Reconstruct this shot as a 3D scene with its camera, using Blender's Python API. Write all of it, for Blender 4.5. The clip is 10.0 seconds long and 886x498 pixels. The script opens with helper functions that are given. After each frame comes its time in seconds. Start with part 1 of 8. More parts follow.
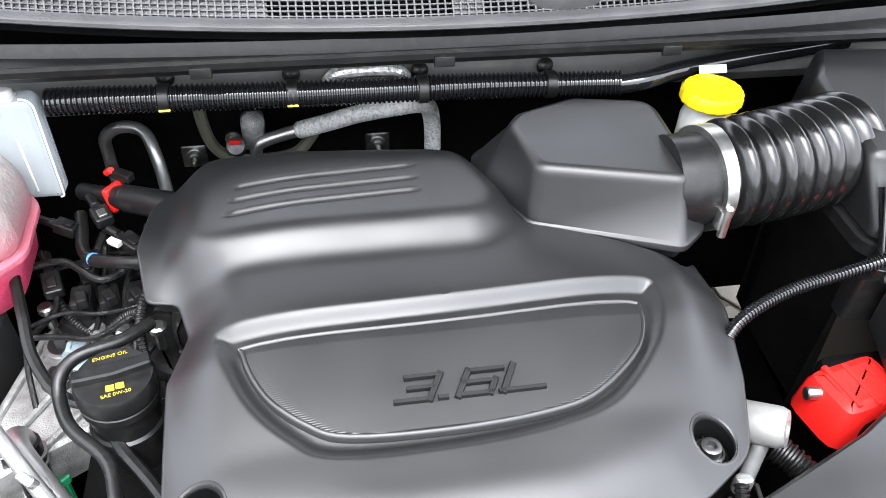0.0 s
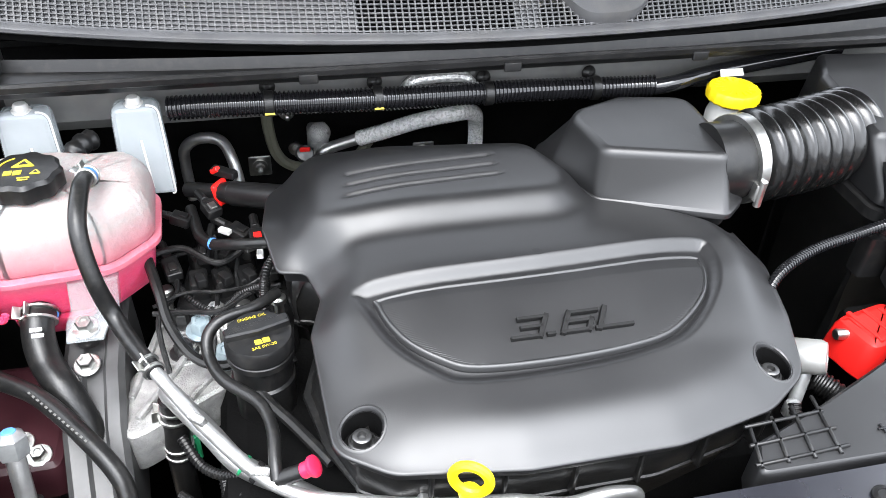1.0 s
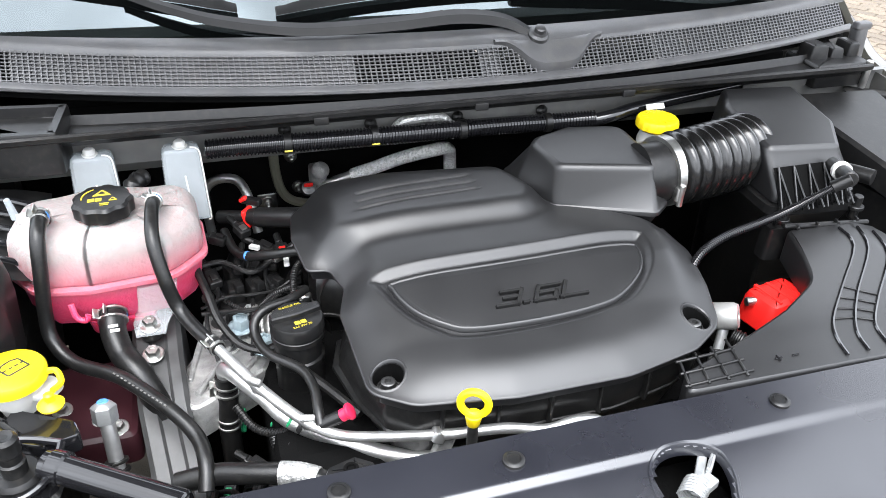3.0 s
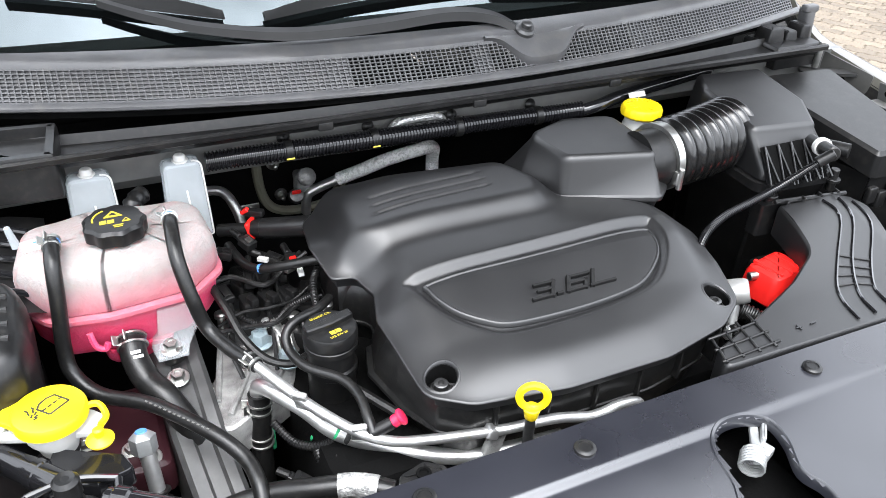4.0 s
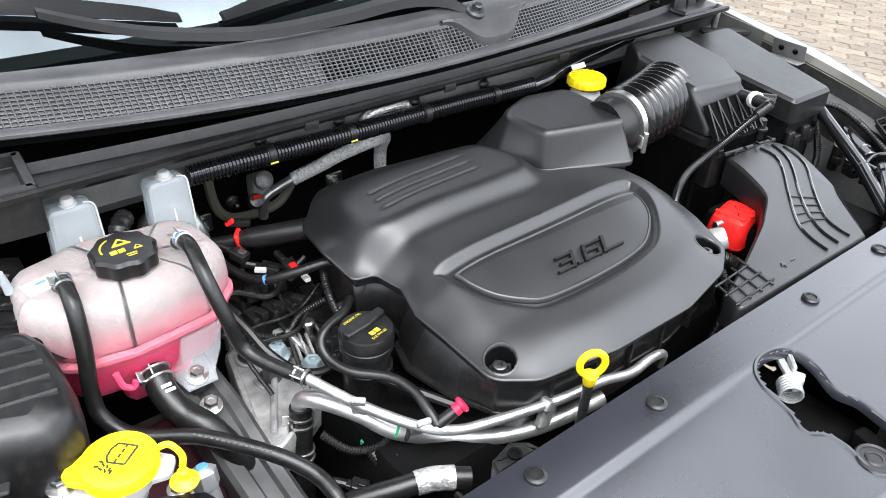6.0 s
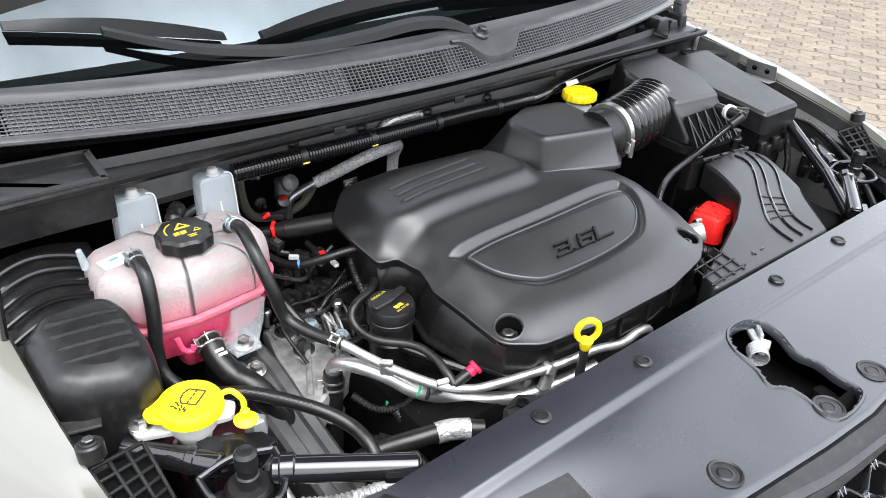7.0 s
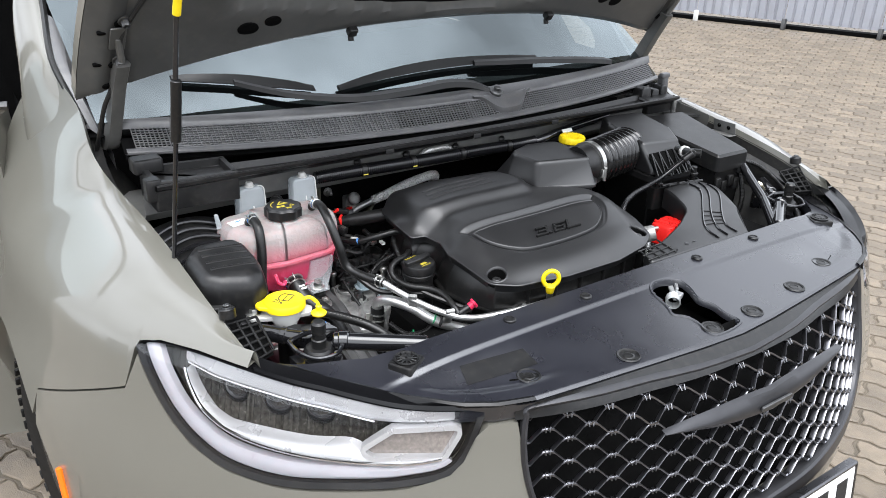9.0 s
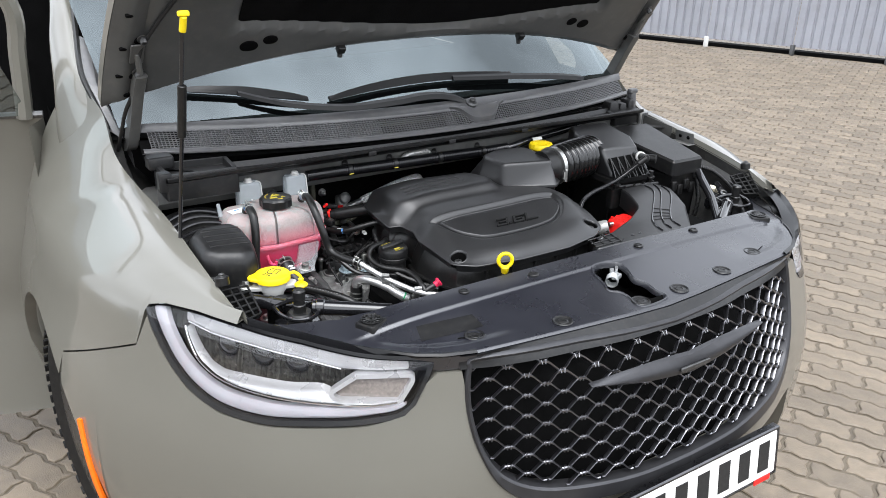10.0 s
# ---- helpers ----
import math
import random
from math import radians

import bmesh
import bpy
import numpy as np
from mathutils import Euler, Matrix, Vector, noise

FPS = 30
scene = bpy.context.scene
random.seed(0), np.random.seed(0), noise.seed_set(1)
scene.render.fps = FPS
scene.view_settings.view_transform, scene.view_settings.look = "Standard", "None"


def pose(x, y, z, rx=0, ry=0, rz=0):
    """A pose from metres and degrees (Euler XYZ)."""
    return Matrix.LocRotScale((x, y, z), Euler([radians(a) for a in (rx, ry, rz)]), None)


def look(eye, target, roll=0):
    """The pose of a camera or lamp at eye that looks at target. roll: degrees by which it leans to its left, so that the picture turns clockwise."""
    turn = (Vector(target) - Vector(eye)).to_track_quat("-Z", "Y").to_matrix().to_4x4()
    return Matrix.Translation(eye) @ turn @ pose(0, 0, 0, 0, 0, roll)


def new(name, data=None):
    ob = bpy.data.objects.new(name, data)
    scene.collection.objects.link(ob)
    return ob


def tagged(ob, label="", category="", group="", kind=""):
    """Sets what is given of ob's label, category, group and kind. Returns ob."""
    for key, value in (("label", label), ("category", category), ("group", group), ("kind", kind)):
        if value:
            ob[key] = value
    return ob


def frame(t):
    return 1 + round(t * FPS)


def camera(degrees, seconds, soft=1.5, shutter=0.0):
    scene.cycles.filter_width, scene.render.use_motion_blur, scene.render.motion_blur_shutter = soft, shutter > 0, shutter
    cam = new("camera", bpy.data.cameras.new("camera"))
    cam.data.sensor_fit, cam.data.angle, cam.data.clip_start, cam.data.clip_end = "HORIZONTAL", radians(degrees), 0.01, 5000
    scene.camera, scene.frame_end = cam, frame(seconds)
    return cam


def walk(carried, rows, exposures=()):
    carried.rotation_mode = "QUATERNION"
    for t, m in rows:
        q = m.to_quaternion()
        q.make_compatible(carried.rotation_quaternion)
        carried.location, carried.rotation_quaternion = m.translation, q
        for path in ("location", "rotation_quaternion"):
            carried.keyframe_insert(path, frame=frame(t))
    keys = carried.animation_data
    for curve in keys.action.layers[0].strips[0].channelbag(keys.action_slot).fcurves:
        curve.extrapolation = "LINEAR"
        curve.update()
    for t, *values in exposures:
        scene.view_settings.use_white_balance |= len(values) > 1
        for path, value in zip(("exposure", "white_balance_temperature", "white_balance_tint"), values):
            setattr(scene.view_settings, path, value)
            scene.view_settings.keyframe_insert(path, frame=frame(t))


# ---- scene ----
cam = camera(58.6, 10.0, soft=0.5)
PATH = [
    (0, (-0.171, 0.204, 1.494), (0.13, 1.696, 0.197), 2.6),
    (0.5, (-0.273, 0.139, 1.502), (0.088, 1.646, 0.238), 2.7),
    (1, (-0.328, 0.092, 1.514), (0.076, 1.628, 0.298), 3.0),
    (1.5, (-0.324, 0.015, 1.529), (0.101, 1.59, 0.372), 3.3),
    (2, (-0.329, -0.076, 1.543), (0.103, 1.528, 0.43), 3.0),
    (2.5, (-0.358, -0.129, 1.566), (0.098, 1.487, 0.479), 2.5),
    (3.8, (-0.553, -0.072, 1.584), (0.137, 1.458, 0.496), 2.2),
    (4, (-0.57, -0.062, 1.579), (0.165, 1.448, 0.492), 2.3),
    (4.5, (-0.592, -0.021, 1.566), (0.237, 1.428, 0.465), 2.4),
    (5, (-0.622, 0.046, 1.561), (0.302, 1.424, 0.444), 2.6),
    (5.5, (-0.675, 0.068, 1.569), (0.327, 1.387, 0.449), 2.6),
    (6, (-0.769, 0.059, 1.58), (0.302, 1.332, 0.469), 2.7),
    (6.2, (-0.809, 0.048, 1.581), (0.288, 1.306, 0.479), 2.9),
    (7.3, (-0.908, -0.11, 1.621), (0.2, 1.205, 0.598), 3.1),
    (7.5, (-0.918, -0.172, 1.624), (0.181, 1.167, 0.624), 3.0),
    (8, (-0.962, -0.308, 1.637), (0.109, 1.095, 0.697), 2.7),
    (8.5, (-1.045, -0.405, 1.652), (0.008, 1.047, 0.766), 2.1),
    (9, (-1.151, -0.522, 1.669), (-0.106, 0.958, 0.821), 1.9),
    (9.5, (-1.19, -0.633, 1.683), (-0.161, 0.876, 0.867), 1.6),
    (10, (-1.193, -0.795, 1.689), (-0.182, 0.74, 0.9), 1.5),
]
walk(cam, [(t, look(eye, target, roll)) for t, eye, target, roll in PATH],
     exposures=((0, 1.55), (2.5, 1.25), (5.5, 1.1), (7.5, 0.8), (8.5, 0.58), (10, 0.4)))

# ---- daylight: bright overcast sky, soft sun from ahead of the car ----
SUN_EL, SUN_AZ = radians(68), radians(200)
world = bpy.data.worlds.new("overcast_sky")
scene.world = world
world.use_nodes = True
wn = world.node_tree
sky = wn.nodes.new("ShaderNodeTexSky")
sky.sky_type = "NISHITA"
sky.sun_disc = False
sky.sun_elevation = SUN_EL
sky.sun_rotation = SUN_AZ
sky.dust_density = 4.0
grey = wn.nodes.new("ShaderNodeHueSaturation")
grey.inputs["Saturation"].default_value = 0.25
grey.inputs["Value"].default_value = 0.16
wn.links.new(sky.outputs[0], grey.inputs["Color"])
# even cloud deck with brighter and darker patches
way = wn.nodes.new("ShaderNodeTexCoord")
split = wn.nodes.new("ShaderNodeSeparateXYZ")
wn.links.new(way.outputs["Generated"], split.inputs[0])
deck = wn.nodes.new("ShaderNodeMapRange")
deck.inputs["To Min"].default_value, deck.inputs["To Max"].default_value = 0.75, 1.5
wn.links.new(split.outputs["Z"], deck.inputs["Value"])
clouds = wn.nodes.new("ShaderNodeTexNoise")
clouds.inputs["Scale"].default_value = 2.2
clouds.inputs["Detail"].default_value = 5
wn.links.new(way.outputs["Generated"], clouds.inputs["Vector"])
patch = wn.nodes.new("ShaderNodeMapRange")
patch.inputs["From Min"].default_value, patch.inputs["From Max"].default_value = 0.35, 0.65
patch.inputs["To Min"].default_value, patch.inputs["To Max"].default_value = 0.4, 1.65
wn.links.new(clouds.outputs["Fac"], patch.inputs["Value"])
amount = wn.nodes.new("ShaderNodeMath")
amount.operation = "MULTIPLY"
wn.links.new(deck.outputs[0], amount.inputs[0])
wn.links.new(patch.outputs[0], amount.inputs[1])
# the deck is brightest round the hidden sun, ahead of the car
toward = wn.nodes.new("ShaderNodeVectorMath")
toward.operation = "DOT_PRODUCT"
toward.inputs[1].default_value = Vector((0.06, -0.30, 0.95)).normalized()
wn.links.new(way.outputs["Generated"], toward.inputs[0])
glow = wn.nodes.new("ShaderNodeMapRange")
glow.interpolation_type = "SMOOTHSTEP"
glow.inputs["From Min"].default_value, glow.inputs["From Max"].default_value = 0.78, 1.0
glow.inputs["To Min"].default_value, glow.inputs["To Max"].default_value = 1.0, 2.7
wn.links.new(toward.outputs["Value"], glow.inputs["Value"])
lit = wn.nodes.new("ShaderNodeMath")
lit.operation = "MULTIPLY"
wn.links.new(amount.outputs[0], lit.inputs[0])
wn.links.new(glow.outputs[0], lit.inputs[1])
tone = wn.nodes.new("ShaderNodeVectorMath")
tone.operation = "SCALE"
tone.inputs[0].default_value = (0.92, 0.975, 1.07)
wn.links.new(lit.outputs[0], tone.inputs["Scale"])
both = wn.nodes.new("ShaderNodeVectorMath")
wn.links.new(grey.outputs[0], both.inputs[0])
wn.links.new(tone.outputs[0], both.inputs[1])
bg = wn.nodes["Background"]
bg.inputs["Strength"].default_value = 1.0
wn.links.new(both.outputs[0], bg.inputs["Color"])
sun = new("sun", bpy.data.lights.new("sun", "SUN"))
sun.data.energy = 0.5
sun.data.angle = radians(45)
sun.data.color = (1.0, 0.95, 0.88)
sun.rotation_euler = (radians(90) - SUN_EL, 0, radians(180) - SUN_AZ)

# ---- materials ----
def material(name, colour, rough=0.5, metal=0.0, grain=0.0, grain_size=0.001, vary=0.1, vary_size=0.05,
             coat=0.0, spec=0.5, gloss_ior=1.45, dirt=0.0, dirt_colour=(0.2, 0.18, 0.15), transmission=0.0, ior=1.45, sss=0.0, rough_vary=0.1, random=0.0):
    """A procedural surface: colour varied at two scales, roughness varied, fine relief."""
    m = bpy.data.materials.new(name)
    m.use_nodes = True
    t = m.node_tree
    b = t.nodes["Principled BSDF"]
    geo = t.nodes.new("ShaderNodeTexCoord")
    big = t.nodes.new("ShaderNodeTexNoise")
    big.inputs["Scale"].default_value = 1 / vary_size
    big.inputs["Detail"].default_value = 5
    t.links.new(geo.outputs["Object"], big.inputs["Vector"])
    ramp = t.nodes.new("ShaderNodeMapRange")
    ramp.inputs["From Min"].default_value, ramp.inputs["From Max"].default_value = 0.3, 0.7
    ramp.inputs["To Min"].default_value, ramp.inputs["To Max"].default_value = 1 - vary, 1 + vary
    t.links.new(big.outputs["Fac"], ramp.inputs["Value"])
    mul = t.nodes.new("ShaderNodeVectorMath")
    mul.operation = "SCALE"
    mul.inputs[0].default_value = colour
    t.links.new(ramp.outputs[0], mul.inputs["Scale"])
    out = mul.outputs[0]
    if random:
        info = t.nodes.new("ShaderNodeObjectInfo")
        rr = t.nodes.new("ShaderNodeMapRange")
        rr.inputs["To Min"].default_value, rr.inputs["To Max"].default_value = 1 - random, 1 + random
        t.links.new(info.outputs["Random"], rr.inputs["Value"])
        m2 = t.nodes.new("ShaderNodeVectorMath")
        m2.operation = "SCALE"
        t.links.new(out, m2.inputs[0])
        t.links.new(rr.outputs[0], m2.inputs["Scale"])
        out = m2.outputs[0]
    if dirt:
        spots = t.nodes.new("ShaderNodeTexNoise")
        spots.inputs["Scale"].default_value = 1 / (vary_size * 0.3)
        spots.inputs["Detail"].default_value = 8
        t.links.new(geo.outputs["Object"], spots.inputs["Vector"])
        r3 = t.nodes.new("ShaderNodeMapRange")
        r3.inputs["From Min"].default_value, r3.inputs["From Max"].default_value = 0.5, 0.75
        r3.inputs["To Max"].default_value = dirt
        t.links.new(spots.outputs["Fac"], r3.inputs["Value"])
        mx = t.nodes.new("ShaderNodeMix")
        mx.data_type = "RGBA"
        t.links.new(r3.outputs[0], mx.inputs["Factor"])
        t.links.new(out, mx.inputs["A"])
        mx.inputs["B"].default_value = (*dirt_colour, 1)
        out = mx.outputs["Result"]
    t.links.new(out, b.inputs["Base Color"])
    r2 = t.nodes.new("ShaderNodeMapRange")
    r2.inputs["From Min"].default_value, r2.inputs["From Max"].default_value = 0.3, 0.7
    r2.inputs["To Min"].default_value, r2.inputs["To Max"].default_value = max(rough * (1 - rough_vary), 0.0), min(rough * (1 + rough_vary), 1.0)
    t.links.new(big.outputs["Fac"], r2.inputs["Value"])
    t.links.new(r2.outputs[0], b.inputs["Roughness"])
    b.inputs["Metallic"].default_value = metal
    b.inputs["Coat Weight"].default_value = coat
    b.inputs["Coat Roughness"].default_value = 0.03
    b.inputs["Specular IOR Level"].default_value = spec
    b.inputs["Transmission Weight"].default_value = transmission
    b.inputs["IOR"].default_value = ior if transmission else gloss_ior
    if sss:
        b.inputs["Subsurface Weight"].default_value = sss
        b.inputs["Subsurface Radius"].default_value = (0.02, 0.01, 0.01)
        b.inputs["Subsurface Scale"].default_value = 1.0
    if grain:
        fine = t.nodes.new("ShaderNodeTexNoise")
        fine.inputs["Scale"].default_value = 1 / grain_size
        fine.inputs["Detail"].default_value = 2
        t.links.new(geo.outputs["Object"], fine.inputs["Vector"])
        bump = t.nodes.new("ShaderNodeBump")
        bump.inputs["Strength"].default_value = grain
        bump.inputs["Distance"].default_value = grain_size
        t.links.new(fine.outputs["Fac"], bump.inputs["Height"])
        t.links.new(bump.outputs[0], b.inputs["Normal"])
    return m


M_COVER = material("satin_black_plastic", (0.0075, 0.0075, 0.008), 0.42, spec=0.66, gloss_ior=1.55, grain=0.03, grain_size=0.0012, vary=0.15, vary_size=0.08)
M_PLASTIC = material("black_plastic", (0.007, 0.007, 0.0072), 0.36, spec=0.38, gloss_ior=1.5, grain=0.06, grain_size=0.0015, vary=0.25, vary_size=0.04, dirt=0.05)
M_BADGE = material("matt_black_plastic", (0.009, 0.009, 0.009), 0.55, spec=0.22, gloss_ior=1.45, grain=0.15, grain_size=0.0015, vary=0.2, vary_size=0.04)
M_COWL = material("grey_black_cowl", (0.07, 0.07, 0.072), 0.38, spec=0.6, gloss_ior=1.55, grain=0.2, grain_size=0.0015, vary=0.2, vary_size=0.08, dirt=0.15)
M_SURROUND = material("satin_dark_metal", (0.045, 0.045, 0.048), 0.33, metal=0.6, vary=0.1, vary_size=0.03)
M_PANEL = material("grained_black_panel", (0.011, 0.0115, 0.0155), 0.28, spec=0.85, gloss_ior=1.6, grain=0.03, grain_size=0.0012, vary=0.15, vary_size=0.1)
# M_DARK: dull black parts, and the deep shade of gaps put into the colour
M_DARK = material("dull_black_and_shade", (0.0035, 0.0035, 0.0035), 0.8, spec=0.05, grain=0.2, grain_size=0.003, vary=0.3, vary_size=0.05)
M_RUBBER = material("black_rubber", (0.007, 0.007, 0.007), 0.34, spec=0.4, gloss_ior=1.5, grain=0.1, grain_size=0.002, vary=0.3, vary_size=0.02, dirt=0.05)
M_BEZEL = material("black_lamp_bezel", (0.004, 0.004, 0.0045), 0.22, spec=0.3, vary=0.1)
M_GLOSS = material("gloss_black", (0.008, 0.008, 0.009), 0.12, vary=0.1, coat=0.5)
M_BODYGREY = material("grey_green_paint", (0.121, 0.117, 0.099), 0.35, metal=0.0, vary=0.03, vary_size=0.2, coat=1.0)
M_BODYGREY.node_tree.nodes["Principled BSDF"].inputs["Coat IOR"].default_value = 1.52
M_TYRE = material("tyre_rubber", (0.008, 0.008, 0.008), 0.6, spec=0.3, vary=0.2, vary_size=0.03)
M_BAYPAINT = material("bay_grey_paint", (0.13, 0.13, 0.126), 0.4, vary=0.25, vary_size=0.06, dirt=0.2, coat=0.2)
M_HOODIN = material("hood_inner_paint", (0.065, 0.065, 0.063), 0.42, vary=0.15, vary_size=0.08, dirt=0.1)
M_ALU = material("bare_aluminium", (0.62, 0.62, 0.61), 0.38, metal=0.9, vary=0.12, vary_size=0.02, grain=0.15, grain_size=0.002)
M_CAST = material("cast_aluminium", (0.36, 0.36, 0.35), 0.46, metal=0.55, vary=0.35, vary_size=0.02, grain=0.6, grain_size=0.002, dirt=0.15)
M_STEEL = material("zinc_steel", (0.5, 0.5, 0.48), 0.35, metal=1.0, vary=0.15, vary_size=0.01)
M_DARKSTEEL = material("dark_steel", (0.12, 0.12, 0.12), 0.4, metal=0.9, vary=0.2, vary_size=0.01)
M_ZINC = material("grey_zinc", (0.36, 0.37, 0.37), 0.4, metal=0.6, vary=0.12, vary_size=0.01)
M_SOLENOID = material("pale_grey_cast", (0.30, 0.30, 0.29), 0.35, metal=0.4, vary=0.1, vary_size=0.02)
M_CHROME = material("chrome", (0.75, 0.75, 0.76), 0.08, metal=1.0, vary=0.02)
M_YELLOW = material("yellow_plastic", (0.80, 0.60, 0.008), 0.4, vary=0.06, vary_size=0.02, grain=0.05, grain_size=0.001)
M_RED = material("red_plastic", (0.72, 0.015, 0.012), 0.4, vary=0.1, vary_size=0.03)
M_PINK = material("pink_connector", (0.60, 0.02, 0.07), 0.4, vary=0.1, vary_size=0.02)
M_WHITE = material("white_plastic", (0.52, 0.52, 0.50), 0.45, vary=0.06, vary_size=0.03)
M_BLUE = material("blue_paint_mark", (0.08, 0.25, 0.6), 0.5, vary=0.1, vary_size=0.01)
M_PRINT = material("yellow_print", (0.42, 0.34, 0.03), 0.5, vary=0.1, vary_size=0.01)
M_INK = material("black_ink", (0.015, 0.015, 0.015), 0.6, vary=0.1, vary_size=0.01)
M_LABEL = material("white_label", (0.7, 0.7, 0.68), 0.5, vary=0.05, vary_size=0.02)
M_GREEN = material("green_mark", (0.02, 0.3, 0.12), 0.5, vary=0.1, vary_size=0.01)
M_ORANGE = material("orange_reflector", (0.9, 0.16, 0.01), 0.25, vary=0.05, vary_size=0.02)


def thin_glass(name, tint, ior=1.5, rough=0.0, gloss=(1, 1, 1)):
    """A pane: clear or tinted, with the gloss of its index."""
    m = bpy.data.materials.new(name)
    m.use_nodes = True
    t = m.node_tree
    t.nodes.remove(t.nodes["Principled BSDF"])
    out = t.nodes["Material Output"]
    clear = t.nodes.new("ShaderNodeBsdfTransparent")
    clear.inputs["Color"].default_value = (*tint, 1)
    gl = t.nodes.new("ShaderNodeBsdfGlossy")
    gl.inputs["Roughness"].default_value = rough
    gl.inputs["Color"].default_value = (*gloss, 1)
    fr = t.nodes.new("ShaderNodeFresnel")
    fr.inputs["IOR"].default_value = ior
    mix = t.nodes.new("ShaderNodeMixShader")
    t.links.new(fr.outputs[0], mix.inputs[0])
    t.links.new(clear.outputs[0], mix.inputs[1])
    t.links.new(gl.outputs[0], mix.inputs[2])
    t.links.new(mix.outputs[0], out.inputs[0])
    return m


M_LENS = thin_glass("clear_lamp_lens", (0.97, 0.97, 0.97), 1.5)
M_WINDSHIELD = thin_glass("coated_windshield", (0.30, 0.35, 0.36), 2.1, gloss=(0.86, 0.97, 1.0))
M_BRAID = material("silver_braid", (0.92, 0.92, 0.91), 0.42, metal=0.15, vary=0.35, vary_size=0.004, grain=0.45, grain_size=0.004)
M_FOIL = material("crinkled_foil", (0.50, 0.50, 0.49), 0.36, metal=0.6, vary=0.4, vary_size=0.006, grain=0.6, grain_size=0.006)
M_KNOT = material("bright_dark_chrome", (0.19, 0.19, 0.20), 0.28, metal=1.0, vary=0.1, vary_size=0.03)
M_RUNG = material("satin_dark_chrome", (0.22, 0.22, 0.235), 0.34, metal=1.0, vary=0.1, vary_size=0.03)
M_DARKCHROME = material("dark_chrome", (0.115, 0.115, 0.12), 0.28, metal=1.0, vary=0.1, vary_size=0.03)

# ---- mesh tools ----
def link_mesh(name, bm, mat, smooth=True, sharp=35):
    me = bpy.data.meshes.new(name)
    bmesh.ops.recalc_face_normals(bm, faces=bm.faces)
    if smooth:
        lim = radians(sharp)
        for f in bm.faces:
            f.smooth = len(f.verts) <= 4
        for e in bm.edges:
            if len(e.link_faces) == 2 and e.calc_face_angle(0) > lim:
                e.smooth = False
    bm.to_mesh(me)
    bm.free()
    for mm in (mat if isinstance(mat, (list, tuple)) else [mat]):
        me.materials.append(mm)
    return me


def part(name, bm, mat, parent=None, label="", smooth=True, sharp=35):
    ob = new(name, link_mesh(name, bm, mat, smooth, sharp))
    if parent:
        ob.parent = parent
    return tagged(ob, label=label)


def thing(name, label, category, group="", kind=""):
    return tagged(new(name), label, category, group, kind)


def single(name, bm, mat, label, category, group="", kind="", smooth=True):
    return tagged(part(name, bm, mat, None, "", smooth), label, category, group, kind)


def rounded(pts, r, n=5):
    """A closed outline with its corners rounded to radius r."""
    out, k = [], len(pts)
    for i in range(k):
        a, b, c = (Vector(pts[j % k]) for j in (i - 1, i, i + 1))
        rr = r[i] if isinstance(r, (list, tuple)) else r
        u, v = (a - b), (c - b)
        lu, lv = u.length, v.length
        u.normalize(), v.normalize()
        ang = u.angle(v, math.pi)
        d = min(rr / max(math.tan(ang / 2), 1e-3), lu * 0.48, lv * 0.48)
        p, q = b + u * d, b + v * d
        for s in range(n + 1):
            w = s / n
            out.append(tuple((1 - w) ** 2 * p + 2 * w * (1 - w) * b + w * w * q))
    return out


def spline(pts, per=8, closed=False):
    """Points of a smooth curve through pts (Catmull-Rom)."""
    P = [Vector(p) for p in pts]
    n, out = len(P), []
    seg = n if closed else n - 1
    for i in range(seg):
        if closed:
            a, b, c, d = P[i - 1], P[i], P[(i + 1) % n], P[(i + 2) % n]
        else:
            a, b, c, d = P[max(i - 1, 0)], P[i], P[i + 1], P[min(i + 2, n - 1)]
        for s in range(per):
            w = s / per
            out.append(0.5 * (2 * b + (c - a) * w + (2 * a - 5 * b + 4 * c - d) * w * w + (3 * b - a - 3 * c + d) * w ** 3))
    if not closed:
        out.append(P[-1])
    return out


def loft(bm, loops, closed=True, cap0=False, cap1=False):
    rows = [[bm.verts.new(p) for p in loop] for loop in loops]
    n = len(rows[0])
    for a, b in zip(rows, rows[1:]):
        for i in range(n if closed else n - 1):
            j = (i + 1) % n
            bm.faces.new((a[i], a[j], b[j], b[i]))
    if cap0:
        bm.faces.new(list(reversed(rows[0])))
    if cap1:
        bm.faces.new(rows[-1])
    return rows


def inset_loop(pts, d):
    n, out = len(pts), []
    area = sum(pts[i][0] * pts[(i + 1) % n][1] - pts[(i + 1) % n][0] * pts[i][1] for i in range(n))
    sg = 1 if area > 0 else -1
    for i in range(n):
        a, b, c = Vector(pts[i - 1][:2]), Vector(pts[i][:2]), Vector(pts[(i + 1) % n][:2])
        t = (c - a).normalized()
        out.append((b.x - t.y * d * sg, b.y + t.x * d * sg))
    return out


def prism(bm, outline, profile, m=None):
    """A body over a flat outline: profile is a list of (inset, height) from bottom to top."""
    m = m or Matrix()
    loops = [[m @ Vector((x, y, z)) for x, y in inset_loop(outline, d)] for d, z in profile]
    loft(bm, loops, True, True, True)


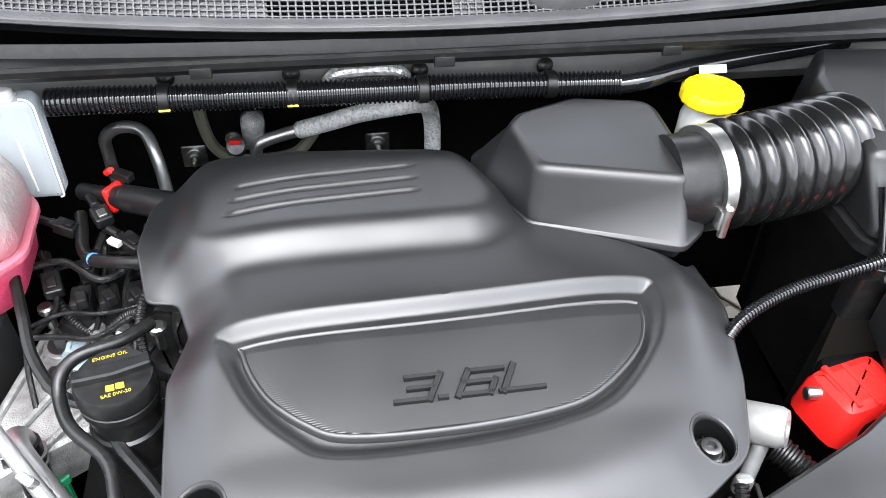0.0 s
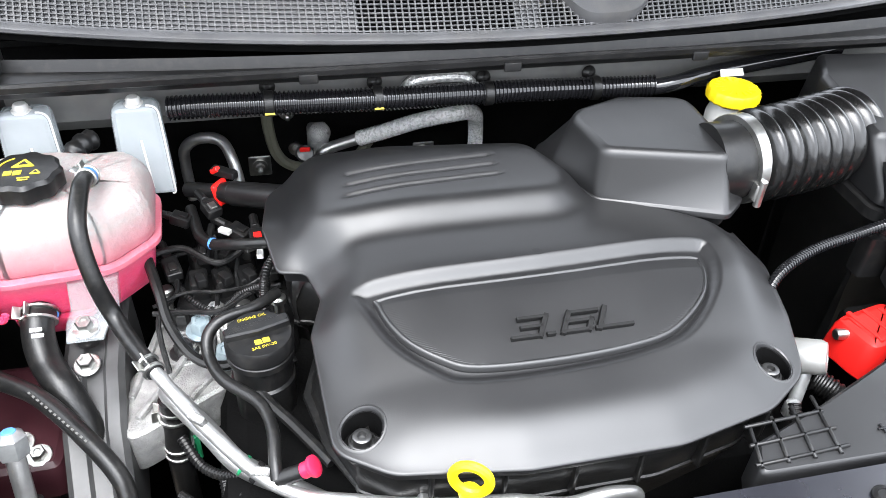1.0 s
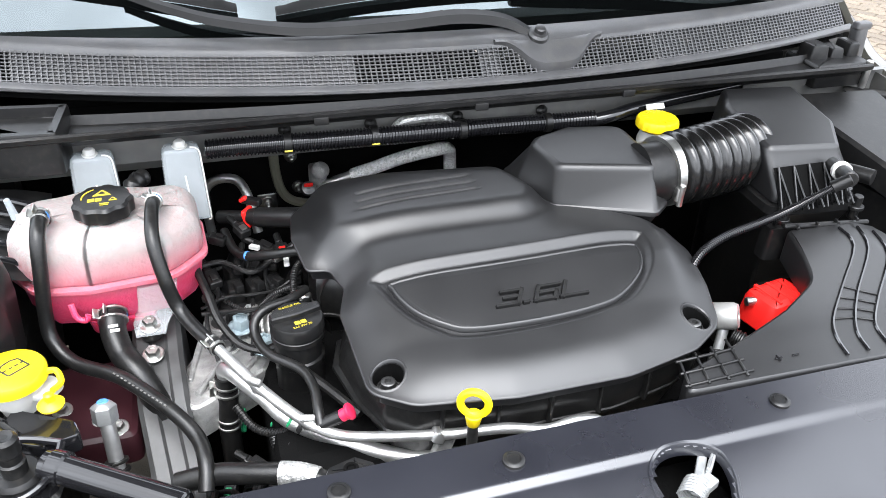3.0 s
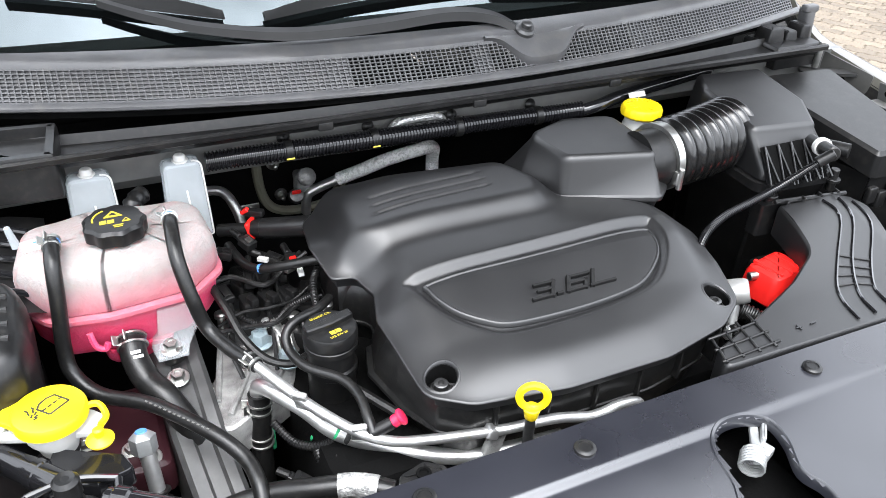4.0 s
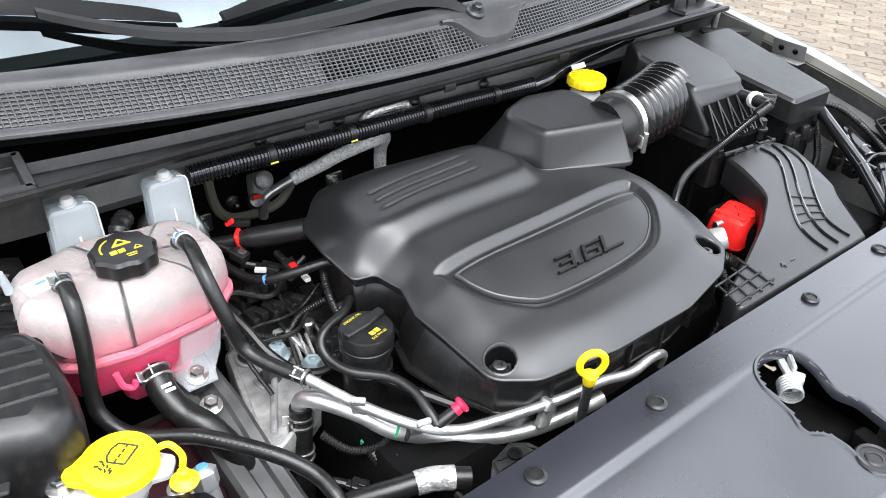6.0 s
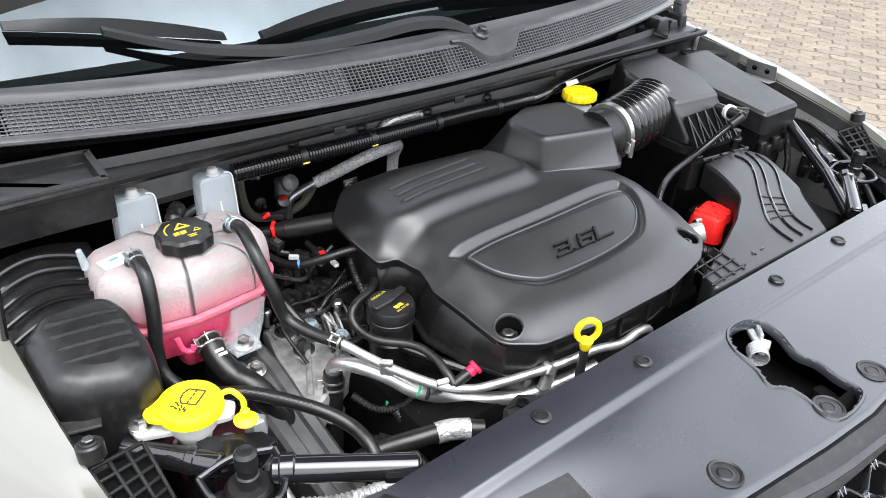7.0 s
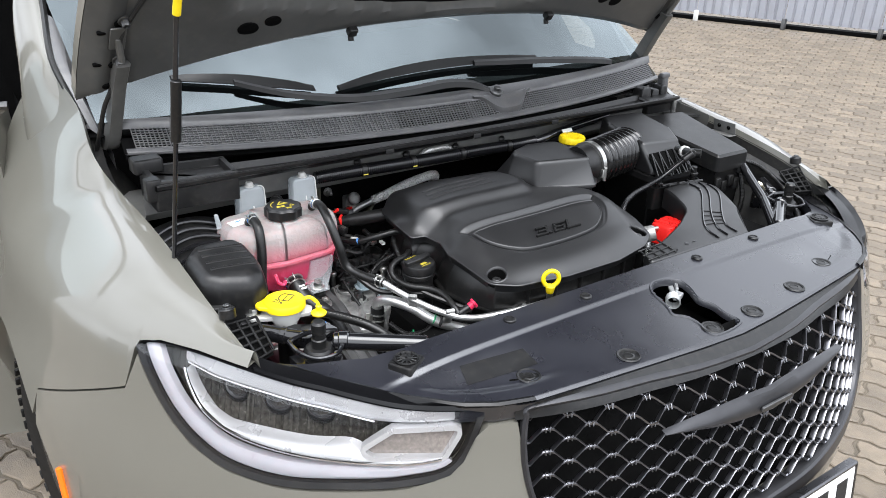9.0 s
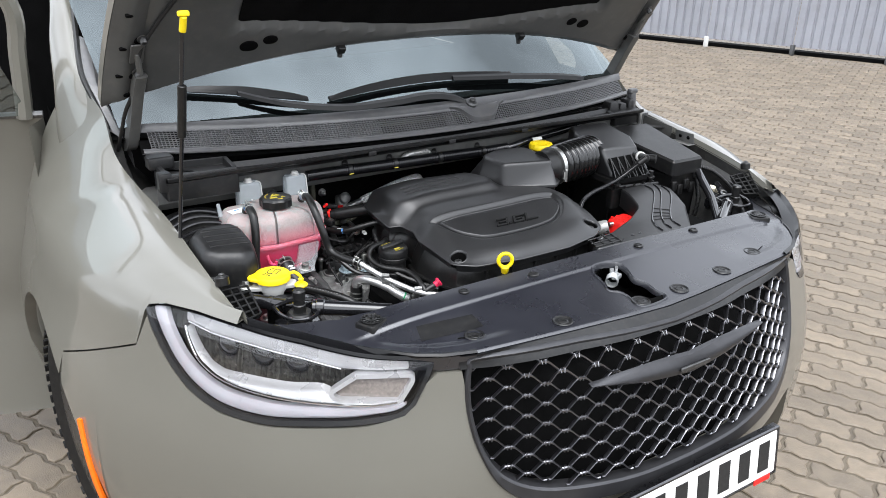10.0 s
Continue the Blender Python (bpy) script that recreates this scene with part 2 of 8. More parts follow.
def block(bm, size, m=None, r=0.003, taper=1.0):
    """A box with rounded vertical edges and bevelled rims, standing on the origin of m."""
    x, y, z = size
    o = rounded([(-x / 2, -y / 2), (x / 2, -y / 2), (x / 2, y / 2), (-x / 2, y / 2)], r * 1.5, 3)
    t = (1 - taper) * min(x, y) / 2
    prism(bm, o, [(r * 0.6, 0), (0, r * 0.6), (t, z - r), (t + r * 0.3, z - r * 0.3), (t + r, z)], m)


def lathe(bm, profile, m=None, n=24, wave=0.0, waves=0):
    """A turned body about the z axis of m: profile of (radius, height); wave: scalloped rim."""
    m = m or Matrix()
    loops = []
    for r, z in profile:
        loop = []
        for i in range(n):
            a = 2 * math.pi * i / n
            rr = r * (1 + wave * math.cos(waves * a)) if waves else r
            loop.append(m @ Vector((rr * math.cos(a), rr * math.sin(a), z)))
        loops.append(loop)
    loft(bm, loops, True, profile[0][0] > 1e-4, profile[-1][0] > 1e-4)


def along(a, b):
    """A pose at a whose z axis points to b."""
    d = Vector(b) - Vector(a)
    return Matrix.Translation(a) @ d.to_track_quat("Z", "Y").to_matrix().to_4x4(), d.length


def rod(bm, a, b, r, n=16, r2=None):
    m, h = along(a, b)
    r2 = r if r2 is None else r2
    c = min(r, h) * 0.15
    lathe(bm, [(r - c, 0), (r, c), (r2, h - c), (r2 - c, h)], m, n)


def tube(bm, pts, r, n=12, per=8, ribs=0.0, depth=0.0, raw=False, hollow=False):
    """A round hose along a smooth curve through pts; ribs: pitch of its corrugation."""
    P = [Vector(p) for p in pts] if raw else spline(pts, per)
    if ribs:
        L = [0.0]
        for a, b in zip(P, P[1:]):
            L.append(L[-1] + (b - a).length)
        k = max(int(L[-1] / ribs * 4), 8)
        Q, j = [], 0
        for i in range(k + 1):
            s = L[-1] * i / k
            while j < len(L) - 2 and L[j + 1] < s:
                j += 1
            w = (s - L[j]) / max(L[j + 1] - L[j], 1e-9)
            Q.append(P[j].lerp(P[j + 1], min(max(w, 0), 1)))
        P = Q
    loops, side = [], None
    for i, p in enumerate(P):
        t = (P[min(i + 1, len(P) - 1)] - P[max(i - 1, 0)]).normalized()
        if side is None:
            side = t.orthogonal().normalized()
        side = (side - t * side.dot(t)).normalized()
        up = t.cross(side)
        rr = r(i / (len(P) - 1)) if callable(r) else r
        if ribs:
            rr += depth * (0.0, 1.0, 1.0, 0.0)[i % 4]
        loops.append([p + (side * math.cos(2 * math.pi * a / n) + up * math.sin(2 * math.pi * a / n)) * rr for a in range(n)])
    loft(bm, loops, True, not hollow, not hollow)


def sdf(px, py, poly):
    """Signed distance of grid points to a closed polygon (inside is negative)."""
    d = np.full(px.shape, 1e9)
    inside = np.zeros(px.shape, bool)
    n = len(poly)
    for i in range(n):
        ax, ay = poly[i][:2]
        bx, by = poly[(i + 1) % n][:2]
        ex, ey = bx - ax, by - ay
        w = np.clip(((px - ax) * ex + (py - ay) * ey) / (ex * ex + ey * ey + 1e-12), 0, 1)
        d = np.minimum(d, np.hypot(px - ax - w * ex, py - ay - w * ey))
        if ay != by:
            inside ^= ((ay > py) != (by > py)) & (px < (bx - ax) * (py - ay) / (by - ay) + ax)
    return np.where(inside, -d, d)


def ease(x, a, b):
    w = np.clip((x - a) / (b - a), 0, 1)
    return w * w * (3 - 2 * w)


def letters(name, text, size, m, mat, parent, depth=0.0005, label="", shear=0.0, stretch=1.0, align="CENTER", bold=0.0):
    c = bpy.data.curves.new(name, "FONT")
    c.body, c.size, c.extrude, c.align_x, c.align_y, c.shear = text, size, depth, align, "CENTER", shear
    c.offset = bold
    c.resolution_u = 4
    tmp = bpy.data.objects.new(name, c)
    me = bpy.data.meshes.new_from_object(tmp)
    me.transform(m @ Matrix.Diagonal((stretch, 1, 1, 1)))
    me.name = name
    me.materials.append(mat)
    bpy.data.objects.remove(tmp)
    bpy.data.curves.remove(c)
    ob = new(name, me)
    ob.parent = parent
    return tagged(ob, label=label)


def bolt(name, p, normal, r, mat, parent=None, washer=0.0, h=0.006):
    """A hexagon bolt with its washer and a dimple in the head."""
    bm = bmesh.new()
    m = Matrix.Translation(p) @ Vector(normal).to_track_quat("Z", "Y").to_matrix().to_4x4()
    if washer:
        lathe(bm, [(washer, 0), (washer, 0.0015), (washer * 0.93, 0.002)], m, 20)
    lathe(bm, [(r, 0.0018), (r, h * 0.85), (r * 0.85, h), (r * 0.5, h), (r * 0.45, h * 0.85)], m, 6)
    return part(name, bm, mat, parent)


# ---- the body's outer skin: one surface for bumper, lamps and wings ----
SKIN_PLAN = [(0.0, 0.108), (0.15, 0.115), (0.30, 0.146), (0.445, 0.2), (0.55, 0.24), (0.66, 0.295), (0.79, 0.42), (0.90, 0.60), (0.98, 0.76), (1.03, 0.95), (1.045, 1.2), (1.03, 1.6), (1.015, 2.0), (1.01, 2.6)]
SKIN_OFF = [(0.2, -0.05), (0.3, 0.0), (0.42, 0.045), (0.55, 0.06), (0.66, 0.055), (0.75, 0.04), (0.85, 0.012), (0.9, 0.0), (0.94, -0.012), (0.97, -0.03), (1.0, -0.06), (1.05, -0.12)]


def table(rows, x):
    for (a, fa), (b, fb) in zip(rows, rows[1:]):
        if x <= b:
            w = max((x - a) / (b - a), 0)
            return fa + (fb - fa) * w
    return rows[-1][1]


def smooth_table(rows, x):
    """As table(), but with no kinks at the rows."""
    n = len(rows)
    x = min(max(x, rows[0][0]), rows[-1][0])
    i = 0
    while i < n - 2 and rows[i + 1][0] < x:
        i += 1
    def slope(k):
        a, b = rows[max(k - 1, 0)], rows[min(k + 1, n - 1)]
        return (b[1] - a[1]) / (b[0] - a[0])
    h = rows[i + 1][0] - rows[i][0]
    w = (x - rows[i][0]) / h
    return (2 * w ** 3 - 3 * w * w + 1) * rows[i][1] + (w ** 3 - 2 * w * w + w) * h * slope(i) + (3 * w * w - 2 * w ** 3) * rows[i + 1][1] + (w ** 3 - w * w) * h * slope(i + 1)


SKIN_CURVE = spline([(x, y, 0) for x, y in SKIN_PLAN], 10)
SKIN_LEN = [0.0]
for p0, p1 in zip(SKIN_CURVE, SKIN_CURVE[1:]):
    SKIN_LEN.append(SKIN_LEN[-1] + (p1 - p0).length)


def skin(s, z, side=-1, out=0.0):
    """The point s metres from the middle along the skin at height z; side -1 is the car's right wing."""
    i = 0
    while i < len(SKIN_LEN) - 2 and SKIN_LEN[i + 1] < s:
        i += 1
    w = (s - SKIN_LEN[i]) / (SKIN_LEN[i + 1] - SKIN_LEN[i])
    p = SKIN_CURVE[i].lerp(SKIN_CURVE[i + 1], w)
    a, b = SKIN_CURVE[max(i - 4, 0)], SKIN_CURVE[min(i + 5, len(SKIN_CURVE) - 1)]
    t = (b - a).normalized()
    nrm = Vector((t.y, -t.x, 0))
    if s < 0.05:
        nrm = Vector((0, -1, 0)).lerp(nrm, max(s, 0) / 0.05)
    lean = 0.030 * float(ease(np.array(z), 0.87, 0.94)) * (1 - float(ease(np.array(s), 0.22, 0.46)))
    p = p + nrm * (smooth_table(SKIN_OFF, z) - lean + out)
    return Vector((p.x * -side * -1 if side == 1 else -p.x, p.y, z))


# ---- yard ----
M_PAVE = material("concrete_paver", (0.135, 0.108, 0.077), 0.42, grain=0.5, grain_size=0.004, vary=0.2, vary_size=0.05, dirt=0.3, dirt_colour=(0.17, 0.14, 0.105), random=0.22)
M_PAVE2 = M_PAVE.copy()
M_PAVE2.name = "concrete_paver_field"
info = [n for n in M_PAVE2.node_tree.nodes if n.type == "OBJECT_INFO"][0]
isl = M_PAVE2.node_tree.nodes.new("ShaderNodeNewGeometry")
M_PAVE2.node_tree.links.new(isl.outputs["Random Per Island"], info.outputs["Random"].links[0].to_socket)
M_JOINT = material("sand_joint", (0.10, 0.083, 0.062), 0.9, grain=0.5, grain_size=0.004, vary=0.3, vary_size=0.3)
M_FENCE = material("painted_sheet_metal", (0.27, 0.28, 0.31), 0.45, vary=0.12, vary_size=0.6, dirt=0.15)

bm = bmesh.new()
bmesh.ops.create_grid(bm, x_segments=20, y_segments=20, size=400)
ground = single("ground", bm, M_JOINT, "sandy ground under the paved yard", "ground", kind="structure")
ground.location = (0, 0, -0.006)


def fence_run(a, b):
    """A corrugated sheet fence on posts, with a gap over a low kerb, near black for the gap's shade."""
    f = thing("fence", "grey corrugated metal fence along the yard", "fence", kind="structure")
    a, b = Vector((*a, 0)), Vector((*b, 0))
    d = (b - a).normalized()
    n = Vector((-d.y, d.x, 0))
    L = (b - a).length
    w = 1.15
    k = int(L / w)
    for i in range(k):
        bm = bmesh.new()
        prof = []
        for j in range(10):
            o = j * w / 10
            for q, h in ((0.0, 0.0), (0.075, 0.0), (0.085, 0.018), (0.107, 0.018)):
                prof.append(a + d * (i * w + o + q) + n * h)
        lo = [p + Vector((0, 0, 0.11)) for p in prof]
        hi = [p + Vector((0, 0, 2.2)) for p in prof]
        vs = [(bm.verts.new(p), bm.verts.new(q)) for p, q in zip(lo, hi)]
        for p, q in zip(vs, vs[1:]):
            bm.faces.new((p[0], q[0], q[1], p[1]))
        part("panel", bm, M_FENCE, f, smooth=False)
        bm = bmesh.new()
        block(bm, (0.05, 0.05, 0.14), Matrix.Translation(a + d * i * w + n * -0.03), 0.004)
        part("post", bm, M_WHITE if i % 3 == 0 else M_DARKSTEEL, f)
    # low strip, coloured near black for the shade in the bottom gap
    bm = bmesh.new()
    block(bm, (0.16, L, 0.05), Matrix.Translation((a + b) / 2 + n * 0.14) @ Matrix.Rotation(math.atan2(-d.x, d.y), 4, "Z"), 0.01)
    part("kerb_shade", bm, M_DARK, f)


fence_run((6.7, 9.9), (12.0, -1.3))
fence_run((12.0, -1.3), (6.0, -13.0))
fence_run((6.0, -13.0), (-9.0, -11.0))
fence_run((-9.0, -11.0), (-10.5, 6.0))

# ---- the car's body ----
car = thing("car", "grey-green minivan with its hood propped open", "car")


def hood_edge(s, side):
    """The wing's upper inner edge along the hood gap."""
    rows = ((0.90, 0.775, 0.455, 0.955), (1.0, 0.79, 0.53, 0.985), (1.16, 0.803, 0.64, 1.015), (1.45, 0.812, 0.85, 1.05), (1.62, 0.821, 0.98, 1.066), (1.77, 0.832, 1.08, 1.080),
            (1.83, 0.845, 1.14, 1.106), (1.89, 0.852, 1.19, 1.140), (1.95, 0.849, 1.24, 1.178), (2.0, 0.848, 1.29, 1.210), (2.05, 0.858, 1.36, 1.240), (2.1, 0.866, 1.43, 1.283))
    x, y, z = (smooth_table([(r[0], r[k]) for r in rows], s) for k in (1, 2, 3))
    return Vector((x * side, y, z))


HL_LOW = [(0.545, 0.935), (0.59, 0.85), (0.67, 0.83), (0.77, 0.818), (0.86, 0.808), (0.96, 0.81), (1.03, 0.83), (1.08, 0.86), (1.12, 0.90), (1.165, 0.955)]
HL_TOP = [(0.545, 0.937), (0.69, 0.95), (0.80, 0.962), (0.93, 0.968), (1.04, 0.97), (1.12, 0.967), (1.165, 0.957)]
GAP = [(1.12, 0.905), (1.28, 0.84), (1.45, 0.77)]


def wing_low(s):
    if s < 1.165:
        return table(HL_TOP, s) + 0.004
    if s < 1.45:
        return max(table(GAP, s), 0.77) if s > 1.2 else 0.955 + (table(GAP, s) - 0.955) * min((s - 1.165) / 0.012, 1)
    y = skin(s, 0.7).y
    dy = y - 1.17
    if abs(dy) < 0.405:
        return max(0.36 + math.sqrt(max(0.42 ** 2 - dy ** 2, 0)), 0.3)
    return 0.3


def wing(side):
    bm = bmesh.new()
    S = list(np.unique(np.concatenate([np.linspace(0.94, 2.1, 59), [1.166, 1.178]])))
    loops = []
    for s in S:
        lo = wing_low(s)
        up = 0.99 - 0.045 * float(ease(np.array(s), 1.45, 2.05))
        up = max(up, lo + 0.012)
        row = [skin(s, lo + 0.0, side) + (skin(s, lo + 0.01, side) - skin(s, lo + 0.01, side, 0.03))]
        for k in range(13):
            row.append(skin(s, lo + (up - lo) * k / 12, side))
        e = hood_edge(s, side)
        p, q = row[-1], row[-2]
        t = (p - q).normalized()
        c = p + t * (e - p).length * (0.38 + 0.14 * float(ease(np.array(s), 1.5, 2.05)))
        crown = e + Vector((0.055 * side, 0.01, 0.016))
        c = c.lerp(crown, float(ease(np.array(s), 1.12, 1.4)) * (1 - float(ease(np.array(s), 1.8, 2.0))))
        for k in range(1, 9):
            w = k / 8
            row.append(p * (1 - w) ** 2 + c * 2 * w * (1 - w) + e * w * w)
        row.append(e + Vector((-0.004 * side, 0, -0.012)))
        row.append(e + Vector((-0.006 * side, 0, -0.018)))
        loops.append(row)
    loft(bm, loops, closed=False)
    return part("wing", bm, M_BODYGREY, car, "grey-green painted front wing")


def grille_low(s):
    return table([(0, 0.648), (0.15, 0.65), (0.30, 0.662), (0.38, 0.68), (0.43, 0.71), (0.46, 0.75), (0.478, 0.80), (0.488, 0.86), (0.494, 0.935)], s)


def bumper_top(s):
    if s < 0.494:
        return grille_low(s)
    if s < 0.545:
        return 0.915
    if s < 1.165:
        return table(HL_LOW, s) - 0.004
    return max(table(GAP, s) - 0.004, 0.3) if s < 1.45 else 0.3


def bumper():
    bm = bmesh.new()
    for side in (-1, 1):
        S = list(np.unique(np.concatenate([np.linspace(0, 0.45, 16), np.linspace(0.45, 0.5, 11), np.linspace(0.5, 1.26, 38), np.linspace(1.26, 1.45, 24)])))
        loops = []
        for s in S:
            hi = bumper_top(s)
            lo = 0.585 if s < 0.5 else max(0.585 - (s - 0.5) * 4, 0.25)
            dy = skin(s, 0.6).y - 1.17
            if dy > -0.42:
                lo = max(lo, min(0.36 + math.sqrt(max(0.42 ** 2 - dy ** 2, 0.0)), hi - 0.004))
            row = [skin(s, lo, side, -0.04)]
            row += [skin(s, lo + (hi - lo) * k / 14, side) for k in range(15)]
            row.append(skin(s, hi, side, -0.03))
            loops.append(row)
        loft(bm, loops, closed=False)
    bmesh.ops.remove_doubles(bm, verts=bm.verts, dist=0.0004)
    part("bumper", bm, M_BODYGREY, car, "grey-green painted bumper")
    bm = bmesh.new()
    for side in (-1, 1):
        loops = [[skin(s, 0.22 + 0.37 * k / 6, side, -0.05) for k in range(7)] for s in np.linspace(0, 0.50, 14)]
        loft(bm, loops, closed=False)
    part("lower_intake", bm, M_DARK, car, "dark lower air intake")


wing(-1)
wing(1)
bumper()

# front side marker on the wheel arch
bm = bmesh.new()
tube(bm, [skin(1.345, 0.655, -1, 0.002), skin(1.325, 0.56, -1, 0.002), skin(1.312, 0.47, -1, 0.002), skin(1.308, 0.38, -1, 0.002)], 0.0075, 8, 6)
part("side_marker", bm, M_ORANGE, car, "orange side marker on the wheel arch")

# ---- grille ----
GR_OUT = [(0.0, 0.925), (0.25, 0.932), (0.455, 0.935), (0.478, 0.92), (0.482, 0.86), (0.472, 0.80), (0.452, 0.75), (0.42, 0.71), (0.37, 0.682), (0.30, 0.667), (0.15, 0.655), (0.0, 0.653)]


def grille_inside(s, z):
    return z > grille_low(abs(s)) + 0.012 and abs(s) < 0.478 and z < 0.925


def grille():
    g = tagged(new("grille"), label="dark chrome honeycomb-wave grille")
    g.parent = car
    # near-black sheet in place of the deep shade behind the rungs
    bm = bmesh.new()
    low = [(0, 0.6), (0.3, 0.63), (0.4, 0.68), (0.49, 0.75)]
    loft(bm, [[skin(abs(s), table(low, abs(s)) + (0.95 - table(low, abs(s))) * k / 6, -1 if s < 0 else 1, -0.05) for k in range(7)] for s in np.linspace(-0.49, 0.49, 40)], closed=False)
    part("backing", bm, M_DARK, g, "near-black sheet standing for the shade behind the grille")
    for side in (-1, 1):
        bm = bmesh.new()
        pts = spline([(s, z, 0) for s, z in GR_OUT], 5)
        loops = []
        for i, p in enumerate(pts):
            t = (pts[min(i + 1, len(pts) - 1)] - pts[max(i - 1, 0)]).normalized()
            n = Vector((t.y, -t.x, 0)) * (1 if True else -1)
            w = 0.008 + 0.026 * float(ease(np.array(i / len(pts)), 0.5, 0.8))
            ring = []
            for d, o in ((0.004, -0.02), (0.002, 0.002), (-0.002, 0.006), (-w + 0.004, 0.007), (-w, 0.003), (-w - 0.001, -0.004)):
                q = p + n * d
                ring.append(skin(max(q.x, 0), q.y, side, o))
            loops.append(ring)
        loft(bm, loops, closed=False)
        part("surround", bm, M_SURROUND, g, "satin dark grille surround")
    bm = bmesh.new()
    hw, hh = 0.037, 0.0094
    pts = [Vector(p) for p in ((-hw, 0, -hh), (-hw + 0.007, 0, -hh), (-0.014, 0, hh * 0.55), (-0.007, 0, hh), (0.007, 0, hh), (0.014, 0, hh * 0.55), (hw - 0.007, 0, -hh), (hw, 0, -hh))]
    loops = []
    for i, p in enumerate(pts):
        t = (pts[min(i + 1, len(pts) - 1)] - pts[max(i - 1, 0)]).normalized()
        nn = Vector((-t.z, 0, t.x)) * (0.0020 if i in (0, 3, 4, 7) else 0.0012)
        loops.append([p + nn * 0.7 + Vector((0, 0.009, 0)), p + nn * 1.3, p + nn * 0.5 + Vector((0, -0.002, 0)), p - nn * 1.3, p - nn * 0.7 + Vector((0, 0.009, 0))])
    loft(bm, loops, True, True, True)
    rung = link_mesh("rung", bm, M_RUNG)
    bm = bmesh.new()
    for dx in (-0.0032, 0.0032):
        block(bm, (0.0024, 0.010, 0.010), Matrix.Translation((dx, 0.003, -0.005)) @ Matrix.Rotation(0.18 if dx > 0 else -0.18, 4, "Y"), 0.0009)
    knot = link_mesh("knot", bm, M_KNOT)
    for r in range(15):
        z = 0.922 - r * 2 * hh
        for c in range(-8, 9):
            s = c * 2 * hw + (hw if r % 2 else 0)
            if not grille_inside(s, z):
                continue
            side = -1 if s < 0 else 1
            p = skin(abs(s), z, side, -0.004)
            q = skin(abs(s) + 0.01, z, side, -0.004)
            up = (skin(abs(s), z + 0.01, side, -0.004) - p).normalized()
            t = (q - p).normalized() * side
            nrm = t.cross(up).normalized()
            ob = new("rung", rung)
            ob.matrix_world = Matrix((t, -nrm if nrm.y < 0 else nrm, up)).transposed().to_4x4()
            ob.location = p
            ob.parent = g
            top = new("knot", knot)
            top.matrix_world = ob.matrix_world
            top.location = p + up * hh
            top.parent = g
    return g


grille()

# winged emblem bar, its lettering kept as a plain raised plate
bm = bmesh.new()
loops = []
for k in range(41):
    w = k / 40 * 2 - 1
    s = abs(w) * 0.25
    side = -1 if w < 0 else 1
    hgt = 0.019 * (1 - abs(w) ** 2.2) + 0.001
    zc = 0.868 - 0.012 * (1 - abs(w)) ** 1.5
    loops.append([skin(s, zc + hgt, side, 0.006), skin(s, zc + hgt * 0.85, side, 0.013), skin(s, zc + hgt * 0.35, side, 0.017), skin(s, zc, side, 0.016 + 0.003 * min(abs(w) * 4, 1)), skin(s, zc - hgt * 0.4, side, 0.019), skin(s, zc - hgt * 0.9, side, 0.014), skin(s, zc - hgt, side, 0.006)])
loft(bm, loops, True, True, True)
emblem = part("emblem", bm, M_SURROUND, car, "dark winged emblem bar")
bm = bmesh.new()
block(bm, (0.085, 0.006, 0.010), Matrix.Translation(skin(0, 0.849, -1, 0.021)), 0.002)
part("badge", bm, M_DARKSTEEL, emblem, "plain metal badge plate")

# ---- windscreen, cowl, wipers' base ----
def cowl_y(x):
    return 0.985 + (0.26 if x < 0 else 0.20) * x * x


def glass_point(x, k, lift=0.0):
    """A point of the windshield, k of the way up, lifted off the glass."""
    return Vector((x, 1.055 + 0.21 * x * x + k * 0.95 - 0.5 * lift, 1.185 + 0.57 * k - 0.075 * k * k + 0.87 * lift))


bm = bmesh.new()
loft(bm, [[glass_point(x, k * 0.05) for k in range(21)] for x in np.linspace(-0.83, 0.83, 41)], closed=False)
part("windshield", bm, M_WINDSHIELD, car, "sloping windshield reflecting the sky").visible_shadow = False
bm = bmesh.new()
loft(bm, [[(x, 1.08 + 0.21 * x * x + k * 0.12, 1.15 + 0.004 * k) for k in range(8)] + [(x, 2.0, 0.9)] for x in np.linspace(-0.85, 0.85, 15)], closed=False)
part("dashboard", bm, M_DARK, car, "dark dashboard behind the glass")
# roof, and the plain body behind the front doors
bm = bmesh.new()
loft(bm, [[(x, 1.98 + 0.25 * x * x + k * 0.36, 1.685 + 0.015 * min(k, 1) + 0.05 * math.sin(k * 0.45) - 0.10 * x * x) for k in range(9)] for x in np.linspace(-0.76, 0.76, 15)], closed=False)
part("roof", bm, M_BODYGREY, car, "grey-green roof")
for side in (-1, 1):
    bm = bmesh.new()
    ys = np.linspace(2.75, 5.0, 12)
    loft(bm, [[(side * (x - 0.10 * float(ease(np.array(y), 4.4, 5.0))), y, z) for x, z in ((0.93, 0.25), (1.0, 0.32), (1.02, 0.55), (1.015, 0.8), (0.995, 1.0), (0.965, 1.10))] for y in ys], closed=False)
    part("rear_side", bm, M_BODYGREY, car, "grey-green rear side panel")
    bm = bmesh.new()
    loft(bm, [[(side * (x - 0.10 * float(ease(np.array(y), 4.4, 5.0))), y, z) for x, z in ((0.962, 1.105), (0.88, 1.40), (0.78, 1.66))] for y in ys], closed=False)
    part("side_glass", bm, M_GLOSS, car, "dark rear side window")
bm = bmesh.new()
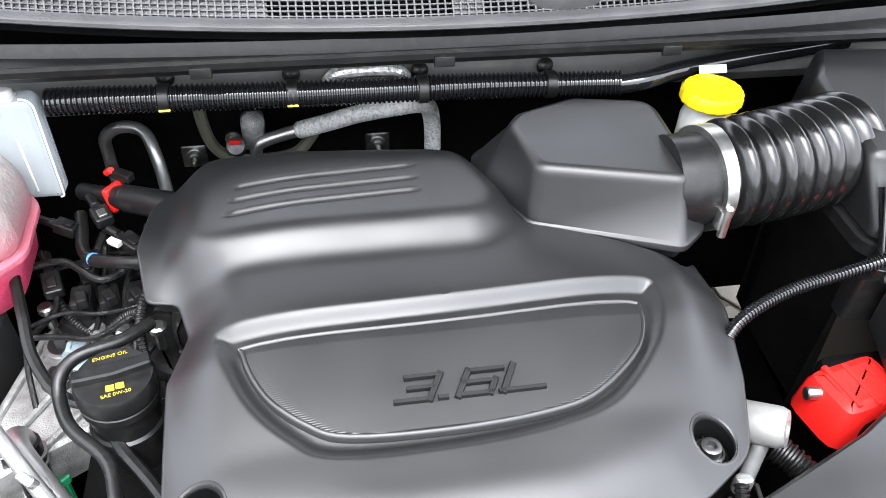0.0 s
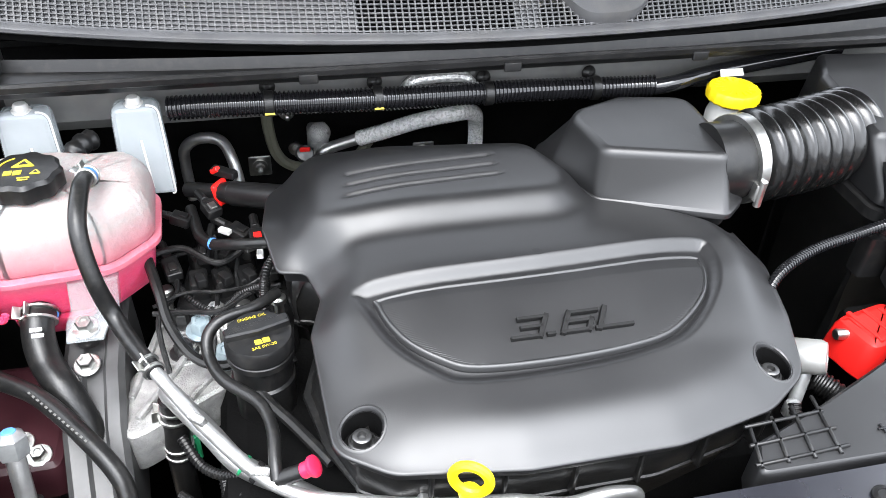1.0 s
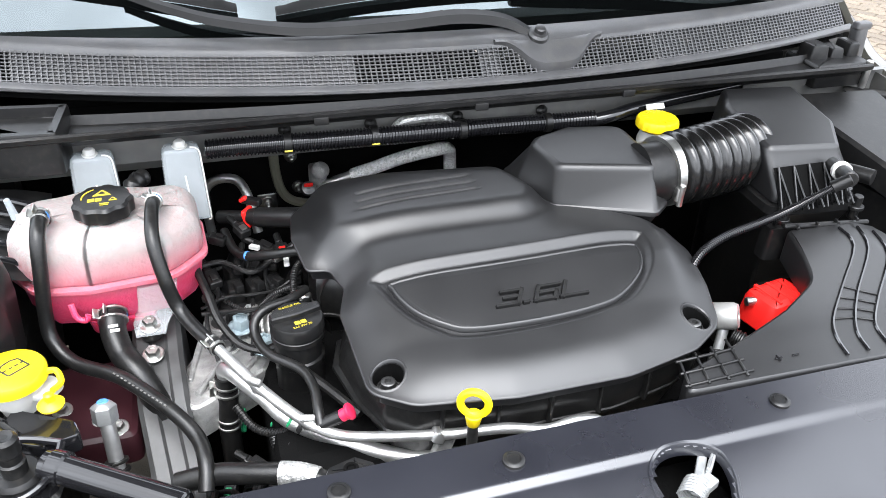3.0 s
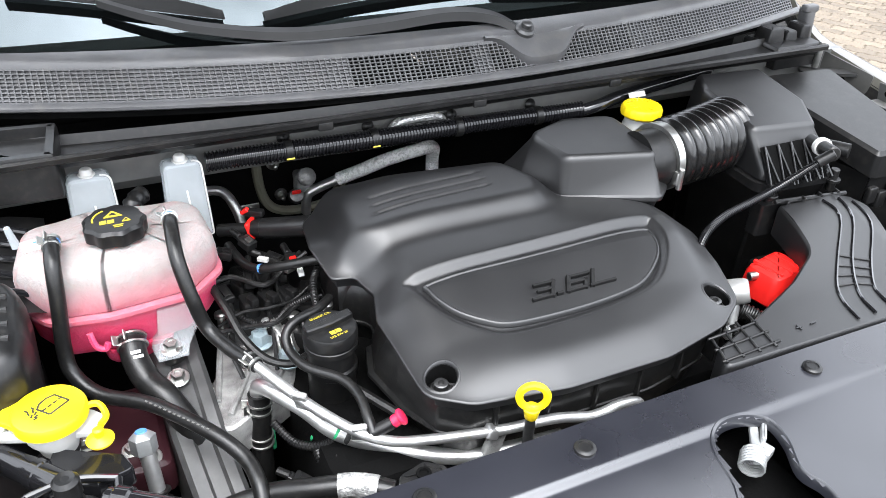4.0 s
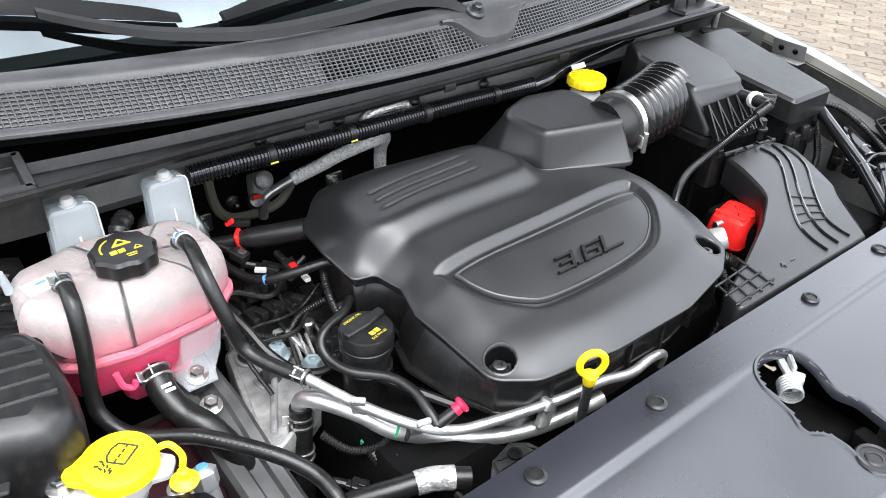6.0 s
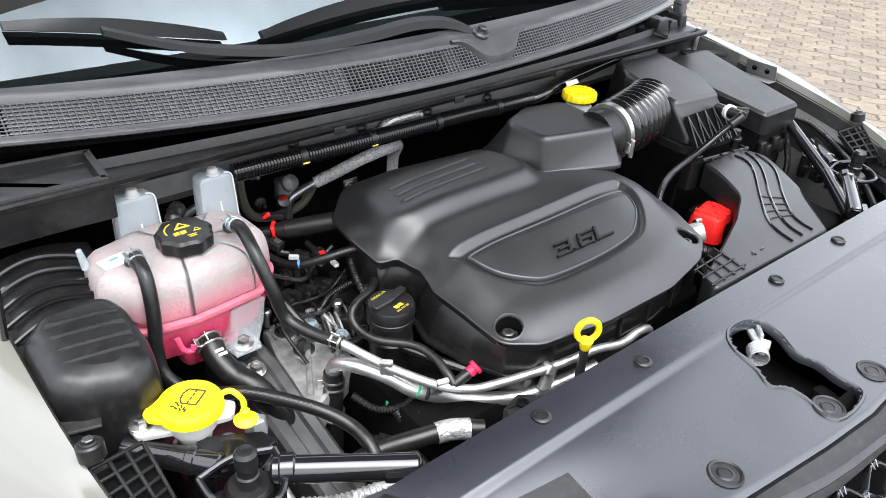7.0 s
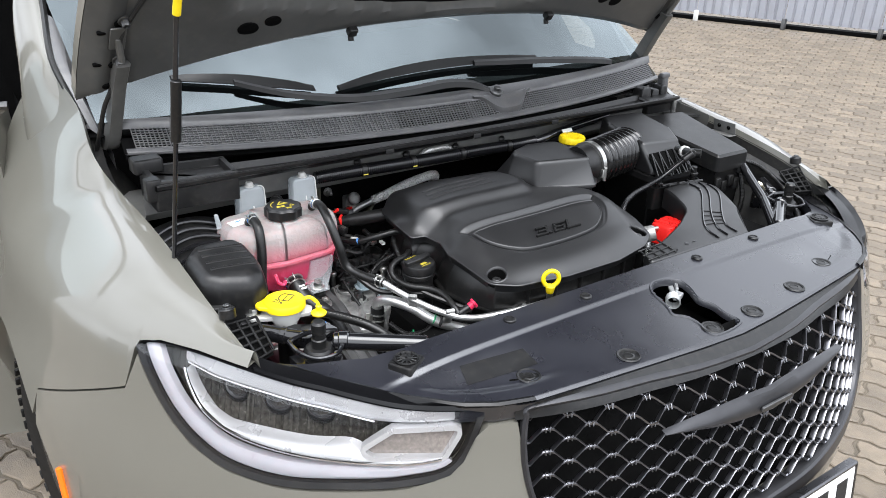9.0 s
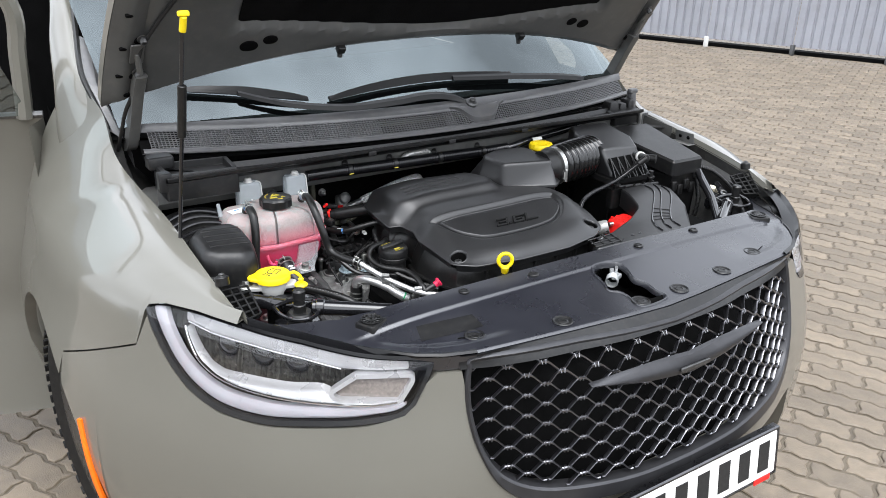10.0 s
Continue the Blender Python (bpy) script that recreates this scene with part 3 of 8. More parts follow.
loops = [[(0.84 * x, 1.62 + dy, 0.40 + dz) for x in np.linspace(-1, 1, 5)] for dy, dz in ((0, 0), (0.1, -0.08), (3.2, -0.08))]
loft(bm, loops, closed=False)
part("floor_pan", bm, M_DARK, car, "black floor pan")
bm = bmesh.new()
loft(bm, [[(x, 5.0 + 0.06 * (1 - x * x) - 0.20 * max(z - 1.0, 0), z) for z in (0.3, 0.6, 0.9, 1.1, 1.4, 1.66)] for x in np.linspace(-0.86, 0.86, 9)], closed=False)
part("tailgate", bm, M_BODYGREY, car, "grey-green tailgate")
bm = bmesh.new()
loft(bm, [[(0.985, 1.60, 0.25), (1.01, 2.2, 0.25), (1.0, 2.76, 0.25)], [(1.035, 1.60, 0.55), (1.03, 2.2, 0.55), (1.02, 2.76, 0.55)], [(1.0, 1.60, 0.95), (1.0, 2.2, 0.95), (0.995, 2.76, 1.0)], [(0.955, 1.60, 1.10), (0.962, 2.2, 1.10), (0.965, 2.76, 1.10)]], closed=False)
part("left_door", bm, M_BODYGREY, car, "closed grey-green front door")
bm = bmesh.new()
loft(bm, [[(0.955, 1.62, 1.105), (0.962, 2.2, 1.105), (0.965, 2.76, 1.105)], [(0.90, 1.76, 1.30), (0.88, 2.2, 1.42), (0.88, 2.76, 1.42)], [(0.84, 1.95, 1.42), (0.80, 2.25, 1.62), (0.78, 2.76, 1.66)]], closed=False)
part("left_door_glass", bm, M_GLOSS, car, "dark window of the closed door")
for x in (-0.9, 0.9):
    bm = bmesh.new()
    m = Matrix.Translation((x, 4.25, 0.36)) @ Matrix.Rotation(radians(90) * (1 if x > 0 else -1), 4, "Y")
    lathe(bm, [(0.12, 0.10), (0.23, 0.09), (0.25, 0.11), (0.30, 0.115), (0.345, 0.10), (0.356, 0.0), (0.345, -0.10), (0.25, -0.11)], m, 40)
    part("rear_wheel", bm, M_TYRE, car, "rear wheel")
PILLAR_IN = [(0.846, 1.27, 1.165), (0.856, 1.35, 1.222), (0.864, 1.43, 1.281), (0.841, 1.57, 1.359), (0.817, 1.70, 1.433), (0.755, 2.05, 1.60), (0.70, 2.4, 1.72)]
PILLAR_OUT = [(0.945, 1.34, 1.02), (0.938, 1.43, 1.12), (0.918, 1.50, 1.25), (0.897, 1.62, 1.341), (0.864, 1.75, 1.43), (0.80, 2.10, 1.60), (0.745, 2.45, 1.72)]
for side in (-1, 1):
    bm = bmesh.new()
    loops = []
    for a, b in zip(spline(PILLAR_IN, 8), spline(PILLAR_OUT, 8)):
        up = Vector((0.2, -0.45, 0.85))
        row = [a + Vector((0, 0.02, -0.035)), a, a.lerp(b, 0.12) + up * 0.006, a.lerp(b, 0.35) + up * 0.012, a.lerp(b, 0.65) + up * 0.011, a.lerp(b, 0.9) + up * 0.005, b, b + Vector((0, 0.025, -0.015)), b + Vector((-0.01, 0.04, -0.04))]
        loops.append([Vector((p.x * side, p.y, p.z)) for p in row])
    loft(bm, loops, True, True, True)
    part("windshield_pillar", bm, M_BODYGREY, car, "grey-green windshield pillar")
    bm = bmesh.new()
    loops = []
    for a in spline(PILLAR_IN[:4], 6):
        loops.append([Vector(((a.x + dx) * side, a.y + dy, a.z + dz)) for dx, dy, dz in ((0.0, 0.0, -0.002), (-0.012, -0.02, -0.004), (-0.03, -0.045, -0.02), (-0.042, -0.06, -0.05), (-0.044, -0.062, -0.09))])
    loft(bm, loops, closed=False)
    part("pillar_foot_trim", bm, M_COWL, car, "curved grey-black trim at the pillar's foot")
    bm = bmesh.new()
    tube(bm, [Vector(((p.x - 0.004) * side, p.y - 0.004, p.z + 0.002)) for p in spline(PILLAR_IN, 4)], 0.007, 8, raw=True)
    part("windshield_seal", bm, M_RUBBER, car, "black rubber windshield seal")

# ---- hood, propped open ----
HOOD_A = radians(48)


def hood_point(u, v, lift=0.0):
    rx = 0.862 - 0.09 * v ** 1.5
    y0 = 1.112 + 0.09 * u * u
    z0 = 1.367 - 0.125 * abs(u) ** 2.2
    L = (0.95 - 0.22 * u * u) * v
    bow = 0.035 * math.sin(math.pi * min(v, 1))
    c, s = math.cos(HOOD_A), math.sin(HOOD_A)
    return Vector((rx * u, y0 - L * c + (bow + lift) * s, z0 + L * s + (bow + lift) * c))


hood = tagged(new("hood"), label="open hood seen from below")
hood.parent = car
bm = bmesh.new()
U = np.linspace(-1, 1, 33)
V = np.linspace(0, 1, 21)
loft(bm, [[hood_point(u, v, 0.03) for v in V] for u in U], closed=False)
rim = [[hood_point(u, 0, h) for u in U] for h in (0.03, 0.0)]
loft(bm, rim, closed=False)
for u in (-1, 1):
    loft(bm, [[hood_point(u, v, h) for v in V] for h in (0.03, 0.0)], closed=False)
part("outer_panel", bm, M_BODYGREY, hood)
bm = bmesh.new()


def pad(u, v):
    du = (abs(u) - 0.70) / 0.06
    dv = (0.185 - 0.14 * math.cos(u * 2.2) - v) / 0.03
    w = max(0, min(1, -max(du, dv)))
    return w * w * (3 - 2 * w)


U2, V2 = np.linspace(-1, 1, 161), np.linspace(0, 1, 61)
loft(bm, [[hood_point(u, v, -0.004 - 0.022 * (1 - pad(u, v)) * min((1 - abs(u)) / 0.04, 1) * min(v / 0.03, 1) + 0.012 * math.exp(-((abs(u) - 0.915) / 0.016) ** 2)) for v in V2] for u in U2], closed=False)
part("inner_panel", bm, M_HOODIN, hood, "dark grey pressed inner frame of the hood")
bm = bmesh.new()
loft(bm, [[hood_point(u, v, -0.012) for v in np.linspace(0.20 - 0.14 * math.cos(u * 2.2), 0.95, 24)] for u in np.linspace(-0.66, 0.66, 40)], closed=False)
part("insulation_pad", bm, M_DARK, hood, "black insulation pad under the hood")

# ---- the engine bay's shell ----
shell = thing("engine_bay", "dark grey painted engine bay walls and floor", "engine bay", kind="structure")
# firewall, undertray and radiator support carry the bay's deep shade in their colour
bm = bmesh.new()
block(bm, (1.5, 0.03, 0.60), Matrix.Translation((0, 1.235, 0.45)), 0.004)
part("firewall", bm, M_DARK, shell, "sound-insulated firewall, near black for the bay's shade")
bm = bmesh.new()
loft(bm, [[(x, 0.985, 1.0935), (x, 1.002, 1.092), (x, 1.009, 1.086), (x, 1.012, 1.04), (x, 1.03, 1.02), (x, 1.24, 1.012)] for x in np.linspace(-0.8, 0.8, 12)], closed=False)
part("firewall_flange", bm, M_BAYPAINT, shell, "grey painted sheet metal flange")
M_INNERWING = material("inner_wing_paint", (0.02, 0.02, 0.0195), 0.45, vary=0.3, vary_size=0.05, dirt=0.12)
for side in (-1, 1):
    bm = bmesh.new()
    loops = []
    for s in np.linspace(0.92, 2.0, 24):
        e = hood_edge(s, side)
        loops.append([e + Vector((-0.005 * side, 0, -0.014)), e + Vector((-0.010 * side, 0, -0.045)), e + Vector((-0.03 * side, 0, -0.055)), e + Vector((-0.035 * side, 0, -0.12)), e + Vector((-0.10 * side, 0, -0.20)), e + Vector((-0.11 * side, 0, -0.5))])
    loft(bm, loops, closed=False)
    part("inner_wing", bm, M_INNERWING, shell, "dark painted inner wing")
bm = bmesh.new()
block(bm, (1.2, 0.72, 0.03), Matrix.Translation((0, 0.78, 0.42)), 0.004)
part("undertray", bm, M_DARK, shell, "undertray, near black for the bay's shade")
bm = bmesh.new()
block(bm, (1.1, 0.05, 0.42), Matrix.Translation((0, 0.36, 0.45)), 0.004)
part("radiator_support", bm, M_DARK, shell, "radiator support, near black for the bay's shade")

# ledge under the cowl
cowl = thing("cowl", "black plastic windshield cowl with mesh vents", "cowl")
bm = bmesh.new()
XS = np.linspace(-0.79, 0.79, 41)
loft(bm, [[(x, cowl_y(x) + a, z) for a, z in ((0.075 - 0.05 * x * x, 1.192), (0.048 - 0.012 * x * x, 1.186), (0.038, 1.179), (0.036, 1.172))] for x in XS], closed=False)
part("upper_strip", bm, M_COWL, cowl, "smooth black upper strip")
bm = bmesh.new()
loft(bm, [[(x, cowl_y(x) + a, z) for a, z in ((0.003, 1.139), (-0.003, 1.1375), (-0.0075, 1.133), (-0.008, 1.129), (-0.004, 1.126), (0.02, 1.122))] for x in XS], closed=False)
part("front_lip", bm, M_COWL, cowl, "rounded grey-black front lip")
# tray sheet, its colour holding the shade behind the open mesh
bm = bmesh.new()
loft(bm, [[(x, cowl_y(x) + a, z) for a, z in ((0.045, 1.150), (0.010, 1.112))] for x in XS], closed=False)
part("drain_tray", bm, M_DARK, cowl, "tray behind the mesh, near black for the shade there")
bm = bmesh.new()
loft(bm, [[(x, 0.998 + 0.1 * x * x, 1.112), (x, 0.992 + 0.1 * x * x, 1.099), (x, 0.966, 1.096), (x, 0.956, 1.108), (x, 0.949, 1.1215), (x, 0.942, 1.1235), (x, 0.9385, 1.121), (x, 0.939, 1.1145), (x, 0.951, 1.108), (x, 0.975, 1.104)] for x in np.linspace(-0.79, 0.70, 21)], closed=False)
part("seal_ledge", bm, M_PLASTIC, cowl, "black ledge with a raised rim")
for x in (-0.275, -0.03, 0.22):
    bm = bmesh.new()
    block(bm, (0.022, 0.005, 0.012), Matrix.Translation((x, 0.9385, 1.106)), 0.0015)
    part("ledge_tab", bm, M_PLASTIC, cowl)
# mesh bars
mesh_half = 0.77
nb = 188
bars = bmesh.new()
for i in range(nb):
    x = -mesh_half + 2 * mesh_half * i / (nb - 1)
    a = Vector((x, cowl_y(x) + 0.002, 1.1385))
    b = Vector((x, cowl_y(x) + 0.037, 1.1755))
    loft(bars, [[p + Vector((dx, -dn * 0.7, dn * 0.7)) for dx, dn in ((-0.0009, -0.004), (0.0009, -0.004), (0.0009, 0.0), (-0.0009, 0.0))] for p in (a, b)], True, True, True)
for k in range(9):
    w = (k + 0.5) / 9
    loops = []
    for x in np.linspace(-mesh_half, mesh_half, 60):
        c = Vector((x, cowl_y(x) + 0.002 + 0.035 * w, 1.1385 + 0.037 * w))
        loops.append([c + Vector((0, dy, dz)) for dy, dz in ((-0.0005, -0.0005), (0.0016, -0.0026), (0.0026, -0.0016), (0.0005, 0.0005))])
    loft(bars, loops, True, True, True)
tagged(part("vent_mesh", bars, M_COWL, cowl, "fine square black mesh", smooth=False), kind="stuff")

# closed stretches of the vent and the smooth wiper pod
for x0, x1 in ((-0.70, -0.207), (-0.012, 0.022), (0.30, 0.77)):
    bm = bmesh.new()
    loft(bm, [[(x, cowl_y(x) + a, z) for a, z in ((0.0048, 1.1352), (0.0398, 1.1722))] for x in np.linspace(x0, x1, 24)], closed=False)
    part("closed_backing", bm, M_COWL, cowl, "closed grey-black stretch behind the mesh")
bm = bmesh.new()
loops = []
for x in np.linspace(0.015, 0.205, 25):
    w = abs(x - 0.115) / 0.095
    cut = 1.0 - 0.97 * math.exp(-(w * 1.55) ** 4)
    a = Vector((x, cowl_y(x) + 0.002 + 0.036 * cut, 1.1400 + 0.037 * cut))
    b = Vector((x, cowl_y(x) + 0.042, 1.181))
    dip = 0.008 * math.exp(-(w * 1.6) ** 2)
    loops.append([a + Vector((0, 0.003, -0.006)), a + Vector((0, -0.001, 0.001)), a.lerp(b, 0.15) + Vector((0, -0.006, 0.006)), a.lerp(b, 0.4) + Vector((0, -0.006, 0.007 - dip * 0.5)), a.lerp(b, 0.75) + Vector((0, -0.004, 0.006 - dip * 0.5)), b])
loft(bm, loops, closed=False)
part("wiper_pod", bm, M_COWL, cowl, "smooth scooped wiper pod")

# ---- radiator cover panel ----
def panel_front(x):
    return table([(0, 0.166), (0.1, 0.172), (0.21, 0.183), (0.35, 0.198), (0.454, 0.210), (0.51, 0.228), (0.557, 0.256), (0.605, 0.305), (0.651, 0.365), (0.69, 0.43), (0.722, 0.497), (0.76, 0.54), (0.79, 0.56)], abs(x))


def panel_back(x):
    return table([(0, 0.418), (0.56, 0.415), (0.62, 0.43), (0.70, 0.49), (0.755, 0.54), (0.79, 0.57)], abs(x))


LATCH = spline([(x, y, 0) for x, y in [(-0.060, 0.295), (-0.052, 0.335), (-0.030, 0.357), (0.005, 0.358), (0.032, 0.345), (0.031, 0.315), (0.018, 0.282), (0.028, 0.257), (0.026, 0.228), (0.022, 0.190), (-0.052, 0.186), (-0.048, 0.230), (-0.054, 0.253), (-0.070, 0.268)]], 5, True)
LATCH = [(p.x, p.y) for p in LATCH]


def panel_z(x, y):
    f = np.vectorize(panel_front)(x)
    w = y - f
    z = 0.952 + 0.016 * ease(w, 0.02, 0.2) - 0.004 * (1 - ease(w, -0.003, 0.008))
    z = z - 0.007 * ease(np.abs(x), 0.30, 0.46) * (1 - ease(y, 0.28, 0.36)) * ease(w, 0.03, 0.06)
    z = z + 0.004 * ease(y, 0.350, 0.362) - 0.02 * ease(np.abs(x), 0.58, 0.79)
    return z


bm = bmesh.new()
NX, NY = 316, 120
gx = np.linspace(-0.785, 0.785, NX)[:, None] * np.ones((1, NY))
gf = np.vectorize(panel_front)(gx)
gb = np.vectorize(panel_back)(gx)
gy = gf + (gb - gf) * np.linspace(0, 1, NY)[None, :]
gd = sdf(gx, gy, LATCH)
gz = panel_z(gx, gy)
vs = [[bm.verts.new((gx[i, j], gy[i, j], gz[i, j])) for j in range(NY)] for i in range(NX)]
for i in range(NX - 1):
    for j in range(NY - 1):
        if max(gd[i, j], gd[i + 1, j], gd[i, j + 1], gd[i + 1, j + 1]) > 0.0:
            bm.faces.new((vs[i][j], vs[i + 1][j], vs[i + 1][j + 1], vs[i][j + 1]))
edge_back = [vs[i][-1] for i in range(NX)]
low = [bm.verts.new(v.co + Vector((0, 0.003, -0.02))) for v in edge_back]
for i in range(NX - 1):
    bm.faces.new((edge_back[i], low[i], low[i + 1], edge_back[i + 1]))
edge_f = [vs[i][0] for i in range(NX)]
low = [bm.verts.new(v.co + Vector((0, 0.004, -0.03))) for v in edge_f]
for i in range(NX - 1):
    bm.faces.new((edge_f[i], edge_f[i + 1], low[i + 1], low[i]))
bmesh.ops.delete(bm, geom=[v for v in bm.verts if not v.link_faces], context="VERTS")
panel = thing("radiator_cover", "satin black radiator cover panel with push pins", "cover panel")
part("cover_panel", bm, M_PANEL, panel, "wide satin black moulded panel")
bm = bmesh.new()
loft(bm, [[(p[0], p[1], float(panel_z(np.array(p[0]), np.array(p[1]))) + dz) for p in inset_loop(LATCH, d)] for d, dz in ((-0.004, 0.0), (-0.003, 0.002), (0.0, 0.002), (0.002, -0.001), (0.003, -0.012))], True)
part("latch_opening_rim", bm, M_PANEL, panel)
# trim strip over the grille
bm = bmesh.new()
loops = []
for w in np.linspace(-1, 1, 61):
    s = abs(w) * 0.50
    side = -1 if w < 0 else 1
    p = skin(s, 0.936, side, 0.002)
    yf = panel_front(p.x)
    f = Vector((p.x, yf, float(panel_z(np.array(p.x), np.array(yf + 0.004))) - 0.001))
    loops.append([f + Vector((0, 0.010, -0.006)), f + Vector((0, -0.002, -0.003)), f + Vector((0, -0.005, -0.0005)), f.lerp(p, 0.5) + Vector((0, 0, 0.001)), p, skin(s, 0.920, side, 0.003)])
loft(bm, loops, closed=False)
part("front_trim", bm, M_PLASTIC, car, "satin black strip over the grille")


def push_pin(x, y, r=0.0115, sunk=0.0):
    bm = bmesh.new()
    z = float(panel_z(np.array(x), np.array(y)))
    m = Matrix.Translation((x, y, z - sunk))
    if sunk:
        lathe(bm, [(r * 1.75, sunk + 0.001), (r * 1.6, sunk + 0.003), (r * 1.35, sunk + 0.002), (r * 1.2, 0.001)], m, 20)
    lathe(bm, [(r, 0.0), (r, 0.003), (r * 0.85, 0.0045), (r * 0.62, 0.0048), (r * 0.58, 0.0035), (r * 0.3, 0.0035)], m, 20)
    part("push_pin", bm, M_PLASTIC, panel)


for x, y in ((-0.417, 0.266), (-0.239, 0.219), (-0.04, 0.204), (0.076, 0.204), (0.235, 0.221), (0.394, 0.261)):
    push_pin(x, y, 0.012, 0.003)
for x, y in ((-0.358, 0.391), (-0.182, 0.384), (0.136, 0.386), (0.33, 0.39)):
    push_pin(x, y)

# ---- headlights ----
def headlight(side):
    h = tagged(new("headlight"), label="clear headlight with a white light band and dark bezel")
    h.parent = car
    low = [(p.x, p.y) for p in spline([(a, b, 0) for a, b in HL_LOW], 6)]
    top = [(p.x, p.y) for p in spline([(a, b, 0) for a, b in HL_TOP], 6)]
    outline = low + top[::-1][1:-1]
    def ring(bands, mat, name, label="", close=True):
        bm = bmesh.new()
        rows = []
        for d, o in bands:
            full, thin = inset_loop(outline, d), inset_loop(outline, d * 0.12)
            rows.append([skin(*(full[i] if i < len(low) else thin[i]), side, o) for i in range(len(outline))])
        loft(bm, rows, close)
        return part(name, bm, mat, h, label)
    ring([(-0.001, -0.04), (-0.001, -0.001), (0.001, 0.0), (0.009, -0.003), (0.0105, -0.014)], M_BEZEL, "bezel", "black outer bezel")
    # light band along the lower edge
    nlow = len(low)
    a = inset_loop(outline, 0.011)
    b = inset_loop(outline, 0.037)
    bm = bmesh.new()
    i0, i1 = int(nlow * 0.12), nlow - 1
    loops = []
    for i in range(i0, i1):
        full = 0.45 + 0.55 * min((i - i0) / (nlow * 0.35), 1)
        q = [skin(a[i][0] + (b[i][0] - a[i][0]) * w * full, a[i][1] + (b[i][1] - a[i][1]) * w * full, side, o) for w, o in ((0, -0.02), (0.03, -0.009), (0.25, -0.006), (0.75, -0.006), (0.97, -0.010), (1, -0.02))]
        loops.append(q)
    loft(bm, loops, False)
    part("light_band", bm, material("white_light_guide", (0.40, 0.39, 0.42), 0.3, vary=0.03, sss=0.2), h, "milky white light band")
    # thin chrome line above the light band
    line = [(1.062, 0.942), (1.045, 0.915), (1.02, 0.888), (0.975, 0.868), (0.92, 0.860), (0.83, 0.857), (0.74, 0.858), (0.66, 0.860), (0.615, 0.864)]
    bm = bmesh.new()
    tube(bm, [skin(p.x, p.y, side, -0.008) for p in spline([(a, b, 0) for a, b in line], 5)], 0.0026, 8, raw=True)
    part("chrome_line", bm, M_CHROME, h, "thin chromed line")
    floor_z = [(p[0], p[1]) for p in reversed(line)]
    roof_z = [(0.60, 0.867), (0.72, 0.867), (0.75, 0.885), (0.765, 0.886), (0.82, 0.880), (0.90, 0.878), (0.97, 0.874), (1.0, 0.882), (1.03, 0.905), (1.06, 0.941)]
    bm = bmesh.new()
    loft(bm, [[skin(s, a + (b - a) * w, side, -0.011 - 0.016 * w ** 2) for w in np.linspace(0, 1, 7)] for s, a, b in ((s, table(floor_z, s), max(table(roof_z, s), table(floor_z, s) + 0.002)) for s in np.linspace(0.605, 1.06, 40))], closed=False)
    part("silver_tray", bm, M_TRAY, h, "silver lower tray")
    # pale upper trim; its band also stands for the lens's sky reflection
    ledge = [(0.56, 0.918), (0.72, 0.922), (0.80, 0.934), (0.90, 0.940), (1.0, 0.941), (1.06, 0.948)]
    bm = bmesh.new()
    loft(bm, [[skin(s, a + (b - a) * w, side, o) for w, o in ((0, -0.04), (0.02, -0.016), (0.15, -0.013), (0.5, -0.010), (1, -0.006))] for s, a, b in ((s, table(ledge, s), table(HL_TOP, s) - 0.003) for s in np.linspace(0.575, 1.065, 36))], closed=False)
    part("upper_sheen_trim", bm, M_TRAY, h, "pale silver upper trim, also standing for sky sheen on the lens")
    bm = bmesh.new()
    tube(bm, [skin(s, table(ledge, s) + 0.001, side, -0.012) for s in np.linspace(0.72, 1.06, 24)], 0.0016, 8, raw=True)
    part("upper_line", bm, M_CHROME, h, "thin chromed line")
    bm = bmesh.new()
    loft(bm, [[skin(x, low_z + (top_z - low_z) * w, side, -0.056 + 0.004 * math.sin(x * 420) * math.sin(math.pi * w)) for w in np.linspace(0.02, 0.9, 7)] for x, low_z, top_z in ((s, table(HL_LOW, s), table(HL_TOP, s)) for s in np.linspace(0.55, 1.16, 180))], closed=False)
    part("chamber", bm, M_CHAMBER, h, "dark fluted lamp chamber")
    for s in (0.985, 0.90, 0.82):
        bm = bmesh.new()
        c = skin(s, 0.906, side, -0.052)
        n = skin(s, 0.906, side, 0.0)
        m, _ = along(c, n)
        lathe(bm, [(0.024, -0.004), (0.024, 0.004), (0.021, 0.008), (0.019, 0.009), (0.013, 0.013), (0.004, 0.0145)], m, 28)
        part("projector_lens", bm, M_GLOSSLENS, h, "glass projector lens")
    TL = rounded([(0.585, 0.908), (0.612, 0.868), (0.72, 0.869), (0.735, 0.876), (0.69, 0.908)], 0.006, 4)
    bm = bmesh.new()
    loft(bm, [[skin(x, z, side, o) for x, z in inset_loop(TL, d)] for d, o in ((-0.010, -0.02), (-0.008, -0.008), (0.0, -0.008), (0.002, -0.018))])
    part("signal_frame", bm, M_TRAY, h, "silver turn signal frame")
    bm = bmesh.new()
    loft(bm, [[skin(x, z, side, -0.016) for x, z in inset_loop(TL, d)] for d in (0.0, 0.003)], True, False, True)
    part("turn_signal", bm, material("ribbed_signal", (0.26, 0.23, 0.21), 0.25, vary=0.2, vary_size=0.006), h, "pale ribbed turn signal")
    bm = bmesh.new()
    loft(bm, [[skin(x, low_z + (top_z - low_z) * w, side, 0.0025) for w in np.linspace(0.0, 1.0, 9)] for x, low_z, top_z in ((s, table(HL_LOW, s), table(HL_TOP, s)) for s in np.linspace(0.548, 1.163, 40))], closed=False)
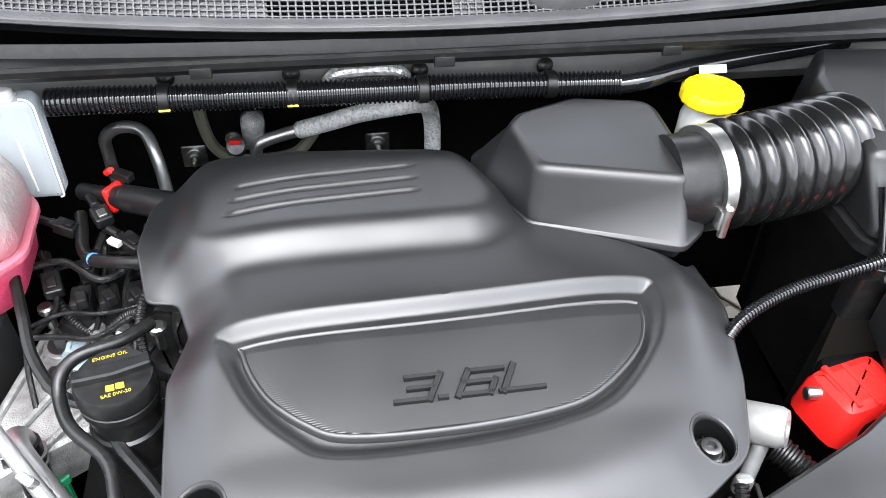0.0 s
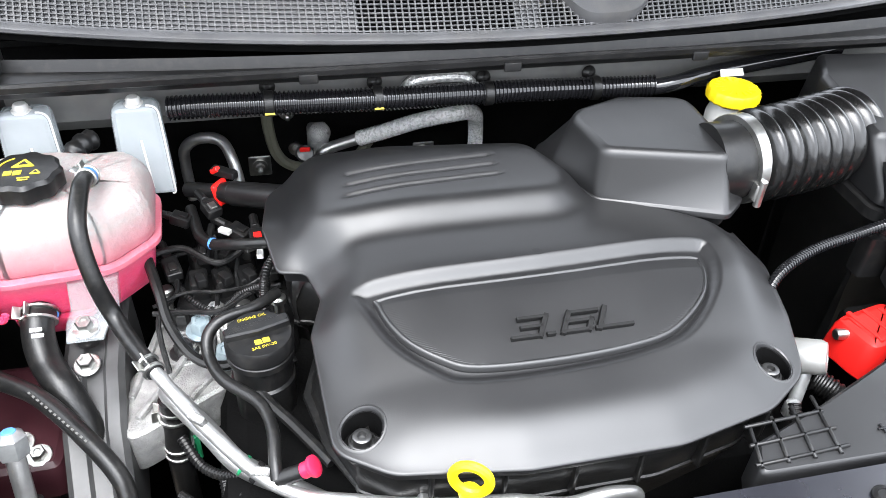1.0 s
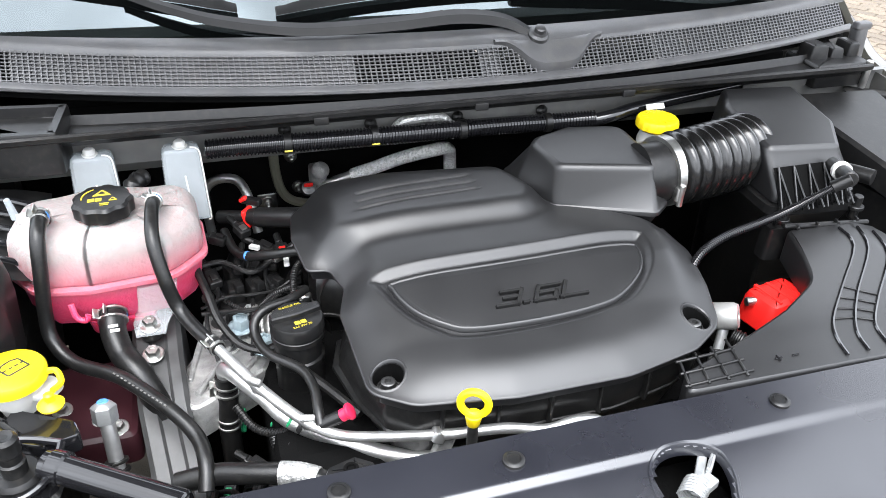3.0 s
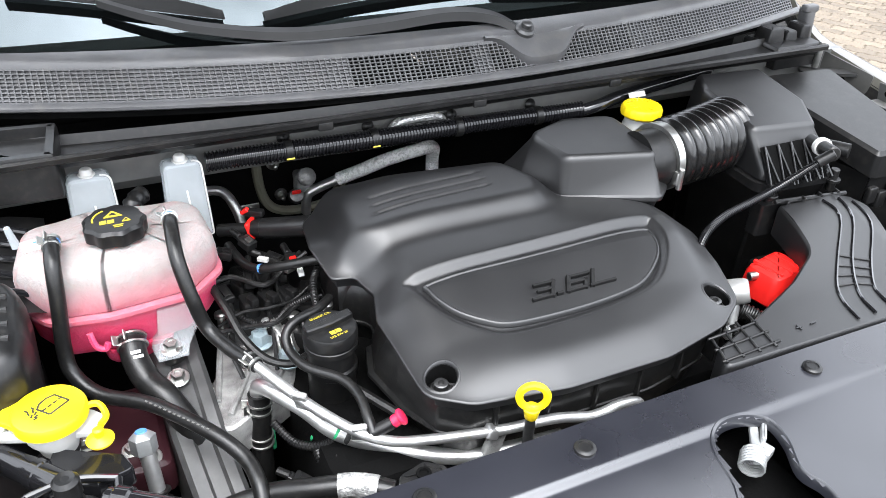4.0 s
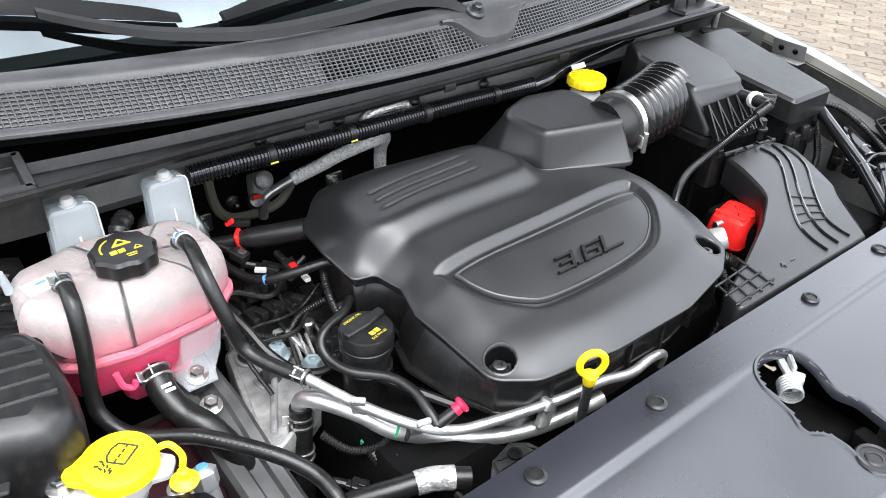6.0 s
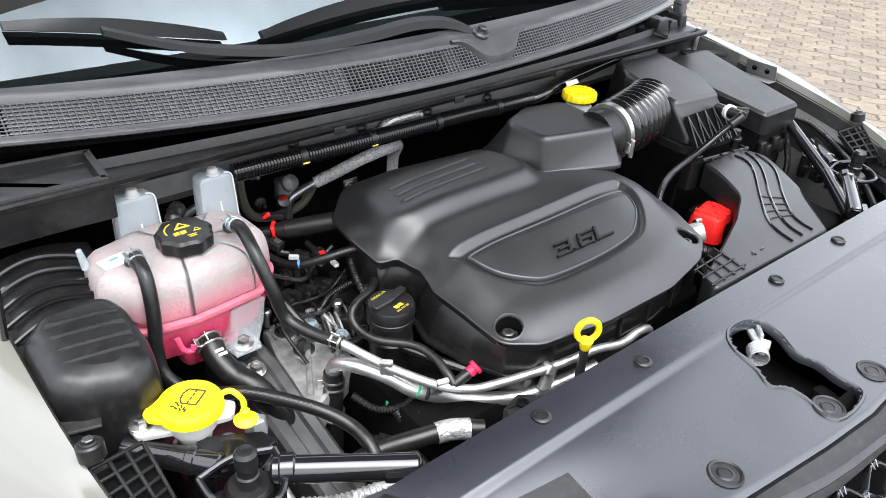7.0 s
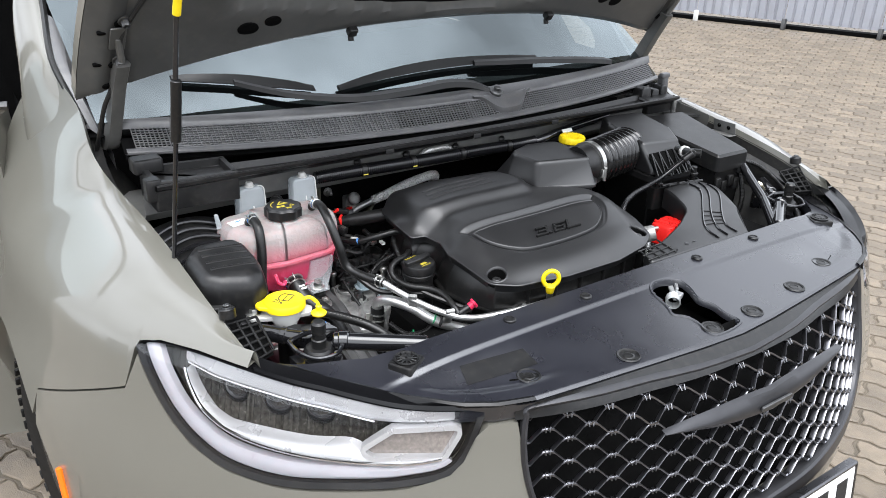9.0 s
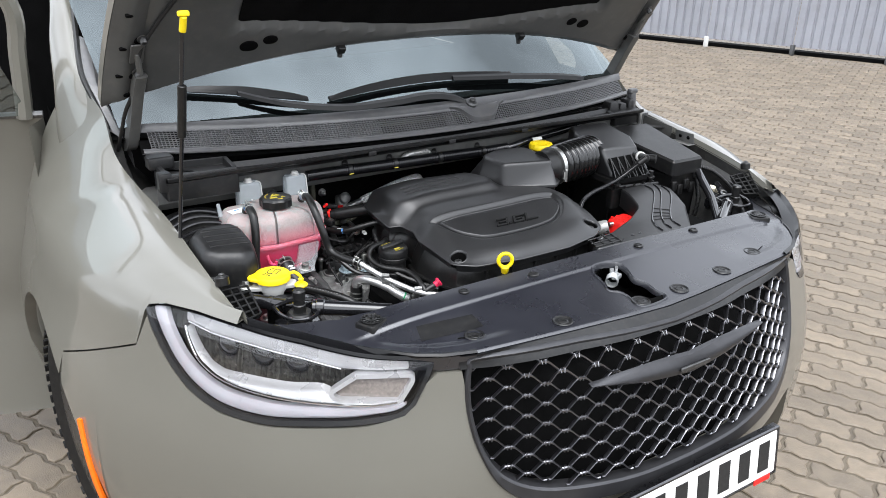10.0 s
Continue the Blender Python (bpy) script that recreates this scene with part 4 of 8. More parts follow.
    lens = part("lens_cover", bm, M_LENS, h, "clear outer lens")
    lens.visible_shadow = False


for side in (-1, 1):
    bm = bmesh.new()
    loops = []
    for s in np.linspace(0.47, 0.93, 30):
        q = skin(s, table(HL_TOP, max(s, 0.545)) + 0.006, side, 0.0)
        yf = panel_front(q.x)
        f = Vector((q.x, yf, float(panel_z(np.array(q.x), np.array(yf + 0.004))) + 0.002))
        loops.append([f + Vector((0, 0.007, 0.0015)), f + Vector((0, 0.002, 0.002)), f + Vector((0, -0.003, -0.001)), f.lerp(q, 0.3) + Vector((0, 0, -0.006)), f.lerp(q, 0.7) + Vector((0, 0, -0.005)), q + Vector((0, 0, 0.002)), q + Vector((0, -0.004, -0.004))])
    loft(bm, loops, closed=False)
    part("lamp_lip", bm, M_BEZEL, panel, "black lip above the headlight")

M_CHAMBER = material("lamp_chamber", (0.11, 0.105, 0.095), 0.25, metal=0.4, vary=0.5, vary_size=0.008)
M_TRAY = material("silver_tray", (0.55, 0.55, 0.56), 0.28, metal=0.5, vary=0.05)
M_GLOSSLENS = material("projector_glass", (0.03, 0.03, 0.03), 0.08, metal=0.3, coat=1.0)
headlight(-1)
headlight(1)

# ---- number plate: its characters kept as plain bars ----
plate = tagged(new("number_plate"), label="white number plate in a dark holder")
plate.parent = car
pm = Matrix.Translation((0, 0.018, 0.582)) @ Matrix.Rotation(radians(83), 4, "X")
bm = bmesh.new()
o = rounded([(-0.265, -0.062), (0.265, -0.062), (0.265, 0.062), (-0.265, 0.062)], 0.006, 3)
prism(bm, o, [(0.0, -0.012), (0.0, 0.003), (0.003, 0.006), (0.007, 0.006), (0.008, 0.003)], pm)
part("plate_holder", bm, M_DARKCHROME, plate)
bm = bmesh.new()
o = rounded([(-0.256, -0.053), (0.256, -0.053), (0.256, 0.053), (-0.256, 0.053)], 0.006, 3)
prism(bm, o, [(0.0, 0.0), (0.0, 0.0045), (0.001, 0.005)], pm)
part("plate_sheet", bm, M_LABEL, plate, "white plate sheet")
for k in range(7):
    bm = bmesh.new()
    x = -0.19 + 0.067 * k
    block(bm, (0.036, 0.072, 0.0015), pm @ Matrix.Translation((x, 0, 0.0052)), 0.0004)
    part("plain_bar", bm, M_INK, plate)
bm = bmesh.new()
block(bm, (0.055, 0.012, 0.002), pm @ Matrix.Translation((0.21, -0.058, 0.006)), 0.0005)
part("holder_mark", bm, M_RED, plate, "small red mark on the holder")

# ---- front wheels and arches ----
def wheel(side):
    w = tagged(new("wheel"), label="black tyre on a dark multi-spoke rim")
    w.parent = car
    m = Matrix.Translation((0.905 * side, 1.16, 0.36)) @ Matrix.Rotation(radians(-10) * side, 4, "Z") @ Matrix.Rotation(radians(90) * side, 4, "Y")
    bm = bmesh.new()
    lathe(bm, [(0.24, -0.10), (0.30, -0.115), (0.345, -0.10), (0.355, -0.06), (0.356, 0.0), (0.355, 0.06), (0.345, 0.10), (0.30, 0.115), (0.245, 0.10), (0.24, 0.06)], m, 64)
    tyre = part("tyre", bm, M_TYRE, w)
    bm = bmesh.new()
    block(bm, (0.008, 0.024, 0.05), Matrix(), 0.002)
    tread = link_mesh("tread_block", bm, M_TYRE)
    for k in range(60):
        for zz in (-0.085, 0.085):
            ob = new("tread_block", tread)
            ob.matrix_world = m @ Matrix.Rotation(2 * math.pi * k / 60, 4, "Z") @ Matrix.Translation((0.352, 0, zz - 0.025))
            ob.parent = tyre
    bm = bmesh.new()
    lathe(bm, [(0.245, -0.09), (0.235, -0.02), (0.225, 0.03), (0.235, 0.08), (0.248, 0.1), (0.25, 0.103)], m, 64)
    for k in range(10):
        a = 2 * math.pi * k / 10
        rod(bm, m @ Vector((0.04 * math.cos(a), 0.04 * math.sin(a), 0.075)), m @ Vector((0.238 * math.cos(a + 0.12), 0.238 * math.sin(a + 0.12), 0.085)), 0.012, 8)
    lathe(bm, [(0.06, 0.05), (0.06, 0.085), (0.03, 0.09)], m, 24)
    part("rim", bm, M_DARKCHROME, w)
    bm = bmesh.new()
    loops = []
    for k in range(25):
        a = math.pi * (k / 24) * 1.1 - 0.05 * math.pi
        y, z = 1.17 + 0.415 * math.cos(a), 0.36 + 0.415 * math.sin(a)
        loops.append([(x * side, y, z) for x in (0.72, 0.9, 0.985)])
    loft(bm, loops, closed=False)
    part("arch_liner", bm, M_DARK, car, "black wheel arch liner")


wheel(-1)
wheel(1)

# ---- the opened front door ----
door = tagged(new("front_door"), label="grey-green front door standing open")
door.parent = car
dm = Matrix.Translation((-0.945, 1.60, 0)) @ Matrix.Rotation(radians(74), 4, "Z")
bm = bmesh.new()
prof = ((0.20, -0.005), (0.22, -0.01), (0.5, -0.02), (0.56, -0.030), (0.62, -0.016), (0.8, -0.024), (0.92, -0.026), (0.99, -0.018), (1.09, 0.0), (1.14, 0.015))
loft(bm, [[dm @ Vector((-y, x, z)) for x in np.linspace(0.0, 1.0, 9)] for z, y in prof], closed=False)
loft(bm, [[dm @ Vector((-y, 0.0, z)) for z, y in prof], [dm @ Vector((-0.12, 0.02, z)) for z, y in prof]], closed=False)
part("door_skin", bm, M_BODYGREY, door)
bm = bmesh.new()
tube(bm, [dm @ Vector((-0.012, x, 1.148)) for x in (0.0, 0.4, 1.0)], 0.010, 8, 3)
part("belt_trim", bm, M_DARKSTEEL, door, "grey belt trim")
bm = bmesh.new()
loft(bm, [[dm @ Vector((-0.03, x, 1.15)) for x in np.linspace(0.03, 1.0, 5)], [dm @ Vector((-0.09, x, 1.55)) for x in np.linspace(0.16, 1.0, 5)]], closed=False)
part("door_glass", bm, M_WINDSHIELD, door, "dark door glass").visible_shadow = False
bm = bmesh.new()
tube(bm, [dm @ Vector(p) for p in ((-0.015, 0.045, 1.14), (-0.02, 0.035, 1.30), (-0.04, 0.03, 1.45), (-0.08, 0.14, 1.60), (-0.10, 0.4, 1.66), (-0.10, 1.0, 1.68))], 0.022, 8, 5)
part("window_frame", bm, M_BODYGREY, door, "grey-green window frame")
# plain near-black sheets stand for the shade inside the cabin
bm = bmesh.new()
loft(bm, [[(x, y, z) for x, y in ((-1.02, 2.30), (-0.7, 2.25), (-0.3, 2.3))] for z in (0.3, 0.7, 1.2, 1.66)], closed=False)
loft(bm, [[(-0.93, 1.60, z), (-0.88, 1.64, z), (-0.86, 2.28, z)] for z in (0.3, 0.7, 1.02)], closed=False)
part("cabin_shade", bm, M_DARK, car, "near-black sheets standing for the shaded cabin in the door opening")

# ---- hood hinges, prop rod, hood details ----
M_HINGE = material("hinge_grey_paint", (0.075, 0.074, 0.070), 0.4, vary=0.15, vary_size=0.04, dirt=0.1)
for side in (-1, 1):
    bm = bmesh.new()
    pts = [(0.80 * side, 1.31, 1.135), (0.803 * side, 1.27, 1.120), (0.80 * side, 1.225, 1.135), (0.795 * side, 1.19, 1.19), (0.79 * side, 1.14, 1.27), (0.785 * side, 1.10, 1.325)]
    loops = []
    P = spline(pts, 6)
    for i, p in enumerate(P):
        w = 0.024 - 0.010 * i / (len(P) - 1)
        loops.append([p + Vector(v) for v in ((-0.014, -w, -0.004), (-0.006, -w * 1.2, -0.004), (0.010, -w * 1.1, -0.004), (0.015, -w * 0.4, 0.0), (0.014, w, 0.004), (-0.014, w, 0.004))])
    loft(bm, loops, True, True, True)
    hinge = part("hood_hinge", bm, M_HINGE, car, "curved grey hood hinge arm")
    c = hood_point(0.93 * side, 0.22, -0.03)
    bm = bmesh.new()
    m, _ = along(hood_point(0.93 * side, 0.22, 0.0), c)
    block(bm, (0.03, 0.06, 0.004), Matrix.Translation(c) @ m.to_3x3().to_4x4(), 0.0015)
    rod(bm, P[-1], c, 0.007, 10)
    part("hinge_plate", bm, M_HINGE, hinge, "hinge plate bolted to the hood")
    for v in (0.14, 0.27):
        q = hood_point(0.92 * side, v, -0.03)
        bolt("hinge_bolt", q, q - hood_point(0.92 * side, v, 0.0), 0.008, M_DARKSTEEL, hinge, 0.013, 0.014)
prop = tagged(new("hood_prop"), label="black prop rod with a yellow clip")
prop.parent = car
bm = bmesh.new()
rod(bm, (-0.815, 0.80, 1.0), (-0.80, 0.735, 1.28), 0.004, 12)
rod(bm, (-0.797, 0.715, 1.37), (-0.79, 0.69, 1.49), 0.0042, 12)
part("rod", bm, M_GLOSS, prop)
bm = bmesh.new()
rod(bm, (-0.80, 0.738, 1.27), (-0.796, 0.713, 1.375), 0.0085, 14)
part("grip", bm, M_RUBBER, prop, "thick grey-black grip")
bm = bmesh.new()
rod(bm, (-0.79, 0.694, 1.475), (-0.788, 0.684, 1.503), 0.0065, 12)
block(bm, (0.022, 0.010, 0.010), Matrix.Translation((-0.788, 0.684, 1.503)), 0.003)
part("clip", bm, M_YELLOW, prop, "yellow plastic clip")
for u, v in ((-0.33, 0.012), (0.35, 0.012)):
    bm = bmesh.new()
    m = Matrix.Translation(hood_point(u, v, -0.028)) @ Matrix.Rotation(radians(40), 4, "X")
    block(bm, (0.022, 0.02, 0.02), m, 0.003)
    rod(bm, m @ Vector((0, 0, -0.002)), m @ Vector((0, -0.01, -0.012)), 0.007, 10)
    part("hood_buffer", bm, M_RUBBER, hood, "small black hood buffer")
# near-black discs on the panel stand for the shade in pressed holes
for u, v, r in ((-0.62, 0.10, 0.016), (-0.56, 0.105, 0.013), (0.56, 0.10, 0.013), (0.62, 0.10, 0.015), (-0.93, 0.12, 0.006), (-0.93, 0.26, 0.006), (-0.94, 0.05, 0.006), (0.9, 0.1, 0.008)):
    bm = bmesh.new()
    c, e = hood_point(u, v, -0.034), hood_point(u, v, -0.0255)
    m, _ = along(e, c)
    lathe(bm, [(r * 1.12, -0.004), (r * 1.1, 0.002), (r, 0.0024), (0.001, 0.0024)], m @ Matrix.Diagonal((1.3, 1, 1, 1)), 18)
    part("hole_shade", bm, M_DARK, hood)

# small near-black ovals, likewise shade of slots that are not cut
for v in (0.14, 0.25, 0.38, 0.52):
    bm = bmesh.new()
    c, e = hood_point(-0.965, v, -0.034), hood_point(-0.965, v, -0.0245)
    m, _ = along(e, c)
    lathe(bm, [(0.0055, -0.004), (0.0055, 0.002), (0.004, 0.0024), (0.001, 0.0024)], m @ Matrix.Diagonal((1.5, 0.7, 1, 1)), 14)
    part("slot_shade", bm, M_DARK, hood)
bm = bmesh.new()
tube(bm, [(-0.835, 1.215, 1.125), (-0.828, 1.19, 1.17), (-0.815, 1.16, 1.235)] + [hood_point(u, v, -0.032) for u, v in ((-0.92, 0.08), (-0.92, 0.16), (-0.92, 0.24), (-0.87, 0.36), (-0.80, 0.46), (-0.70, 0.52))], 0.0048, 8, 6)
part("washer_hose", bm, M_RUBBER, hood, "thin black washer hose")

# ---- wipers ----
M_WIPER = material("matt_wiper_black", (0.006, 0.006, 0.006), 0.5, spec=0.4, vary=0.2, vary_size=0.03)


def wiper(pivot, arm, blade, label):
    w = thing("wiper", label, "wiper", "windshield wipers")
    bm = bmesh.new()
    P = spline([pivot] + arm, 6)
    loops = []
    for i, p in enumerate(P):
        q = i / (len(P) - 1)
        wd = 0.019 - 0.012 * q
        loops.append([p + Vector(v) for v in ((0, -wd, -wd * 0.4), (0, -wd * 0.5, 0.006), (0, wd * 0.5, 0.010), (0, wd, 0.004), (0, wd * 0.6, -0.004))])
    loft(bm, loops, True, True, True)
    part("arm", bm, M_WIPER, w)
    bm = bmesh.new()
    B = spline(blade, 6)
    loops = []
    for i, p in enumerate(B):
        q = i / (len(B) - 1)
        h = 0.016 * math.sin(math.pi * min(max(q, 0.04), 0.96)) ** 0.5
        loops.append([p + Vector(v) for v in ((0, -0.010, -0.004), (0, -0.004, 0.3 * h), (0, 0.004, h), (0, 0.012, 0.2 * h), (0, 0.002, -0.008))])
    loft(bm, loops, True, True, True)
    part("blade", bm, M_WIPER, w)
    bm = bmesh.new()
    lathe(bm, [(0.017, -0.012), (0.017, 0.0), (0.014, 0.004), (0.009, 0.005), (0.009, 0.012), (0.006, 0.014), (0.001, 0.014)], Matrix.Translation(Vector(pivot) + Vector((0, -0.004, 0.010))) @ Matrix.Rotation(radians(25), 4, "X"), 24)
    part("pivot_nut", bm, M_DARKSTEEL, w, "dark steel pivot nut")


wiper((0.094, 1.034, 1.178), [Vector((0.05, 1.062, 1.200)), glass_point(-0.030, 0.021, 0.016), glass_point(-0.148, 0.012, 0.016), glass_point(-0.276, 0.007, 0.016), glass_point(-0.396, 0.024, 0.016), glass_point(-0.474, 0.049, 0.016), glass_point(-0.535, 0.076, 0.016)],
      [glass_point(-0.656, 0.104, 0.014), glass_point(-0.545, 0.088, 0.014), glass_point(-0.465, 0.072, 0.014), glass_point(-0.367, 0.051, 0.014)], "black wiper arm and blade resting low on the glass")
wiper((0.685, 1.162, 1.14), [Vector((0.665, 1.175, 1.175)), glass_point(0.522, 0.013, 0.018), glass_point(0.322, 0.046, 0.018), glass_point(0.164, 0.063, 0.018), glass_point(0.082, 0.070, 0.018)],
      [glass_point(-0.310, 0.045, 0.014), glass_point(-0.178, 0.068, 0.014), glass_point(-0.044, 0.080, 0.014), glass_point(0.099, 0.081, 0.014), glass_point(0.306, 0.067, 0.014)], "black wiper arm and long blade on the glass")

# ---- engine cover ----
engine_cover = thing("engine_cover", "satin black moulded engine cover over the engine", "engine cover")
COVER = rounded([(-0.300, 0.520), (-0.255, 0.490), (-0.14, 0.474), (0.0, 0.474), (0.10, 0.495), (0.152, 0.528), (0.178, 0.60), (0.198, 0.68), (0.185, 0.755), (0.12, 0.80), (0.03, 0.86), (-0.005, 0.905), (-0.20, 0.925), (-0.29, 0.918), (-0.335, 0.875), (-0.343, 0.81), (-0.332, 0.752), (-0.303, 0.745), (-0.291, 0.705), (-0.306, 0.655), (-0.303, 0.58)], [0.03, 0.05, 0.1, 0.1, 0.06, 0.05, 0.08, 0.06, 0.05, 0.05, 0.05, 0.04, 0.05, 0.05, 0.04, 0.03, 0.012, 0.015, 0.015, 0.012, 0.05], 6)
RECESS = [(p.x, p.y) for p in spline([(x, y, 0) for x, y in ((-0.258, 0.664), (-0.242, 0.676), (-0.07, 0.681), (0.093, 0.686), (0.116, 0.674), (0.105, 0.633), (0.057, 0.583), (0.004, 0.565), (-0.08, 0.557), (-0.171, 0.559), (-0.205, 0.576), (-0.238, 0.613))], 5, True)]
RAISE = rounded([(-0.292, 0.765), (-0.02, 0.765), (0.002, 0.80), (-0.035, 0.93), (-0.29, 0.93)], [0.02, 0.03, 0.05, 0.03, 0.03], 5)


RES_LOW = rounded([(0.028, 0.776), (0.165, 0.724), (0.196, 0.75), (0.205, 0.90), (0.10, 0.945), (-0.005, 0.90), (-0.003, 0.85)], [0.02, 0.012, 0.02, 0.03, 0.03, 0.03, 0.03], 5)


def cover_form(x, y):
    """The crowned cover with its raised rear plateau, before the fine detail."""
    z = np.interp(y, [0.46, 0.53, 0.565, 0.60, 0.65, 0.69, 0.74, 0.95], [0.984, 0.990, 0.996, 1.006, 1.020, 1.025, 1.026, 1.022])
    z = z - 0.9 * np.clip(np.abs(x + 0.07) - 0.10, 0, 1) ** 2
    rim_z = np.interp(y, [0.46, 0.52, 0.60, 0.70, 0.76, 0.81, 0.92], [0.965, 0.970, 0.976, 0.978, 0.985, 1.002, 1.000])
    e = -sdf(x, y, COVER)
    z = rim_z + (z - rim_z) * (1 - (1 - np.clip(e / 0.050, 0, 1)) ** 1.8)
    return z + 0.022 * ease(-sdf(x, y, RAISE), -0.026, 0.010)


# softened on a fine grid, as a moulding has no creases
FX, FY = np.arange(-0.42, 0.2801, 0.002), np.arange(0.40, 1.0001, 0.002)
FORM = cover_form(*np.meshgrid(FX, FY, indexing="ij"))
SOFT = np.exp(-0.5 * (np.arange(-10, 11) / 3.2) ** 2)
SOFT /= SOFT.sum()
for axis in (0, 1):
    FORM = np.apply_along_axis(lambda row: np.convolve(np.pad(row, 10, mode="edge"), SOFT, "valid"), axis, FORM)


def cover_z(x, y):
    u, v = np.clip((x - FX[0]) / 0.002, 0, len(FX) - 1.001), np.clip((y - FY[0]) / 0.002, 0, len(FY) - 1.001)
    i, j = u.astype(int), v.astype(int)
    u, v = u - i, v - j
    z = (FORM[i, j] * (1 - u) + FORM[i + 1, j] * u) * (1 - v) + (FORM[i, j + 1] * (1 - u) + FORM[i + 1, j + 1] * u) * v
    z = z - 0.009 * ease(-sdf(x, y, RECESS), -0.007, 0.009)
    for k in range(3):
        yc = 0.805 + 0.021 * k + (x + 0.16) * 0.06
        w = np.exp(-((y - yc) / 0.0032) ** 2) * ease(x, -0.262 + 0.006 * k, -0.245) * (1 - ease(x, -0.085, -0.07))
        z = z - 0.0032 * w
    return z - 0.022 * ease(-sdf(x, y, RES_LOW), -0.0065, -0.0025)


cx, cy = -0.07, 0.69
rings = np.concatenate([np.linspace(0.02, 0.86, 150), np.linspace(0.864, 1.0, 36)])
loopx = np.array([p[0] for p in COVER])
loopy = np.array([p[1] for p in COVER])
# even spacing round the rim
seg = np.concatenate([[0], np.cumsum(np.hypot(np.diff(np.append(loopx, loopx[0])), np.diff(np.append(loopy, loopy[0]))))])
even = np.linspace(0, seg[-1], 701)[:-1]
ex = np.interp(even, seg, np.append(loopx, loopx[0]))
ey = np.interp(even, seg, np.append(loopy, loopy[0]))
gx = cx + (ex[None, :] - cx) * rings[:, None]
gy = cy + (ey[None, :] - cy) * rings[:, None]
gz = cover_z(gx, gy)
bm = bmesh.new()
loops = [[(gx[i, j], gy[i, j], gz[i, j]) for j in range(gx.shape[1])] for i in range(gx.shape[0])]
rim = [Vector(p) for p in loops[-1]]
for dd, dz in ((-0.0014, -0.0012), (-0.0016, -0.003), (-0.0004, -0.0042), (0.006, -0.0045), (0.008, -0.02)):
    off = inset_loop([(p.x, p.y) for p in rim], dd)
    loops.append([(o[0], o[1], p.z + dz) for o, p in zip(off, rim)])
rows = loft(bm, loops, True, True, False)
WELLS = ((-0.275, 0.535), (0.124, 0.539))
bmesh.ops.delete(bm, geom=[v for v in bm.verts if min(math.hypot(v.co.x - bx, v.co.y - by) for bx, by in WELLS) < 0.0178], context="VERTS")
part("cover_shell", bm, M_COVER, engine_cover, sharp=60)
# inner badge panel with its fine ribs
INNER = [(p.x, p.y) for p in spline([(x, y, 0) for x, y in ((-0.243, 0.648), (-0.229, 0.660), (-0.07, 0.663), (0.080, 0.667), (0.100, 0.654), (0.087, 0.618), (0.042, 0.583), (-0.003, 0.571), (-0.08, 0.566), (-0.162, 0.569), (-0.195, 0.582), (-0.226, 0.610))], 5, True)]
bm = bmesh.new()


def base_z(x, y):
    return float(np.interp(y, [0.54, 0.565, 0.60, 0.65, 0.69], [0.985, 0.996, 1.006, 1.020, 1.025]) - 0.9 * max(abs(x + 0.07) - 0.10, 0) ** 2)


loops = []
for d, dz in ((0.0, -0.008), (0.0005, -0.0035), (0.002, -0.002), (0.004, -0.0025), (0.0045, -0.0035)):
    loops.append([(x, y, base_z(x, y) + dz) for x, y in inset_loop(INNER, d)])
loft(bm, loops, True)
part("badge_rim", bm, M_COVER, engine_cover, sharp=60)
bm = bmesh.new()
inner = inset_loop(INNER, 0.0045)
ys = np.arange(0.566, 0.668, 0.0009)
px = np.array([p[0] for p in inner])
py = np.array([p[1] for p in inner])
rows = []
for i, y in enumerate(ys):
    cr = []
    for k in range(len(px)):
        y0, y1 = py[k], py[(k + 1) % len(px)]
        if (y0 - y) * (y1 - y) < 0:
            w = (y - y0) / (y1 - y0)
            cr.append(px[k] + (px[(k + 1) % len(px)] - px[k]) * w)
    if len(cr) >= 2:
        a, b = min(cr), max(cr)
        rows.append([(a + (b - a) * k / 24, y, base_z(a + (b - a) * k / 24, y) - 0.0034 + (0.0004 if i % 2 else 0.0)) for k in range(25)])
loft(bm, rows, closed=False)
part("badge_panel", bm, M_COVER, engine_cover, "fine-ribbed recessed badge panel", sharp=80)
tilt = Matrix.Rotation(math.atan2(0.017, 0.05), 4, "X")
GLYPHS = {"3": ((0.0, 1.0, 0.94, 1.0), (0.22, 0.53, 0.86, 0.53), (0.0, 0.06, 0.94, 0.06), (0.94, 1.0, 0.94, 0.60), (0.94, 0.46, 0.94, 0.06)),
          ".": ((0.0, 0.07, 0.16, 0.07),),
          "6": ((0.06, 1.0, 1.0, 1.0), (0.06, 1.0, 0.06, 0.06), (0.06, 0.06, 0.94, 0.06), (0.94, 0.06, 0.94, 0.54), (0.06, 0.54, 0.94, 0.54)),
          "L": ((0.06, 1.04, 0.06, 0.06), (0.0, 0.06, 1.15, 0.06))}
badge_m = Matrix.Translation((-0.125, 0.5915, 1.0005)) @ tilt
pen = 0.0
